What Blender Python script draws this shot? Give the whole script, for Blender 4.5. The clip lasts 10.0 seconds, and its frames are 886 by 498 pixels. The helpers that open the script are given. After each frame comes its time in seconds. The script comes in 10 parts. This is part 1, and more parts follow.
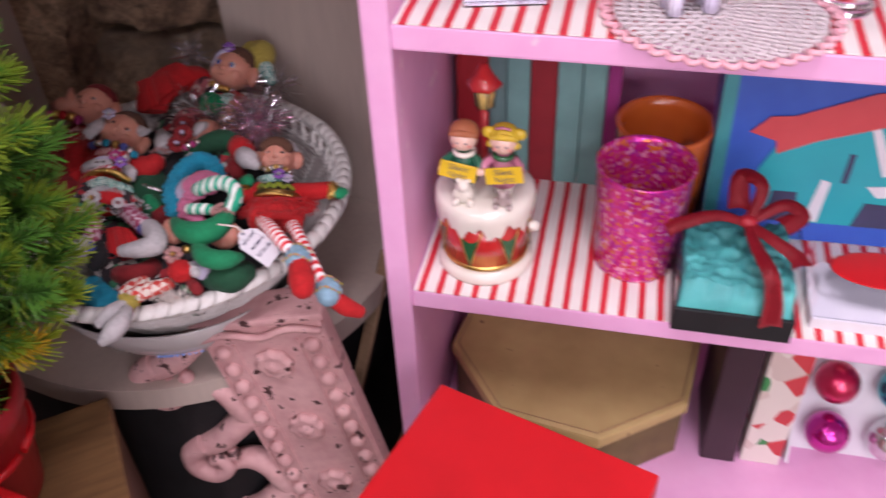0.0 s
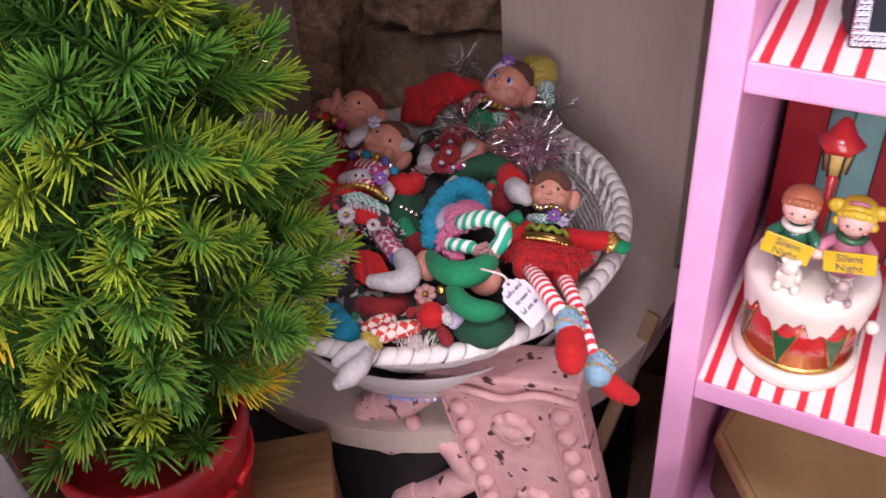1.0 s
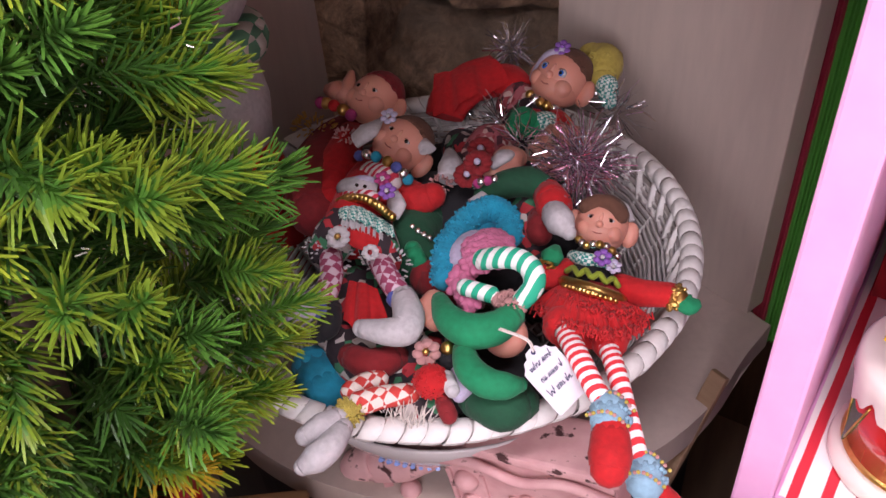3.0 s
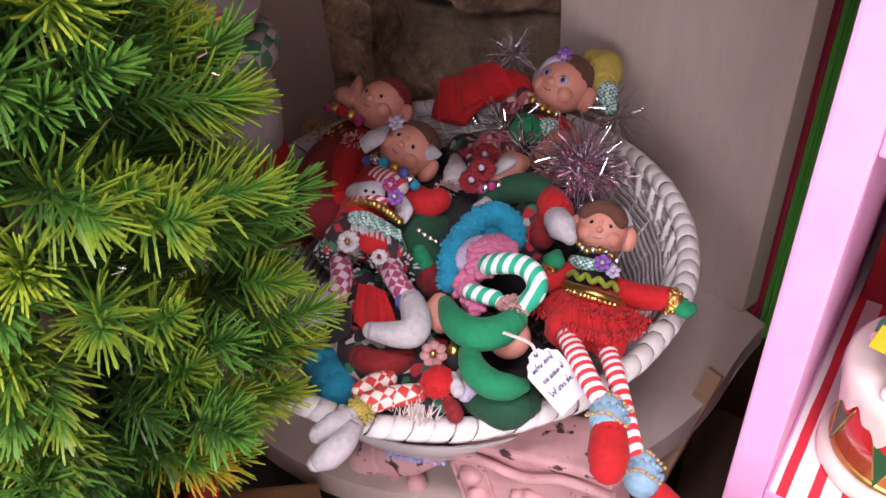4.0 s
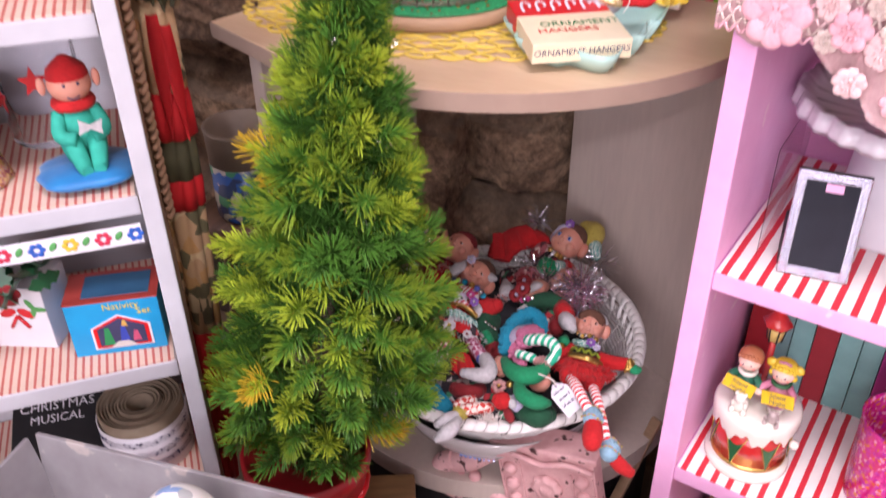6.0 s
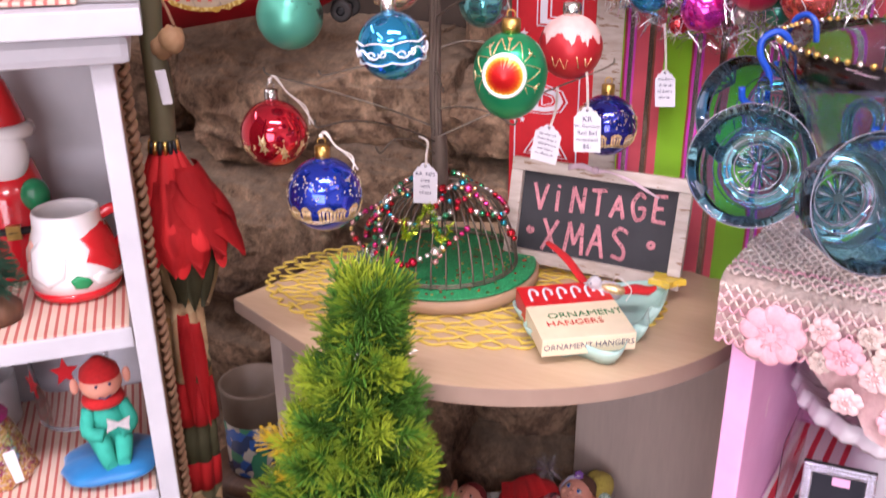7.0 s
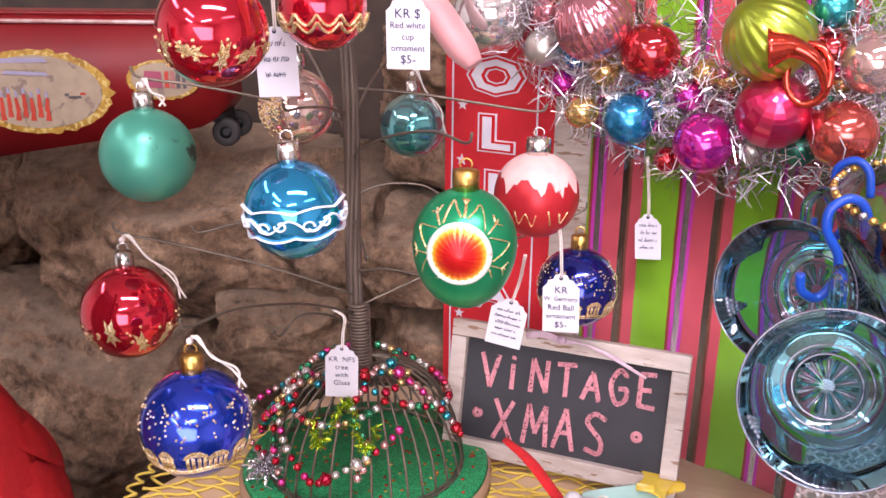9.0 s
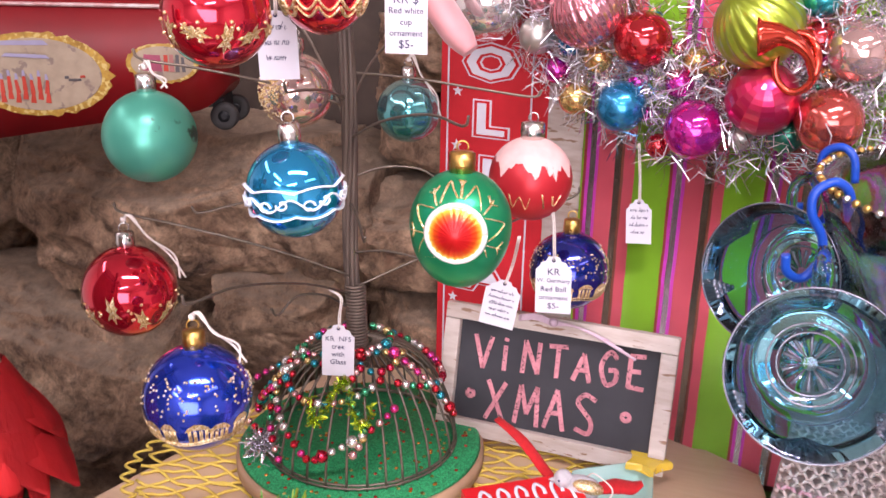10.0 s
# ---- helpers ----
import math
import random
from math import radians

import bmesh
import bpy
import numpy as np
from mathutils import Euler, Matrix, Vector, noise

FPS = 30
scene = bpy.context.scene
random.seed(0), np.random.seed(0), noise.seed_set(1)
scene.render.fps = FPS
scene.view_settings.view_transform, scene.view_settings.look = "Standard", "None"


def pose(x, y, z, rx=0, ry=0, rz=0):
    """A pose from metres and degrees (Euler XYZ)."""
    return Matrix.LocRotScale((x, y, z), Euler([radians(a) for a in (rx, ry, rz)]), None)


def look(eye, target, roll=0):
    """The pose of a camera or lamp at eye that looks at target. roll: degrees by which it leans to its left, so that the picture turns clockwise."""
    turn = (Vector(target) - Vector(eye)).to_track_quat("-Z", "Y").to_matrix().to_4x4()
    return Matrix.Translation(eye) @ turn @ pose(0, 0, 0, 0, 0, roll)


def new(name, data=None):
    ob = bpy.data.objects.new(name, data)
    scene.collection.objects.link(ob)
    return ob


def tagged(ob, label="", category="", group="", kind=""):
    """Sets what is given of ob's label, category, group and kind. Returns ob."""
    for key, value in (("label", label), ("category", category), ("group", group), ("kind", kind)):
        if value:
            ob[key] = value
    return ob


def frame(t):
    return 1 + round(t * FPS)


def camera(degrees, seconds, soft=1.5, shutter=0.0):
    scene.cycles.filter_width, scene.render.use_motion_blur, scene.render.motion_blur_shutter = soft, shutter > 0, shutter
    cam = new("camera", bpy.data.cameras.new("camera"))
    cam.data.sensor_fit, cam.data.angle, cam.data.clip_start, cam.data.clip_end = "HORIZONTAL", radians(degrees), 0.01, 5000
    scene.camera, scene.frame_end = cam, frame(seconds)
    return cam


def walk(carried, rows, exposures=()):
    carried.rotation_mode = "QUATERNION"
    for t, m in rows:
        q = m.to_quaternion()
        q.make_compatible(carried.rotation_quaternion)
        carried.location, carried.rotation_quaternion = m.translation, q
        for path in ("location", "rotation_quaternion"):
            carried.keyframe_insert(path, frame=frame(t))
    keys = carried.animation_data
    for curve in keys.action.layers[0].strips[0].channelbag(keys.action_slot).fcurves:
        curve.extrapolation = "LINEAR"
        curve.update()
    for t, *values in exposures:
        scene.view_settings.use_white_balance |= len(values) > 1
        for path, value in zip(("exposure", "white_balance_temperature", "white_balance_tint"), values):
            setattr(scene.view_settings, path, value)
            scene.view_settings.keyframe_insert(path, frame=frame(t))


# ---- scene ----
cam = camera(54.0, 10.0, shutter=0.3)
PATH = [
    (0, (0.14, 0.205, 1.43), (-0.034, 1.706, 0.119), -2.7),
    (0.5, (0.093, 0.254, 1.409), (-0.397, 1.712, 0.13), -4.6),
    (1, (0.058, 0.306, 1.386), (-0.571, 1.716, 0.115), -5.6),
    (1.5, (0.034, 0.36, 1.362), (-0.691, 1.71, 0.078), -6.2),
    (2, (0.021, 0.407, 1.341), (-0.722, 1.721, 0.029), -5.5),
    (2.5, (0.023, 0.447, 1.323), (-0.71, 1.769, 0.013), -4.9),
    (4, (0.026, 0.438, 1.347), (-0.695, 1.735, 0.006), -4.8),
    (4.5, (0.04, 0.363, 1.391), (-0.669, 1.694, 0.077), -3.5),
    (5, (0.058, 0.258, 1.451), (-0.653, 1.623, 0.175), -2.3),
    (5.2, (0.068, 0.213, 1.476), (-0.646, 1.589, 0.213), -1.7),
    (6.3, (0.127, 0.061, 1.667), (-0.667, 1.589, 0.65), -0.7),
    (6.5, (0.127, 0.062, 1.699), (-0.693, 1.625, 0.759), -0.9),
    (7, (0.099, 0.09, 1.721), (-0.737, 1.736, 0.951), -0.6),
    (7.5, (0.064, 0.154, 1.727), (-0.728, 1.871, 1.075), -0.2),
    (8, (0.032, 0.216, 1.727), (-0.701, 1.974, 1.117), 0.1),
    (8.5, (-0.001, 0.266, 1.724), (-0.693, 2.043, 1.119), 0.3),
    (9, (-0.025, 0.305, 1.732), (-0.679, 2.091, 1.115), 0.6),
    (9.5, (-0.037, 0.321, 1.732), (-0.677, 2.109, 1.104), 0.8),
    (10, (-0.023, 0.29, 1.73), (-0.655, 2.078, 1.093), 1.2),
]
walk(cam, [(t, look(eye, target, roll)) for t, eye, target, roll in PATH],
     [(0, -0.46), (0.5, -0.17), (1, -0.16), (2.5, -0.06), (5, 0.20), (6.5, 0.0), (7.5, 0.10), (10, 0.10)])

import itertools

# ---- light ----
FLOOR = 0.40
world = bpy.data.worlds.new("shop_world")
scene.world = world
world.use_nodes = True
world.node_tree.nodes["Background"].inputs[0].default_value = (0.75, 0.82, 1.0, 1)
world.node_tree.nodes["Background"].inputs[1].default_value = 0.15


def area_lamp(name, eye, target, sx, sy, watts, colour):
    data = bpy.data.lights.new(name, "AREA")
    data.shape, data.size, data.size_y, data.energy, data.color = "RECTANGLE", sx, sy, watts, colour
    ob = new(name, data)
    ob.matrix_world = look(eye, target)
    return ob


for lx, ly, lw in ((0.30, 0.10, 28), (-0.75, -0.75, 10), (0.6, -1.5, 36), (-0.9, -1.9, 20), (1.5, 0.1, 5), (-1.6, 0.3, 5)):
    area_lamp("ceiling_lamp", (lx, ly, 2.72), (lx * 0.7, ly + 0.15, 0.0), 1.0, 0.16, lw, (1.0, 0.875, 1.0))
area_lamp("window_lamp", (0.55, -2.35, 1.55), (-0.1, 0.8, 1.1), 2.2, 1.4, 68, (0.98, 0.895, 1.03))


# ---- node materials ----
def links(m):
    m.use_nodes = True
    return m.node_tree.nodes, m.node_tree.links


def mat(name, a, b=None, rough=0.5, metal=0.0, scale=60.0, bump=0.1, depth=0.001, coat=0.0, sheen=0.0, glass=0.0,
        ior=1.45, film=0.0, stretch=(1, 1, 1), vary=0.0, sub=0.0, spots=None, spot_at=0.62, spot_scale=30.0):
    """Noise between two colours at two scales, with bump, optional worn spots and variation from piece to piece."""
    m = bpy.data.materials.new(name)
    n, l = links(m)
    p = n["Principled BSDF"]
    b = b or tuple(c * 0.72 for c in a)
    co = n.new("ShaderNodeTexCoord")
    mp = n.new("ShaderNodeMapping")
    mp.inputs["Scale"].default_value = stretch
    l.new(co.outputs["Object"], mp.inputs["Vector"])
    fine, broad = n.new("ShaderNodeTexNoise"), n.new("ShaderNodeTexNoise")
    fine.inputs["Scale"].default_value, broad.inputs["Scale"].default_value = scale, scale * 0.13
    fine.inputs["Detail"].default_value = 6
    for t in (fine, broad):
        l.new(mp.outputs[0], t.inputs["Vector"])
    add = n.new("ShaderNodeMath")
    add.operation = "MULTIPLY_ADD"
    add.inputs[1].default_value = 0.5
    l.new(fine.outputs["Fac"], add.inputs[0])
    half = n.new("ShaderNodeMath")
    half.operation = "MULTIPLY"
    half.inputs[1].default_value = 0.5
    l.new(broad.outputs["Fac"], half.inputs[0])
    l.new(half.outputs[0], add.inputs[2])
    ramp = n.new("ShaderNodeValToRGB")
    ramp.color_ramp.elements[0].position, ramp.color_ramp.elements[1].position = 0.36, 0.64
    ramp.color_ramp.elements[0].color, ramp.color_ramp.elements[1].color = (*b, 1), (*a, 1)
    l.new(add.outputs[0], ramp.inputs[0])
    colour = ramp.outputs[0]
    if spots:
        sp = n.new("ShaderNodeTexNoise")
        sp.inputs["Scale"].default_value, sp.inputs["Detail"].default_value = spot_scale, 4
        l.new(mp.outputs[0], sp.inputs["Vector"])
        cut = n.new("ShaderNodeValToRGB")
        cut.color_ramp.elements[0].position, cut.color_ramp.elements[1].position = spot_at, spot_at + 0.04
        l.new(sp.outputs["Fac"], cut.inputs[0])
        mix = n.new("ShaderNodeMixRGB")
        l.new(cut.outputs[0], mix.inputs[0])
        l.new(colour, mix.inputs[1])
        mix.inputs[2].default_value = (*spots, 1)
        colour = mix.outputs[0]
    if vary:
        info = n.new("ShaderNodeObjectInfo")
        hsv = n.new("ShaderNodeHueSaturation")
        rng = n.new("ShaderNodeMapRange")
        rng.inputs["To Min"].default_value, rng.inputs["To Max"].default_value = 1 - vary, 1 + vary
        l.new(info.outputs["Random"], rng.inputs["Value"])
        l.new(rng.outputs[0], hsv.inputs["Value"])
        l.new(colour, hsv.inputs["Color"])
        colour = hsv.outputs[0]
    l.new(colour, p.inputs["Base Color"])
    p.inputs["Roughness"].default_value, p.inputs["Metallic"].default_value = rough, metal
    p.inputs["Coat Weight"].default_value, p.inputs["Coat Roughness"].default_value = coat, 0.06
    p.inputs["Sheen Weight"].default_value = sheen
    p.inputs["Transmission Weight"].default_value, p.inputs["IOR"].default_value = glass, ior
    if sub:
        p.inputs["Subsurface Weight"].default_value, p.inputs["Subsurface Scale"].default_value = sub, 0.004
    if film:
        p.inputs["Thin Film Thickness"].default_value = film
    if rough > 0.15:
        rr = n.new("ShaderNodeMapRange")
        rr.inputs["To Min"].default_value, rr.inputs["To Max"].default_value = rough * 0.8, min(1, rough * 1.2)
        l.new(broad.outputs["Fac"], rr.inputs["Value"])
        l.new(rr.outputs[0], p.inputs["Roughness"])
    if bump:
        bp = n.new("ShaderNodeBump")
        bp.inputs["Strength"].default_value, bp.inputs["Distance"].default_value = bump, depth
        l.new(fine.outputs["Fac"], bp.inputs["Height"])
        l.new(bp.outputs[0], p.inputs["Normal"])
    return m


def banded(name, period, bands, axis=0, rough=0.6, turn=0.0, warp=0.0, bump=0.05, shift=0.0):
    """Printed stripes across one axis: bands are (start in the period, colour, metallic)."""
    m = bpy.data.materials.new(name)
    n, l = links(m)
    p = n["Principled BSDF"]
    co, mp, sep = n.new("ShaderNodeTexCoord"), n.new("ShaderNodeMapping"), n.new("ShaderNodeSeparateXYZ")
    mp.inputs["Rotation"].default_value = (0, 0, radians(turn))
    mp.inputs["Location"].default_value = (-shift, 0, 0)
    l.new(co.outputs["Object"], mp.inputs["Vector"])
    l.new(mp.outputs[0], sep.inputs[0])
    value = sep.outputs[axis]
    ns = n.new("ShaderNodeTexNoise")
    ns.inputs["Scale"].default_value = 25
    l.new(co.outputs["Object"], ns.inputs["Vector"])
    if warp:
        w = n.new("ShaderNodeMath")
        w.operation, w.inputs[1].default_value = "MULTIPLY_ADD", warp
        l.new(ns.outputs["Fac"], w.inputs[0])
        l.new(value, w.inputs[2])
        value = w.outputs[0]
    d = n.new("ShaderNodeMath")
    d.operation, d.inputs[1].default_value = "DIVIDE", period
    l.new(value, d.inputs[0])
    f = n.new("ShaderNodeMath")
    f.operation = "FRACT"
    l.new(d.outputs[0], f.inputs[0])
    ramps = []
    for pick in (1, 2):
        r = n.new("ShaderNodeValToRGB")
        r.color_ramp.interpolation = "CONSTANT"
        els = r.color_ramp.elements
        while len(els) < len(bands):
            els.new(0.5)
        for e, bnd in zip(els, bands):
            e.position = bnd[0]
        for e, bnd in zip(els, bands):
            v = bnd[1] if pick == 1 else (bnd[2],) * 3
            e.color = (*v, 1)
        l.new(f.outputs[0], r.inputs[0])
        ramps.append(r)
    hsv = n.new("ShaderNodeHueSaturation")
    rng = n.new("ShaderNodeMapRange")
    rng.inputs["To Min"].default_value, rng.inputs["To Max"].default_value = 0.85, 1.12
    l.new(ns.outputs["Fac"], rng.inputs["Value"])
    l.new(rng.outputs[0], hsv.inputs["Value"])
    l.new(ramps[0].outputs[0], hsv.inputs["Color"])
    l.new(hsv.outputs[0], p.inputs["Base Color"])
    l.new(ramps[1].outputs[0], p.inputs["Metallic"])
    rm = n.new("ShaderNodeMapRange")
    rm.inputs["To Min"].default_value, rm.inputs["To Max"].default_value = rough, 0.22
    l.new(ramps[1].outputs[0], rm.inputs["Value"])
    l.new(rm.outputs[0], p.inputs["Roughness"])
    bp = n.new("ShaderNodeBump")
    bp.inputs["Strength"].default_value, bp.inputs["Distance"].default_value = bump, 0.002
    l.new(ns.outputs["Fac"], bp.inputs["Height"])
    l.new(bp.outputs[0], p.inputs["Normal"])
    return m


def checked(name, size, a, b, rough=0.8):
    m = bpy.data.materials.new(name)
    n, l = links(m)
    p = n["Principled BSDF"]
    co, ck = n.new("ShaderNodeTexCoord"), n.new("ShaderNodeTexChecker")
    ck.inputs["Scale"].default_value = 1 / size
    ck.inputs["Color1"].default_value, ck.inputs["Color2"].default_value = (*a, 1), (*b, 1)
    l.new(co.outputs["Object"], ck.inputs["Vector"])
    l.new(ck.outputs[0], p.inputs["Base Color"])
    p.inputs["Roughness"].default_value = rough
    return m


def flecked(name, base, flecks, scale=900.0, rough=0.35, metal=0.0, share=0.5, bump=0.3):
    """Glitter or print of many small cells in several colours."""
    m = bpy.data.materials.new(name)
    n, l = links(m)
    p = n["Principled BSDF"]
    co, vo, r = n.new("ShaderNodeTexCoord"), n.new("ShaderNodeTexVoronoi"), n.new("ShaderNodeValToRGB")
    vo.inputs["Scale"].default_value = scale
    l.new(co.outputs["Object"], vo.inputs["Vector"])
    sep = n.new("ShaderNodeSeparateColor")
    l.new(vo.outputs["Color"], sep.inputs[0])
    r.color_ramp.interpolation = "CONSTANT"
    els = r.color_ramp.elements
    cols = [base] + list(flecks)
    while len(els) < len(cols):
        els.new(0.5)
    for i, e in enumerate(els):
        e.position = 0 if i == 0 else (1 - share) + share * (i - 1) / len(flecks)
    for e, c in zip(els, cols):
        e.color = (*c, 1)
    l.new(sep.outputs[0], r.inputs[0])
    l.new(r.outputs[0], p.inputs["Base Color"])
    p.inputs["Roughness"].default_value, p.inputs["Metallic"].default_value = rough, metal
    bp = n.new("ShaderNodeBump")
    bp.inputs["Strength"].default_value, bp.inputs["Distance"].default_value = bump, 0.0006
    l.new(sep.outputs[1], bp.inputs["Height"])
    l.new(bp.outputs[0], p.inputs["Normal"])
    return m


def rock_mat():
    """Broken field stone: brown weathering at three scales with dark pits; upward faces painted paler as if lit from
    above.
    """
    m = bpy.data.materials.new("rock")
    n, l = links(m)
    p = n["Principled BSDF"]
    co, geo, info = n.new("ShaderNodeTexCoord"), n.new("ShaderNodeNewGeometry"), n.new("ShaderNodeObjectInfo")
    tex = []
    for sc, det, ro, di in ((9, 14, 0.72, 0.5), (46, 12, 0.78, 0.3), (210, 8, 0.75, 0)):
        t = n.new("ShaderNodeTexNoise")
        for k, v in (("Scale", sc), ("Detail", det), ("Roughness", ro), ("Distortion", di)):
            t.inputs[k].default_value = v
        l.new(co.outputs["Object"], t.inputs["Vector"])
        tex.append(t)
    ramp = n.new("ShaderNodeValToRGB")
    els = ramp.color_ramp.elements
    els.new(0.5), els.new(0.58)
    for e, (pos, c) in zip(els, ((0.30, (0.095, 0.056, 0.036)), (0.43, (0.29, 0.19, 0.125)), (0.56, (0.49, 0.345, 0.235)), (0.70, (0.70, 0.54, 0.39)))):
        e.position = pos
        e.color = (*c, 1)
    l.new(tex[0].outputs["Fac"], ramp.inputs[0])
    fine = n.new("ShaderNodeValToRGB")
    fine.color_ramp.elements[0].position, fine.color_ramp.elements[1].position = 0.38, 0.58
    fine.color_ramp.elements[0].color, fine.color_ramp.elements[1].color = (0.42, 0.38, 0.35, 1), (1.45, 1.38, 1.28, 1)
    l.new(tex[1].outputs["Fac"], fine.inputs[0])
    mul = n.new("ShaderNodeMixRGB")
    mul.blend_type = "MULTIPLY"
    mul.inputs[0].default_value = 1
    l.new(ramp.outputs[0], mul.inputs[1])
    l.new(fine.outputs[0], mul.inputs[2])
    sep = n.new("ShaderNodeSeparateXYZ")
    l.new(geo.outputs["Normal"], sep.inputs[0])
    # upward-facing stone mixed paler, putting light from above into the colour
    top_light = n.new("ShaderNodeMapRange")
    top_light.inputs["From Min"].default_value, top_light.inputs["From Max"].default_value, top_light.inputs["To Max"].default_value = 0.45, 0.95, 0.6
    l.new(sep.outputs[2], top_light.inputs["Value"])
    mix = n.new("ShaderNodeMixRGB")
    l.new(top_light.outputs[0], mix.inputs[0])
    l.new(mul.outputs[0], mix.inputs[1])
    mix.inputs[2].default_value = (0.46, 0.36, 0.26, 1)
    hsv, rng = n.new("ShaderNodeHueSaturation"), n.new("ShaderNodeMapRange")
    rng.inputs["To Min"].default_value, rng.inputs["To Max"].default_value = 0.8, 1.2
    l.new(info.outputs["Random"], rng.inputs["Value"])
    l.new(rng.outputs[0], hsv.inputs["Value"])
    l.new(mix.outputs[0], hsv.inputs["Color"])
    l.new(hsv.outputs[0], p.inputs["Base Color"])
    p.inputs["Roughness"].default_value = 0.92
    last = None
    for t, st, di in ((tex[0], 0.7, 0.010), (tex[1], 1.0, 0.013), (tex[2], 1.0, 0.0040)):
        b = n.new("ShaderNodeBump")
        b.inputs["Strength"].default_value, b.inputs["Distance"].default_value = st, di
        l.new(t.outputs["Fac"], b.inputs["Height"])
        if last:
            l.new(last.outputs[0], b.inputs["Normal"])
        last = b
    l.new(last.outputs[0], p.inputs["Normal"])
    return m


M = {}
M["pink_paint"] = mat("pink_paint", (0.84, 0.46, 0.71), (0.79, 0.40, 0.66), 0.45, scale=50, bump=0.12, spots=(0.88, 0.60, 0.74), spot_at=0.68)
M["white_paint"] = mat("white_paint", (0.50, 0.50, 0.535), (0.44, 0.44, 0.475), 0.45, scale=40, bump=0.15, spots=(0.5, 0.44, 0.38), spot_at=0.72)
M["raw_edge"] = mat("raw_edge", (0.42, 0.27, 0.17), (0.30, 0.18, 0.11), 0.7, scale=60, stretch=(8, 8, 1), bump=0.3)
M["laminate"] = mat("laminate", (0.60, 0.44, 0.29), (0.54, 0.38, 0.24), 0.38, scale=30, stretch=(1, 7, 1), bump=0.05)
M["laminate_edge"] = mat("laminate_edge", (0.36, 0.26, 0.20), (0.31, 0.22, 0.17), 0.4, scale=30, bump=0.05)
M["panel"] = mat("panel", (0.48, 0.40, 0.345), (0.43, 0.355, 0.31), 0.5, scale=25, stretch=(6, 6, 1), bump=0.06)
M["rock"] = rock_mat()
M["mortar"] = mat("mortar", (0.085, 0.06, 0.045), (0.045, 0.033, 0.026), 0.95, scale=30, bump=0.8, depth=0.004)
M["plank"] = mat("plank", (0.33, 0.23, 0.16), (0.19, 0.13, 0.09), 0.75, scale=18, stretch=(1, 1, 9), bump=0.5, depth=0.002, vary=0.15)
M["old_wood"] = mat("old_wood", (0.36, 0.25, 0.12), (0.23, 0.145, 0.065), 0.45, scale=16, stretch=(8, 1, 1), bump=0.25, coat=0.2, spots=(0.22, 0.13, 0.06), spot_at=0.64, spot_scale=14)
M["dark_wood"] = mat("dark_wood", (0.14, 0.07, 0.04), (0.07, 0.035, 0.02), 0.45, scale=20, stretch=(8, 1, 1), bump=0.2)
M["stick_wood"] = mat("stick_wood", (0.32, 0.21, 0.13), (0.23, 0.14, 0.08), 0.6, scale=30, stretch=(1, 1, 6), bump=0.2)
M["plaster"] = mat("plaster", (0.74, 0.71, 0.68), (0.66, 0.63, 0.60), 0.85, scale=14, bump=0.3)
M["ceiling"] = mat("ceiling_paint", (0.75, 0.74, 0.72), (0.68, 0.67, 0.65), 0.9, scale=14, bump=0.2)
M["floor"] = mat("floor_boards", (0.22, 0.15, 0.10), (0.14, 0.09, 0.06), 0.6, scale=10, stretch=(8, 1, 1), bump=0.3)
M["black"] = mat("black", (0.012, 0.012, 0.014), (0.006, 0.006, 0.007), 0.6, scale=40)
M["red_stripe"] = banded("red_stripe_paper", 0.0158, [(0.0, (0.66, 0.03, 0.05), 0), (0.36, (0.86, 0.82, 0.78), 0)], 0, 0.55, warp=0.0015, shift=-0.009)
M["ticking"] = banded("red_ticking_cloth", 0.0072, [(0.0, (0.45, 0.12, 0.10), 0), (0.34, (0.62, 0.47, 0.38), 0)], 0, 0.85, warp=0.0008)
M["wrap"] = banded("striped_gift_wrap", 0.0766, [(0.0, (0.33, 0.66, 0.04), 0), (0.40, (0.50, 0.08, 0.08), 0), (0.43, (0.80, 0.08, 0.60), 0), (0.47, (0.78, 0.76, 0.76), 1), (0.535, (0.80, 0.08, 0.60), 0), (0.57, (0.86, 0.14, 0.18), 0),
                                                 (0.77, (0.55, 0.50, 0.40), 1), (0.85, (0.30, 0.10, 0.06), 0), (0.88, (0.86, 0.14, 0.18), 0)], 0, 0.30, warp=0.002, bump=0.25, shift=0.0484)
# darker green copy of the lime wrap, with the shadow beside the bookcase painted in
M["wrap_shaded"] = banded("shaded_gift_wrap", 0.2, [(0.0, (0.36, 0.03, 0.06), 0), (0.225, (0.09, 0.33, 0.05), 0)], 0, 0.35, warp=0.002, bump=0.25)
M["wicker"] = mat("white_wicker", (0.78, 0.76, 0.73), (0.62, 0.60, 0.57), 0.55, scale=120, bump=0.4, spots=(0.12, 0.09, 0.08), spot_at=0.665, spot_scale=95)
# darker cane that paints the shade seen between the rim strips
M["wicker_gap"] = mat("gap_shade_cane", (0.36, 0.33, 0.31), (0.20, 0.17, 0.15), 0.7, scale=120, bump=0.3)
# greyer copy of the white wicker, for the strands and base
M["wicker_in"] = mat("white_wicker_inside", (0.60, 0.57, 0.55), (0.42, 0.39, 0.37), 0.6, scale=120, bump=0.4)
M["shabby_pink"] = mat("shabby_pink_paint", (0.68, 0.42, 0.41), (0.52, 0.28, 0.28), 0.6, scale=70, bump=0.45, spots=(0.07, 0.03, 0.03), spot_at=0.62, spot_scale=70)
M["chalk_slate"] = mat("chalk_slate", (0.022, 0.022, 0.026), (0.04, 0.04, 0.045), 0.75, scale=25, bump=0.1)
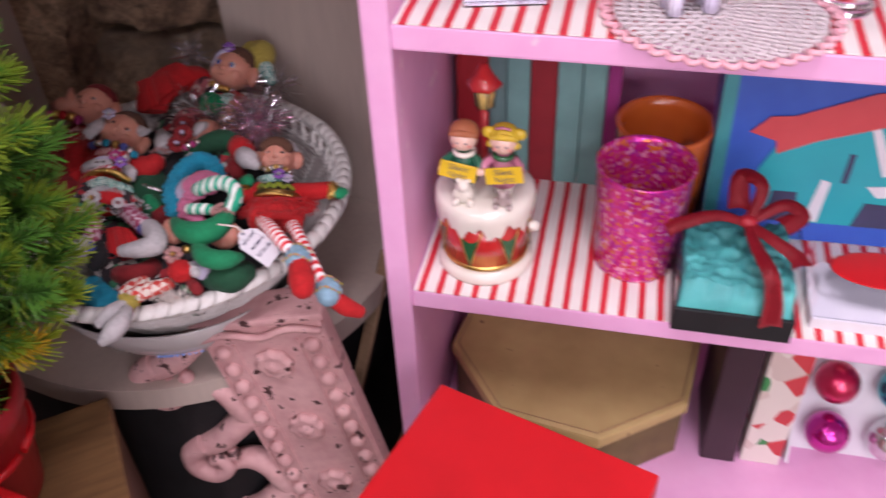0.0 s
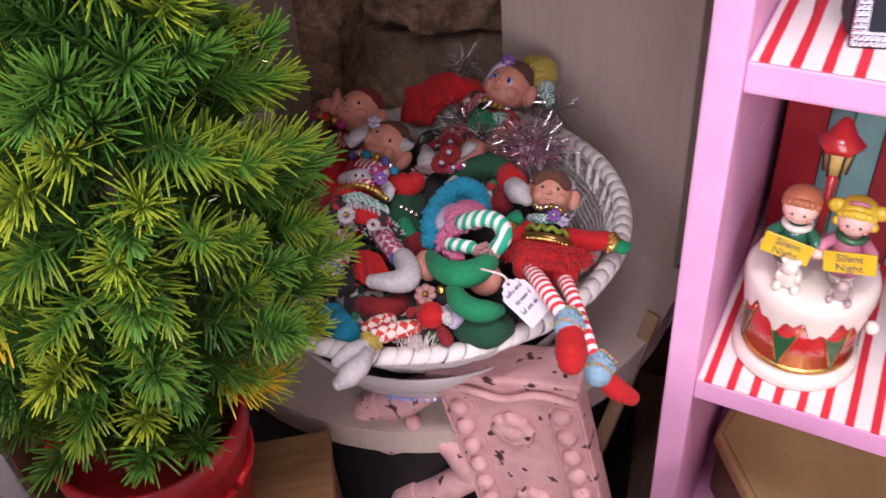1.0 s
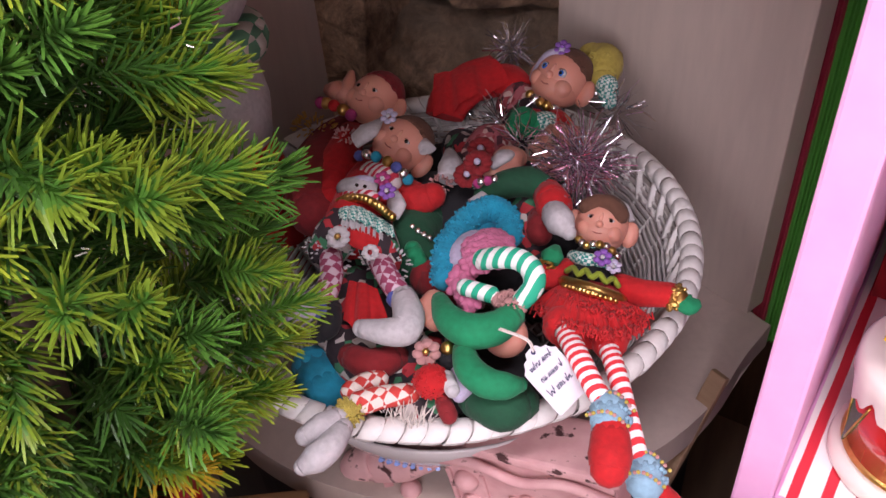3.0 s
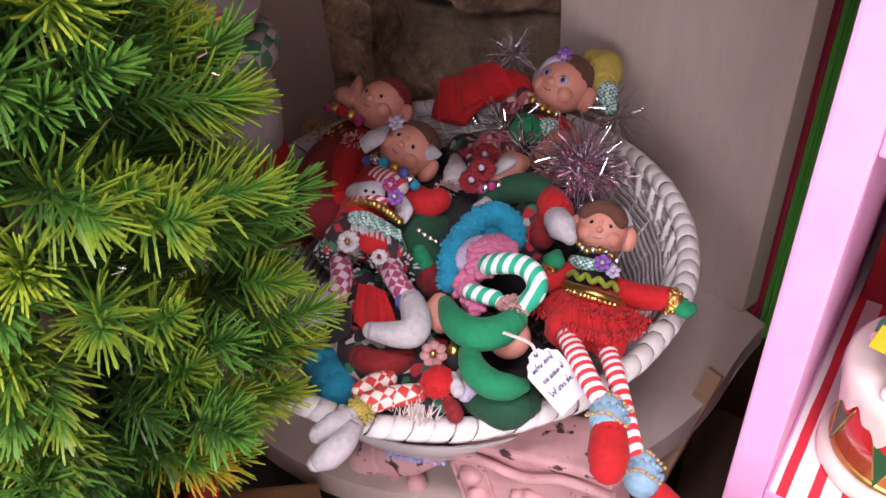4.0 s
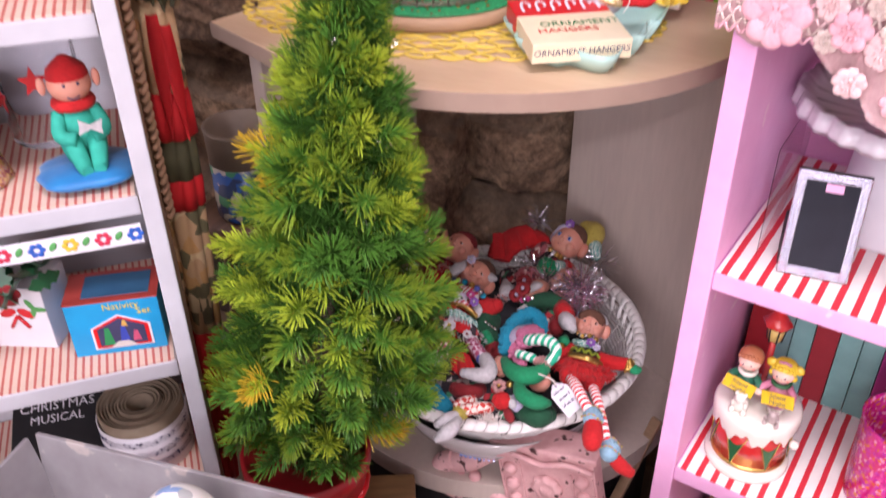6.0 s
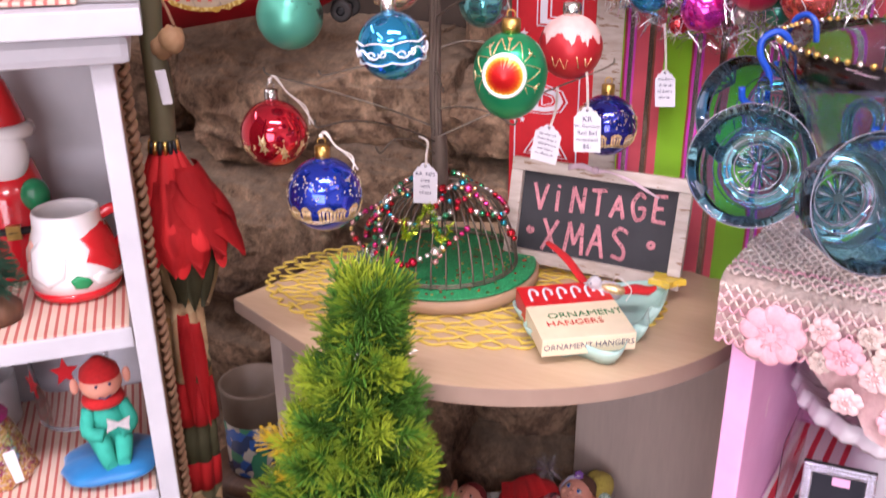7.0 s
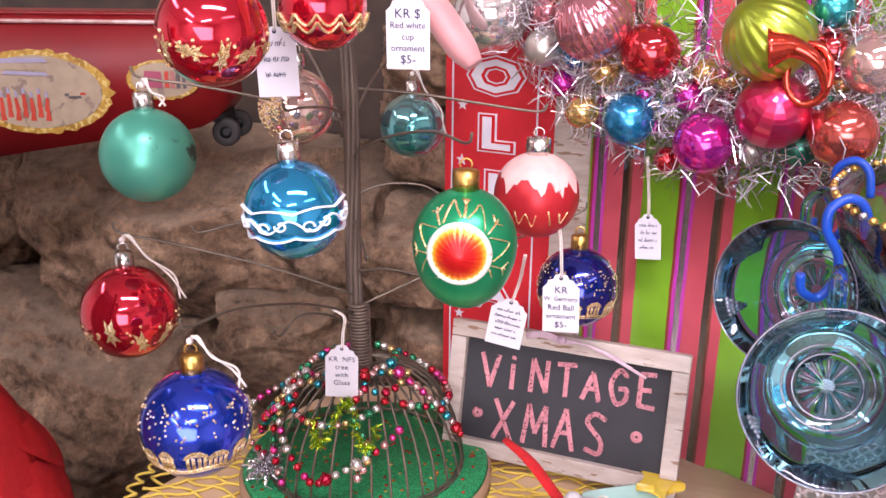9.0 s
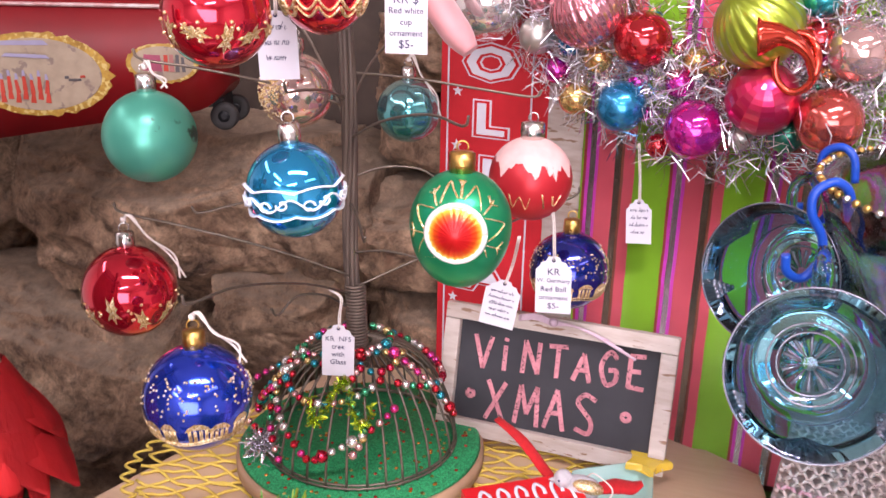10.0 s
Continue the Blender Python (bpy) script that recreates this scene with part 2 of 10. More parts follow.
M["white_wash"] = mat("white_washed_wood", (0.58, 0.52, 0.46), (0.40, 0.32, 0.26), 0.7, scale=35, stretch=(1, 5, 5), bump=0.4, spots=(0.27, 0.17, 0.11), spot_at=0.62, spot_scale=50)
M["pink_chalk"] = mat("pink_chalk", (0.72, 0.30, 0.33), (0.42, 0.16, 0.19), 0.95, scale=500, bump=0.6, spots=(0.08, 0.05, 0.055), spot_at=0.60, spot_scale=420)
M["tag_card"] = mat("tag_card", (0.72, 0.71, 0.75), (0.66, 0.65, 0.70), 0.7, scale=60)
M["ink"] = mat("ink", (0.05, 0.05, 0.12), rough=0.6)
M["string"] = mat("string", (0.78, 0.72, 0.66), (0.62, 0.56, 0.50), 0.9, scale=600, bump=0.5)
M["wire"] = mat("tree_wire", (0.22, 0.18, 0.14), (0.12, 0.10, 0.08), 0.45, 0.7, scale=120, bump=0.3)
M["bark_wire"] = mat("wrapped_wire", (0.17, 0.13, 0.10), (0.08, 0.06, 0.05), 0.55, 0.4, scale=150, stretch=(1, 1, 0.15), bump=0.6)
M["silver"] = mat("silver_cap", (0.78, 0.76, 0.72), (0.6, 0.58, 0.55), 0.25, 1.0, scale=120, bump=0.2)
M["gold"] = mat("gold_trim", (0.75, 0.50, 0.16), (0.55, 0.34, 0.09), 0.3, 1.0, scale=300, bump=0.5)
M["gold_glitter"] = flecked("gold_glitter", (0.62, 0.42, 0.16), [(0.85, 0.66, 0.34), (0.42, 0.26, 0.08), (0.95, 0.85, 0.6)], 1600, 0.35, 0.7, 0.7)
M["white_glitter"] = flecked("white_glitter", (0.84, 0.86, 0.88), [(0.93, 0.94, 0.96), (0.66, 0.72, 0.80)], 1500, 0.5, 0.1, 0.5)
M["clear"] = mat("clear_plastic", (0.95, 0.95, 0.96), (0.93, 0.93, 0.95), 0.05, glass=1.0, bump=0)
M["acrylic"] = mat("clear_acrylic", (0.97, 0.96, 0.97), (0.96, 0.95, 0.97), 0.03, glass=1.0, ior=1.07, bump=0)
M["lace"] = mat("cream_crochet", (0.78, 0.64, 0.58), (0.62, 0.48, 0.43), 0.95, scale=240, bump=1.0, depth=0.0018)
M["lace_blush"] = mat("blush_crochet", (0.88, 0.64, 0.63), (0.76, 0.50, 0.51), 0.95, scale=350, bump=0.7, depth=0.0008)
M["lace_pink"] = mat("pink_crochet", (0.86, 0.50, 0.55), (0.74, 0.37, 0.44), 0.95, scale=350, bump=0.7, depth=0.0008)
M["yellow_thread"] = mat("yellow_thread", (0.80, 0.62, 0.13), (0.66, 0.48, 0.08), 0.9, scale=500, bump=0.6)
M["skin"] = mat("vinyl_face", (0.66, 0.31, 0.23), (0.60, 0.26, 0.19), 0.45, scale=60, bump=0.05, sub=0.1)
M["gift_red"] = mat("red_card", (0.62, 0.012, 0.018), (0.52, 0.01, 0.014), 0.35, scale=20, bump=0.04)


def bauble_mat(name, c, rough=0.08, metal=1.0):
    return mat(name, c, tuple(x * 0.85 for x in c), rough, metal * 0.8, scale=12, bump=0.02, coat=0.8)


def felt(name, c):
    return mat(name, c, tuple(x * 0.7 for x in c), 0.95, scale=260, bump=0.5, depth=0.0012, sheen=0.06)


# ---- mesh tools ----
I4 = Matrix.Identity(4)


def B():
    return bmesh.new()


def add_box(bm, c, s, rot=(0, 0, 0), bevel=0.0, at=I4):
    m = at @ pose(*c, *rot) @ Matrix.Diagonal((*s, 1))
    got = bmesh.ops.create_cube(bm, size=1, matrix=m)
    if bevel:
        es = list({e for v in got["verts"] for e in v.link_edges})
        bmesh.ops.bevel(bm, geom=es, offset=bevel, segments=2, profile=0.6, affect="EDGES", clamp_overlap=True)
    return bm


def add_lathe(bm, prof, seg=28, at=I4, wave=None):
    """Turn a profile of (radius, height); a radius of 0 closes it. wave(angle, height) scales the radius."""
    rings = []
    for r, z in prof:
        if r < 1e-6:
            rings.append([bm.verts.new(at @ Vector((0, 0, z)))])
        else:
            ring = []
            for i in range(seg):
                a = 2 * math.pi * i / seg
                k = r * (wave(a, z) if wave else 1)
                ring.append(bm.verts.new(at @ Vector((k * math.cos(a), k * math.sin(a), z))))
            rings.append(ring)
    for p, q in zip(rings, rings[1:]):
        for i in range(seg):
            j = (i + 1) % seg
            f = [p[i % len(p)], p[j % len(p)], q[j % len(q)], q[i % len(q)]]
            f = list(dict.fromkeys(f))
            if len(f) > 2:
                bm.faces.new(f).smooth = True
    return bm


def smooth_path(pts, n=6):
    pts = [Vector(p) for p in pts]
    if len(pts) < 3:
        return pts
    out = []
    ext = [2 * pts[0] - pts[1], *pts, 2 * pts[-1] - pts[-2]]
    for i in range(1, len(ext) - 2):
        a, b, c, d = ext[i - 1:i + 3]
        for k in range(n):
            t = k / n
            out.append(0.5 * (2 * b + (c - a) * t + (2 * a - 5 * b + 4 * c - d) * t * t + (3 * b - a - 3 * c + d) * t ** 3))
    out.append(pts[-1])
    return out


def add_tube(bm, pts, r, seg=6, at=I4, soft=0, squash=1.0, up=(0, 0, 1)):
    """A tube along points; r is one radius or one for each given point."""
    given = [Vector(p) for p in pts]
    rs = list(r) if isinstance(r, (list, tuple)) else [r] * len(given)
    if soft and len(given) > 2:
        path = smooth_path(given, soft)
        k = len(path) - 1
        radii = []
        for i in range(len(path)):
            f = i / k * (len(rs) - 1)
            j = min(int(f), len(rs) - 2)
            radii.append(rs[j] + (rs[j + 1] - rs[j]) * (f - j))
    else:
        path, radii = given, rs
    rings, side = [], None
    for i, p in enumerate(path):
        d = (path[min(i + 1, len(path) - 1)] - path[max(i - 1, 0)]).normalized()
        if side is None:
            side = d.cross(Vector(up))
            if side.length < 0.05:
                side = d.cross(Vector((1, 0.2, 0)))
        side = (side - d * side.dot(d)).normalized()
        top = d.cross(side)
        rings.append([bm.verts.new(at @ (p + (side * math.cos(a) + top * math.sin(a) * squash) * radii[i]))
                      for a in (2 * math.pi * j / seg for j in range(seg))])
    for a, b in zip(rings, rings[1:]):
        for j in range(seg):
            bm.faces.new((a[j], a[(j + 1) % seg], b[(j + 1) % seg], b[j])).smooth = True
    bm.faces.new(rings[0][::-1])
    bm.faces.new(rings[-1])
    return bm


def add_ball(bm, c, r, u=20, v=12, scale=(1, 1, 1), rot=(0, 0, 0), at=I4):
    m = at @ pose(*c, *rot) @ Matrix.Diagonal((*scale, 1))
    prof = [(r * math.sin(math.pi * k / v), -r * math.cos(math.pi * k / v)) for k in range(v + 1)]
    prof[0], prof[-1] = (0, -r), (0, r)
    return add_lathe(bm, prof, u, m)


def add_prism(bm, outline, z0, z1, at=I4, bevel=0.0):
    lo = [bm.verts.new(at @ Vector((x, y, z0))) for x, y in outline]
    hi = [bm.verts.new(at @ Vector((x, y, z1))) for x, y in outline]
    faces = [bm.faces.new(lo[::-1]), bm.faces.new(hi)]
    k = len(outline)
    for i in range(k):
        faces.append(bm.faces.new((lo[i], lo[(i + 1) % k], hi[(i + 1) % k], hi[i])))
    if bevel:
        es = list({e for f in faces[:2] for e in f.edges})
        bmesh.ops.bevel(bm, geom=es, offset=bevel, segments=2, profile=0.6, affect="EDGES", clamp_overlap=True)
    return bm


def painted(bm, index, call, *args, **kw):
    """Run one of the add_ calls and give its faces a material slot."""
    n = len(bm.faces)
    call(bm, *args, **kw)
    for f in itertools.islice(bm.faces, n, None):
        f.material_index = index


def link_mesh(name, bm, mats):
    me = bpy.data.meshes.new(name)
    bmesh.ops.recalc_face_normals(bm, faces=bm.faces[:])
    bm.to_mesh(me)
    bm.free()
    for m in (mats if isinstance(mats, (list, tuple)) else [mats]):
        me.materials.append(m)
    return new(name, me)


def part(name, bm, mats, parent, label=""):
    ob = link_mesh(name, bm, mats)
    ob.parent = parent
    if label:
        ob["label"] = label
    return ob


def thing(name, m, label, category, group="", kind=""):
    ob = new(name)
    ob.empty_display_size = 0.02
    ob.matrix_world = m
    return tagged(ob, label, category, group, kind)


def solid(name, bm, mats, m, label, category, group="", kind=""):
    ob = link_mesh(name, bm, mats)
    ob.matrix_world = m
    return tagged(ob, label, category, group, kind)


def structure(name, bm, mats, label, category):
    return tagged(link_mesh(name, bm, mats), label, category, "", "structure")


def raw_mesh(name, verts, faces, mats, index=None, smooth=False):
    me = bpy.data.meshes.new(name)
    me.from_pydata([tuple(v) for v in verts], [], [tuple(f) for f in faces])
    for m in mats:
        me.materials.append(m)
    if index is not None:
        me.polygons.foreach_set("material_index", np.asarray(index, dtype=np.int32))
    if smooth:
        me.polygons.foreach_set("use_smooth", np.ones(len(faces), dtype=bool))
    me.update()
    return new(name, me)


def letters(name, text, size, material, parent, m, thick=0.0003, label="", grow=0.0):
    """Flat raised lettering in the built-in font, as a mesh under its thing; m is local to the parent."""
    cu = bpy.data.curves.new(name, "FONT")
    cu.body, cu.size, cu.extrude, cu.offset = text, size, thick, grow
    cu.align_x, cu.align_y, cu.resolution_u = "CENTER", "CENTER", 2
    tmp = bpy.data.objects.new(name, cu)
    scene.collection.objects.link(tmp)
    bpy.context.view_layer.update()
    me = bpy.data.meshes.new_from_object(tmp.evaluated_get(bpy.context.evaluated_depsgraph_get()))
    bpy.data.objects.remove(tmp)
    me.materials.clear()
    me.materials.append(material)
    ob = new(name, me)
    ob.parent = parent
    ob.matrix_local = m
    if label:
        ob["label"] = label
    return ob


def script_bars(bm, w, rows, row_h, at, seed):
    """Handwriting that cannot be read: short thin bars in rows."""
    rnd = random.Random(seed)
    for r in range(rows):
        x = -w / 2 * rnd.uniform(0.75, 1.0)
        end = w / 2 * rnd.uniform(0.6, 1.0)
        while x < end:
            for k in range(rnd.randint(3, 7)):
                if x > end:
                    break
                h = row_h * rnd.choice((0.28, 0.30, 0.34, 0.58))
                add_box(bm, (x, -r * row_h + h * 0.4, 0), (0.00042, h, 0.0002), (0, 0, rnd.uniform(-30, 12)), at=at)
                add_box(bm, (x + 0.0005, -r * row_h + rnd.uniform(0, 0.25) * row_h, 0), (0.0011, 0.00036, 0.0002), (0, 0, rnd.uniform(-20, 40)), at=at)
                x += rnd.uniform(0.0009, 0.0014)
            x += 0.0012
    return bm

# ---- the room ----
bm = B()
add_box(bm, (0, 0, FLOOR - 0.05), (5.2, 5.2, 0.1))
structure("floor", bm, M["floor"], "worn brown wooden shop floor boards", "floor")
bm = B()
add_box(bm, (0, 0, 2.80), (5.2, 5.2, 0.1))
structure("ceiling", bm, M["ceiling"], "plain off-white painted shop ceiling", "ceiling")
for nm, c, s in (("wall_south", (0, -2.55, 1.6), (5.2, 0.1, 2.4)), ("wall_east", (2.55, 0, 1.6), (0.1, 5.2, 2.4)), ("wall_west", (-2.55, 0, 1.6), (0.1, 5.2, 2.4))):
    bm = B()
    add_box(bm, c, s)
    structure(nm, bm, M["plaster"], "plain pale plastered shop wall", "wall")

# stone wall behind the corner, stones proud of dark mortar
bm = B()
add_box(bm, (-1.35, 1.30, 1.6), (2.4, 0.12, 2.4))
wall = structure("wall_north", bm, M["mortar"], "rough wall of large brown field stones", "wall")


def stone_mesh(seed, sx, sy, sz, cuts, square=False):
    """A split boulder: a rounded block chopped by random flat breaks, then pitted, ledged and roughened."""
    rr = random.Random(seed * 7)
    bm = B()
    bmesh.ops.create_cube(bm, size=1)
    bmesh.ops.subdivide_edges(bm, edges=bm.edges[:], cuts=cuts, use_grid_fill=True)
    off = Vector((seed * 3.7, seed * 1.3, seed * 2.1))
    chops = []
    for k in range(5 if square else 13):
        n = Vector((rr.uniform(-0.9, 0.9), rr.uniform(-1.0, -0.15), rr.uniform(-0.8, 0.3))).normalized()
        reach = abs(n.x) * sx + abs(n.y) * sy + abs(n.z) * sz
        chops.append((n, reach * rr.uniform(0.30, 0.42)))
    chops.append((Vector((0.05, -0.55, 0.83)), 0.55 * 0.5 * sy + 0.83 * 0.16 * sz))
    for v in bm.verts:
        p = v.co.copy()
        p = p.lerp(p.normalized() * 0.60, 0.05 if square else 0.16)
        q = Vector((p.x * sx, p.y * sy, p.z * sz))
        warp = Vector((noise.noise(q * 7 + off), noise.noise(q * 7 - off), noise.noise(q * 6 + off * 2)))
        q += warp * 0.016
        for n, reach in chops:
            over = q.dot(n) - reach - 0.006 * noise.noise(q * 22 + off)
            if over > 0:
                q -= n * over * 0.92
        w = q + warp * 0.03
        ledge = 0.5 - abs(noise.noise(Vector((w.x * 6, w.y * 6, w.z * 26)) + off))
        d = noise.noise(q * 12 + off) * 0.007 + ledge * 0.013 + (0.5 - abs(noise.noise(w * 34 + off))) * 0.008
        d += (0.5 - abs(noise.noise(w * 80 + off))) * 0.0045 + noise.noise(q * 170 + off) * 0.0022
        v.co = q + p.normalized() * (d - 0.012)
    for f in bm.faces:
        f.smooth = True
    return bm


# stone courses: (centre x, centre z, width, height, forward)
COURSES = [
    (-1.04, 1.455, 0.34, 0.20, 1.13), (-0.655, 1.450, 0.43, 0.205, 1.12), (-0.31, 1.64, 0.20, 0.085, 1.20), (-0.30, 1.555, 0.22, 0.09, 1.19),
    (-0.32, 1.45, 0.20, 0.12, 1.19), (-0.33, 1.335, 0.20, 0.12, 1.19), (-0.50, 1.345, 0.17, 0.14, 1.12), (-0.755, 1.245, 0.35, 0.235, 1.055),
    (-1.08, 1.25, 0.32, 0.24, 1.12), (-0.30, 1.20, 0.22, 0.16, 1.21), (-0.49, 1.17, 0.24, 0.21, 1.15), (-0.78, 1.05, 0.34, 0.20, 1.10),
    (-0.32, 1.03, 0.24, 0.17, 1.22), (-0.56, 0.95, 0.26, 0.20, 1.17), (-0.30, 0.86, 0.24, 0.16, 1.22), (-0.82, 0.84, 0.30, 0.24, 1.15),
    (-0.55, 0.74, 0.28, 0.20, 1.18), (-0.43, 1.45, 0.13, 0.17, 1.15), (-0.425, 0.98, 0.10, 0.30, 1.19), (-0.40, 0.80, 0.16, 0.14, 1.20), (-0.30, 1.135, 0.20, 0.07, 1.21),
]
for i, (x, z, w, h, y) in enumerate(COURSES):
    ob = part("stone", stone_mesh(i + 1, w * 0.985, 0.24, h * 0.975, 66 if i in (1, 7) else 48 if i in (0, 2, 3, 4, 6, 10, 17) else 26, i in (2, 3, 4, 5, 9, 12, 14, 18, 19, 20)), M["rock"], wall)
    ob.matrix_local = pose(x, y, z, 0, random.uniform(-4, 4), random.uniform(-8, 8))

# boarded wall over the stones and the wrapped panel beside them
bm = B()
add_box(bm, (1.20, 1.112, 1.6), (2.9, 0.12, 2.4), (0, 0, -7.4))
boards = structure("wall_boards", bm, M["dark_wood"], "dark boarded wall behind the display", "wall")
for i in range(5):
    bm = B()
    add_box(bm, (0, 0, 0), (1.3, 0.02, 0.096), bevel=0.004)
    ob = part("plank", bm, M["plank"], wall)
    ob.matrix_local = pose(-0.75, 1.225, 1.765 + 0.1 * i)
bm = B()
add_box(bm, (0, 0, 0), (0.052, 0.03, 0.82), bevel=0.004)
post = structure("trim", bm, M["white_wash"], "upright weathered pale wooden post", "post")
post.matrix_world = pose(-0.178, 1.066, 1.31 + 0.41, 0, 0, -7.4)
bm = B()
n = 60
rows = []
for j in range(2):
    rows.append([bm.verts.new((0.75 * i / n, 0.0025 * math.sin(i * 1.7) + 0.0015 * math.sin(i * 4.1), (-0.31, 0.75)[j])) for i in range(n + 1)])
for i in range(n):
    bm.faces.new((rows[0][i], rows[0][i + 1], rows[1][i + 1], rows[1][i])).smooth = True
bmesh.ops.solidify(bm, geom=bm.faces[:], thickness=-0.004)
solid("gift_wrap_sheet", bm, M["wrap"], pose(-0.160, 1.041, 1.31 + 0.29, 0, 0, -7.4), "lime, pink and silver foil striped gift wrap covering the wall", "wrapping paper", kind="structure")
bm = B()
for j in range(2):
    rows[j] = [bm.verts.new((0.033 + 0.043 * i / n, 0.002 * math.sin(i * 1.7), (-0.36, 0.18)[j])) for i in range(n + 1)]
for i in range(n):
    bm.faces.new((rows[0][i], rows[0][i + 1], rows[1][i + 1], rows[1][i])).smooth = True
bmesh.ops.solidify(bm, geom=bm.faces[:], thickness=-0.004)
solid("gift_wrap_strip", bm, M["wrap_shaded"], pose(-0.028, 1.032, 1.10, 0, 0, -7.4), "shaded green gift wrap strip down the wall beside the bookcase", "wrapping paper", kind="structure")

# ---- corner shelf unit ----
CX, CY, CR, CT = -0.27, 0.98, 0.300, 0.018
TOP = 1.31


def corner_plan(shrink=0.0, east=0.0):
    pts = [(-0.491 + shrink, 0.747 + shrink * 0.6)]
    a0 = math.atan2(0.683 - CY, -0.345 - CX)
    a1 = math.radians(-4)
    for i in range(25):
        a = a0 + (a1 - a0) * i / 24
        pts.append((CX + east + (CR - shrink) * math.cos(a), CY + (CR - shrink) * math.sin(a)))
    pts += [(0.022, 1.0), (-0.21, 1.125), (-0.41, 1.05)]
    return pts


unit = thing("corner_shelf_unit", pose(0, 0, 0), "beige laminate corner shelf unit with rounded front", "shelf unit")
bm = B()
add_prism(bm, corner_plan(), TOP - CT, TOP, bevel=0.003)
for f in bm.faces:
    if abs(f.normal.z) < 0.5:
        f.material_index = 1
part("counter_top", bm, [M["laminate"], M["laminate_edge"]], unit, "tan laminate top with a brown edge band")
bm = B()
add_prism(bm, corner_plan(0.040, 0.019), 0.757, 0.785, bevel=0.002)
part("shelf", bm, [M["panel"], M["laminate_edge"]], unit)

def upright(p, q, z0, z1, t, name, m, label=""):
    bm = B()
    a, b = Vector((*p, 0)), Vector((*q, 0))
    d = b - a
    add_box(bm, ((a.x + b.x) / 2, (a.y + b.y) / 2, (z0 + z1) / 2), (d.length, t, z1 - z0), (0, 0, math.degrees(math.atan2(d.y, d.x))), bevel=0.0015)
    return part(name, bm, m, unit, label)


upright((-0.462, 0.775), (-0.420, 1.04), 0.785, TOP - CT, 0.018, "side_panel", M["panel"], "")
upright((-0.204, 1.118), (0.006, 1.014), 0.785, TOP - CT, 0.022, "side_panel", M["panel"])
# solid black block added for the shaded void below the lower shelf
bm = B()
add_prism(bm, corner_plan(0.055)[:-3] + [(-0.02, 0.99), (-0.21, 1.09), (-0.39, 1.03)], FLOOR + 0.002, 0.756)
part("base_cabinet", bm, M["black"], unit, "black block standing in for the dark space under the shelf")

# ---- pink shelf ----
PK = pose(0.0255, 0.754, 0, 0, 0, -7.4)
BAY = pose(0.021, 0.748, 0, 0, 0, -7.4)
PW, PD, PT = 0.80, 0.28, 0.021
shelf = thing("pink_bookcase", PK @ pose(0, 0, FLOOR), "pink painted wooden bookcase with striped shelf paper", "bookcase")


def pbox(name, c, s, m, label="", bevel=0.002):
    bm = B()
    add_box(bm, (c[0], c[1], c[2] - FLOOR), s, bevel=bevel)
    return part(name, bm, m, shelf, label)


PTOP = 1.432
pbox("side_panel", (PT / 2, PD / 2, (FLOOR + PTOP - 0.024) / 2), (PT, PD, PTOP - 0.024 - FLOOR), M["pink_paint"])
pbox("side_panel", (PW - PT / 2, PD / 2, (FLOOR + PTOP - 0.024) / 2), (PT, PD, PTOP - 0.024 - FLOOR), M["pink_paint"])
pbox("top_board", (PW / 2, PD / 2, PTOP - 0.012), (PW + 0.012, PD + 0.006, 0.024), M["pink_paint"])
for z in (1.155, 0.901, 0.632):
    pbox("shelf_board", (PW / 2, PD / 2 + 0.001, z - 0.010), (PW - 2 * PT, PD - 0.004, 0.020), M["pink_paint"])
pbox("back_board", (PW / 2, PD + 0.004, (FLOOR + PTOP - 0.03) / 2), (PW, 0.008, PTOP - FLOOR - 0.03), M["pink_paint"])
for z, x0, x1 in ((1.155, PT, PW - PT), (0.901, PT, PW - PT)):
    bm = B()
    add_box(bm, (0, 0, 0), (x1 - x0 - 0.004, PD - 0.014, 0.0012))
    solid("shelf_paper", bm, M["red_stripe"], PK @ pose((x0 + x1) / 2, PD / 2 - 0.004, z + 0.0008), "red and white candy striped shelf paper", "shelf paper")

# ---- white shelf ----
WS = pose(-0.399, 0.524, 0, 0, 0, 45)
wshelf = thing("white_bookcase", WS @ pose(0, 0, FLOOR), "white painted wooden bookcase with ticking-covered shelves", "bookcase")


def wbox(name, c, s, m, label="", bevel=0.0015, rot=(0, 0, 0)):
    bm = B()
    add_box(bm, (c[0], c[1], c[2] - FLOOR), s, rot, bevel=bevel)
    return part(name, bm, m, wshelf, label)


WD, WL, WTOP = 0.20, 0.62, 1.650
wbox("side_panel", (0.0095, WD / 2 + 0.003, (FLOOR + WTOP - 0.04) / 2), (0.014, WD - 0.006, WTOP - 0.04 - FLOOR), M["raw_edge"], "raw brown wooden side")
wbox("front_post", (0.0095, -0.004, (FLOOR + WTOP - 0.04) / 2), (0.0155, 0.010, WTOP - 0.04 - FLOOR), M["white_paint"])
wbox("side_panel", (-WL - 0.012, WD / 2, (FLOOR + WTOP - 0.04) / 2), (0.022, WD, WTOP - 0.04 - FLOOR), M["white_paint"])
wbox("back_board", (-WL / 2, WD + 0.004, (FLOOR + WTOP - 0.04) / 2), (WL + 0.04, 0.008, WTOP - FLOOR - 0.04), M["white_paint"])
wbox("top_board", (-WL / 2 + 0.005, WD / 2 - 0.010, WTOP - 0.010), (WL + 0.07, WD + 0.05, 0.018), M["white_paint"])
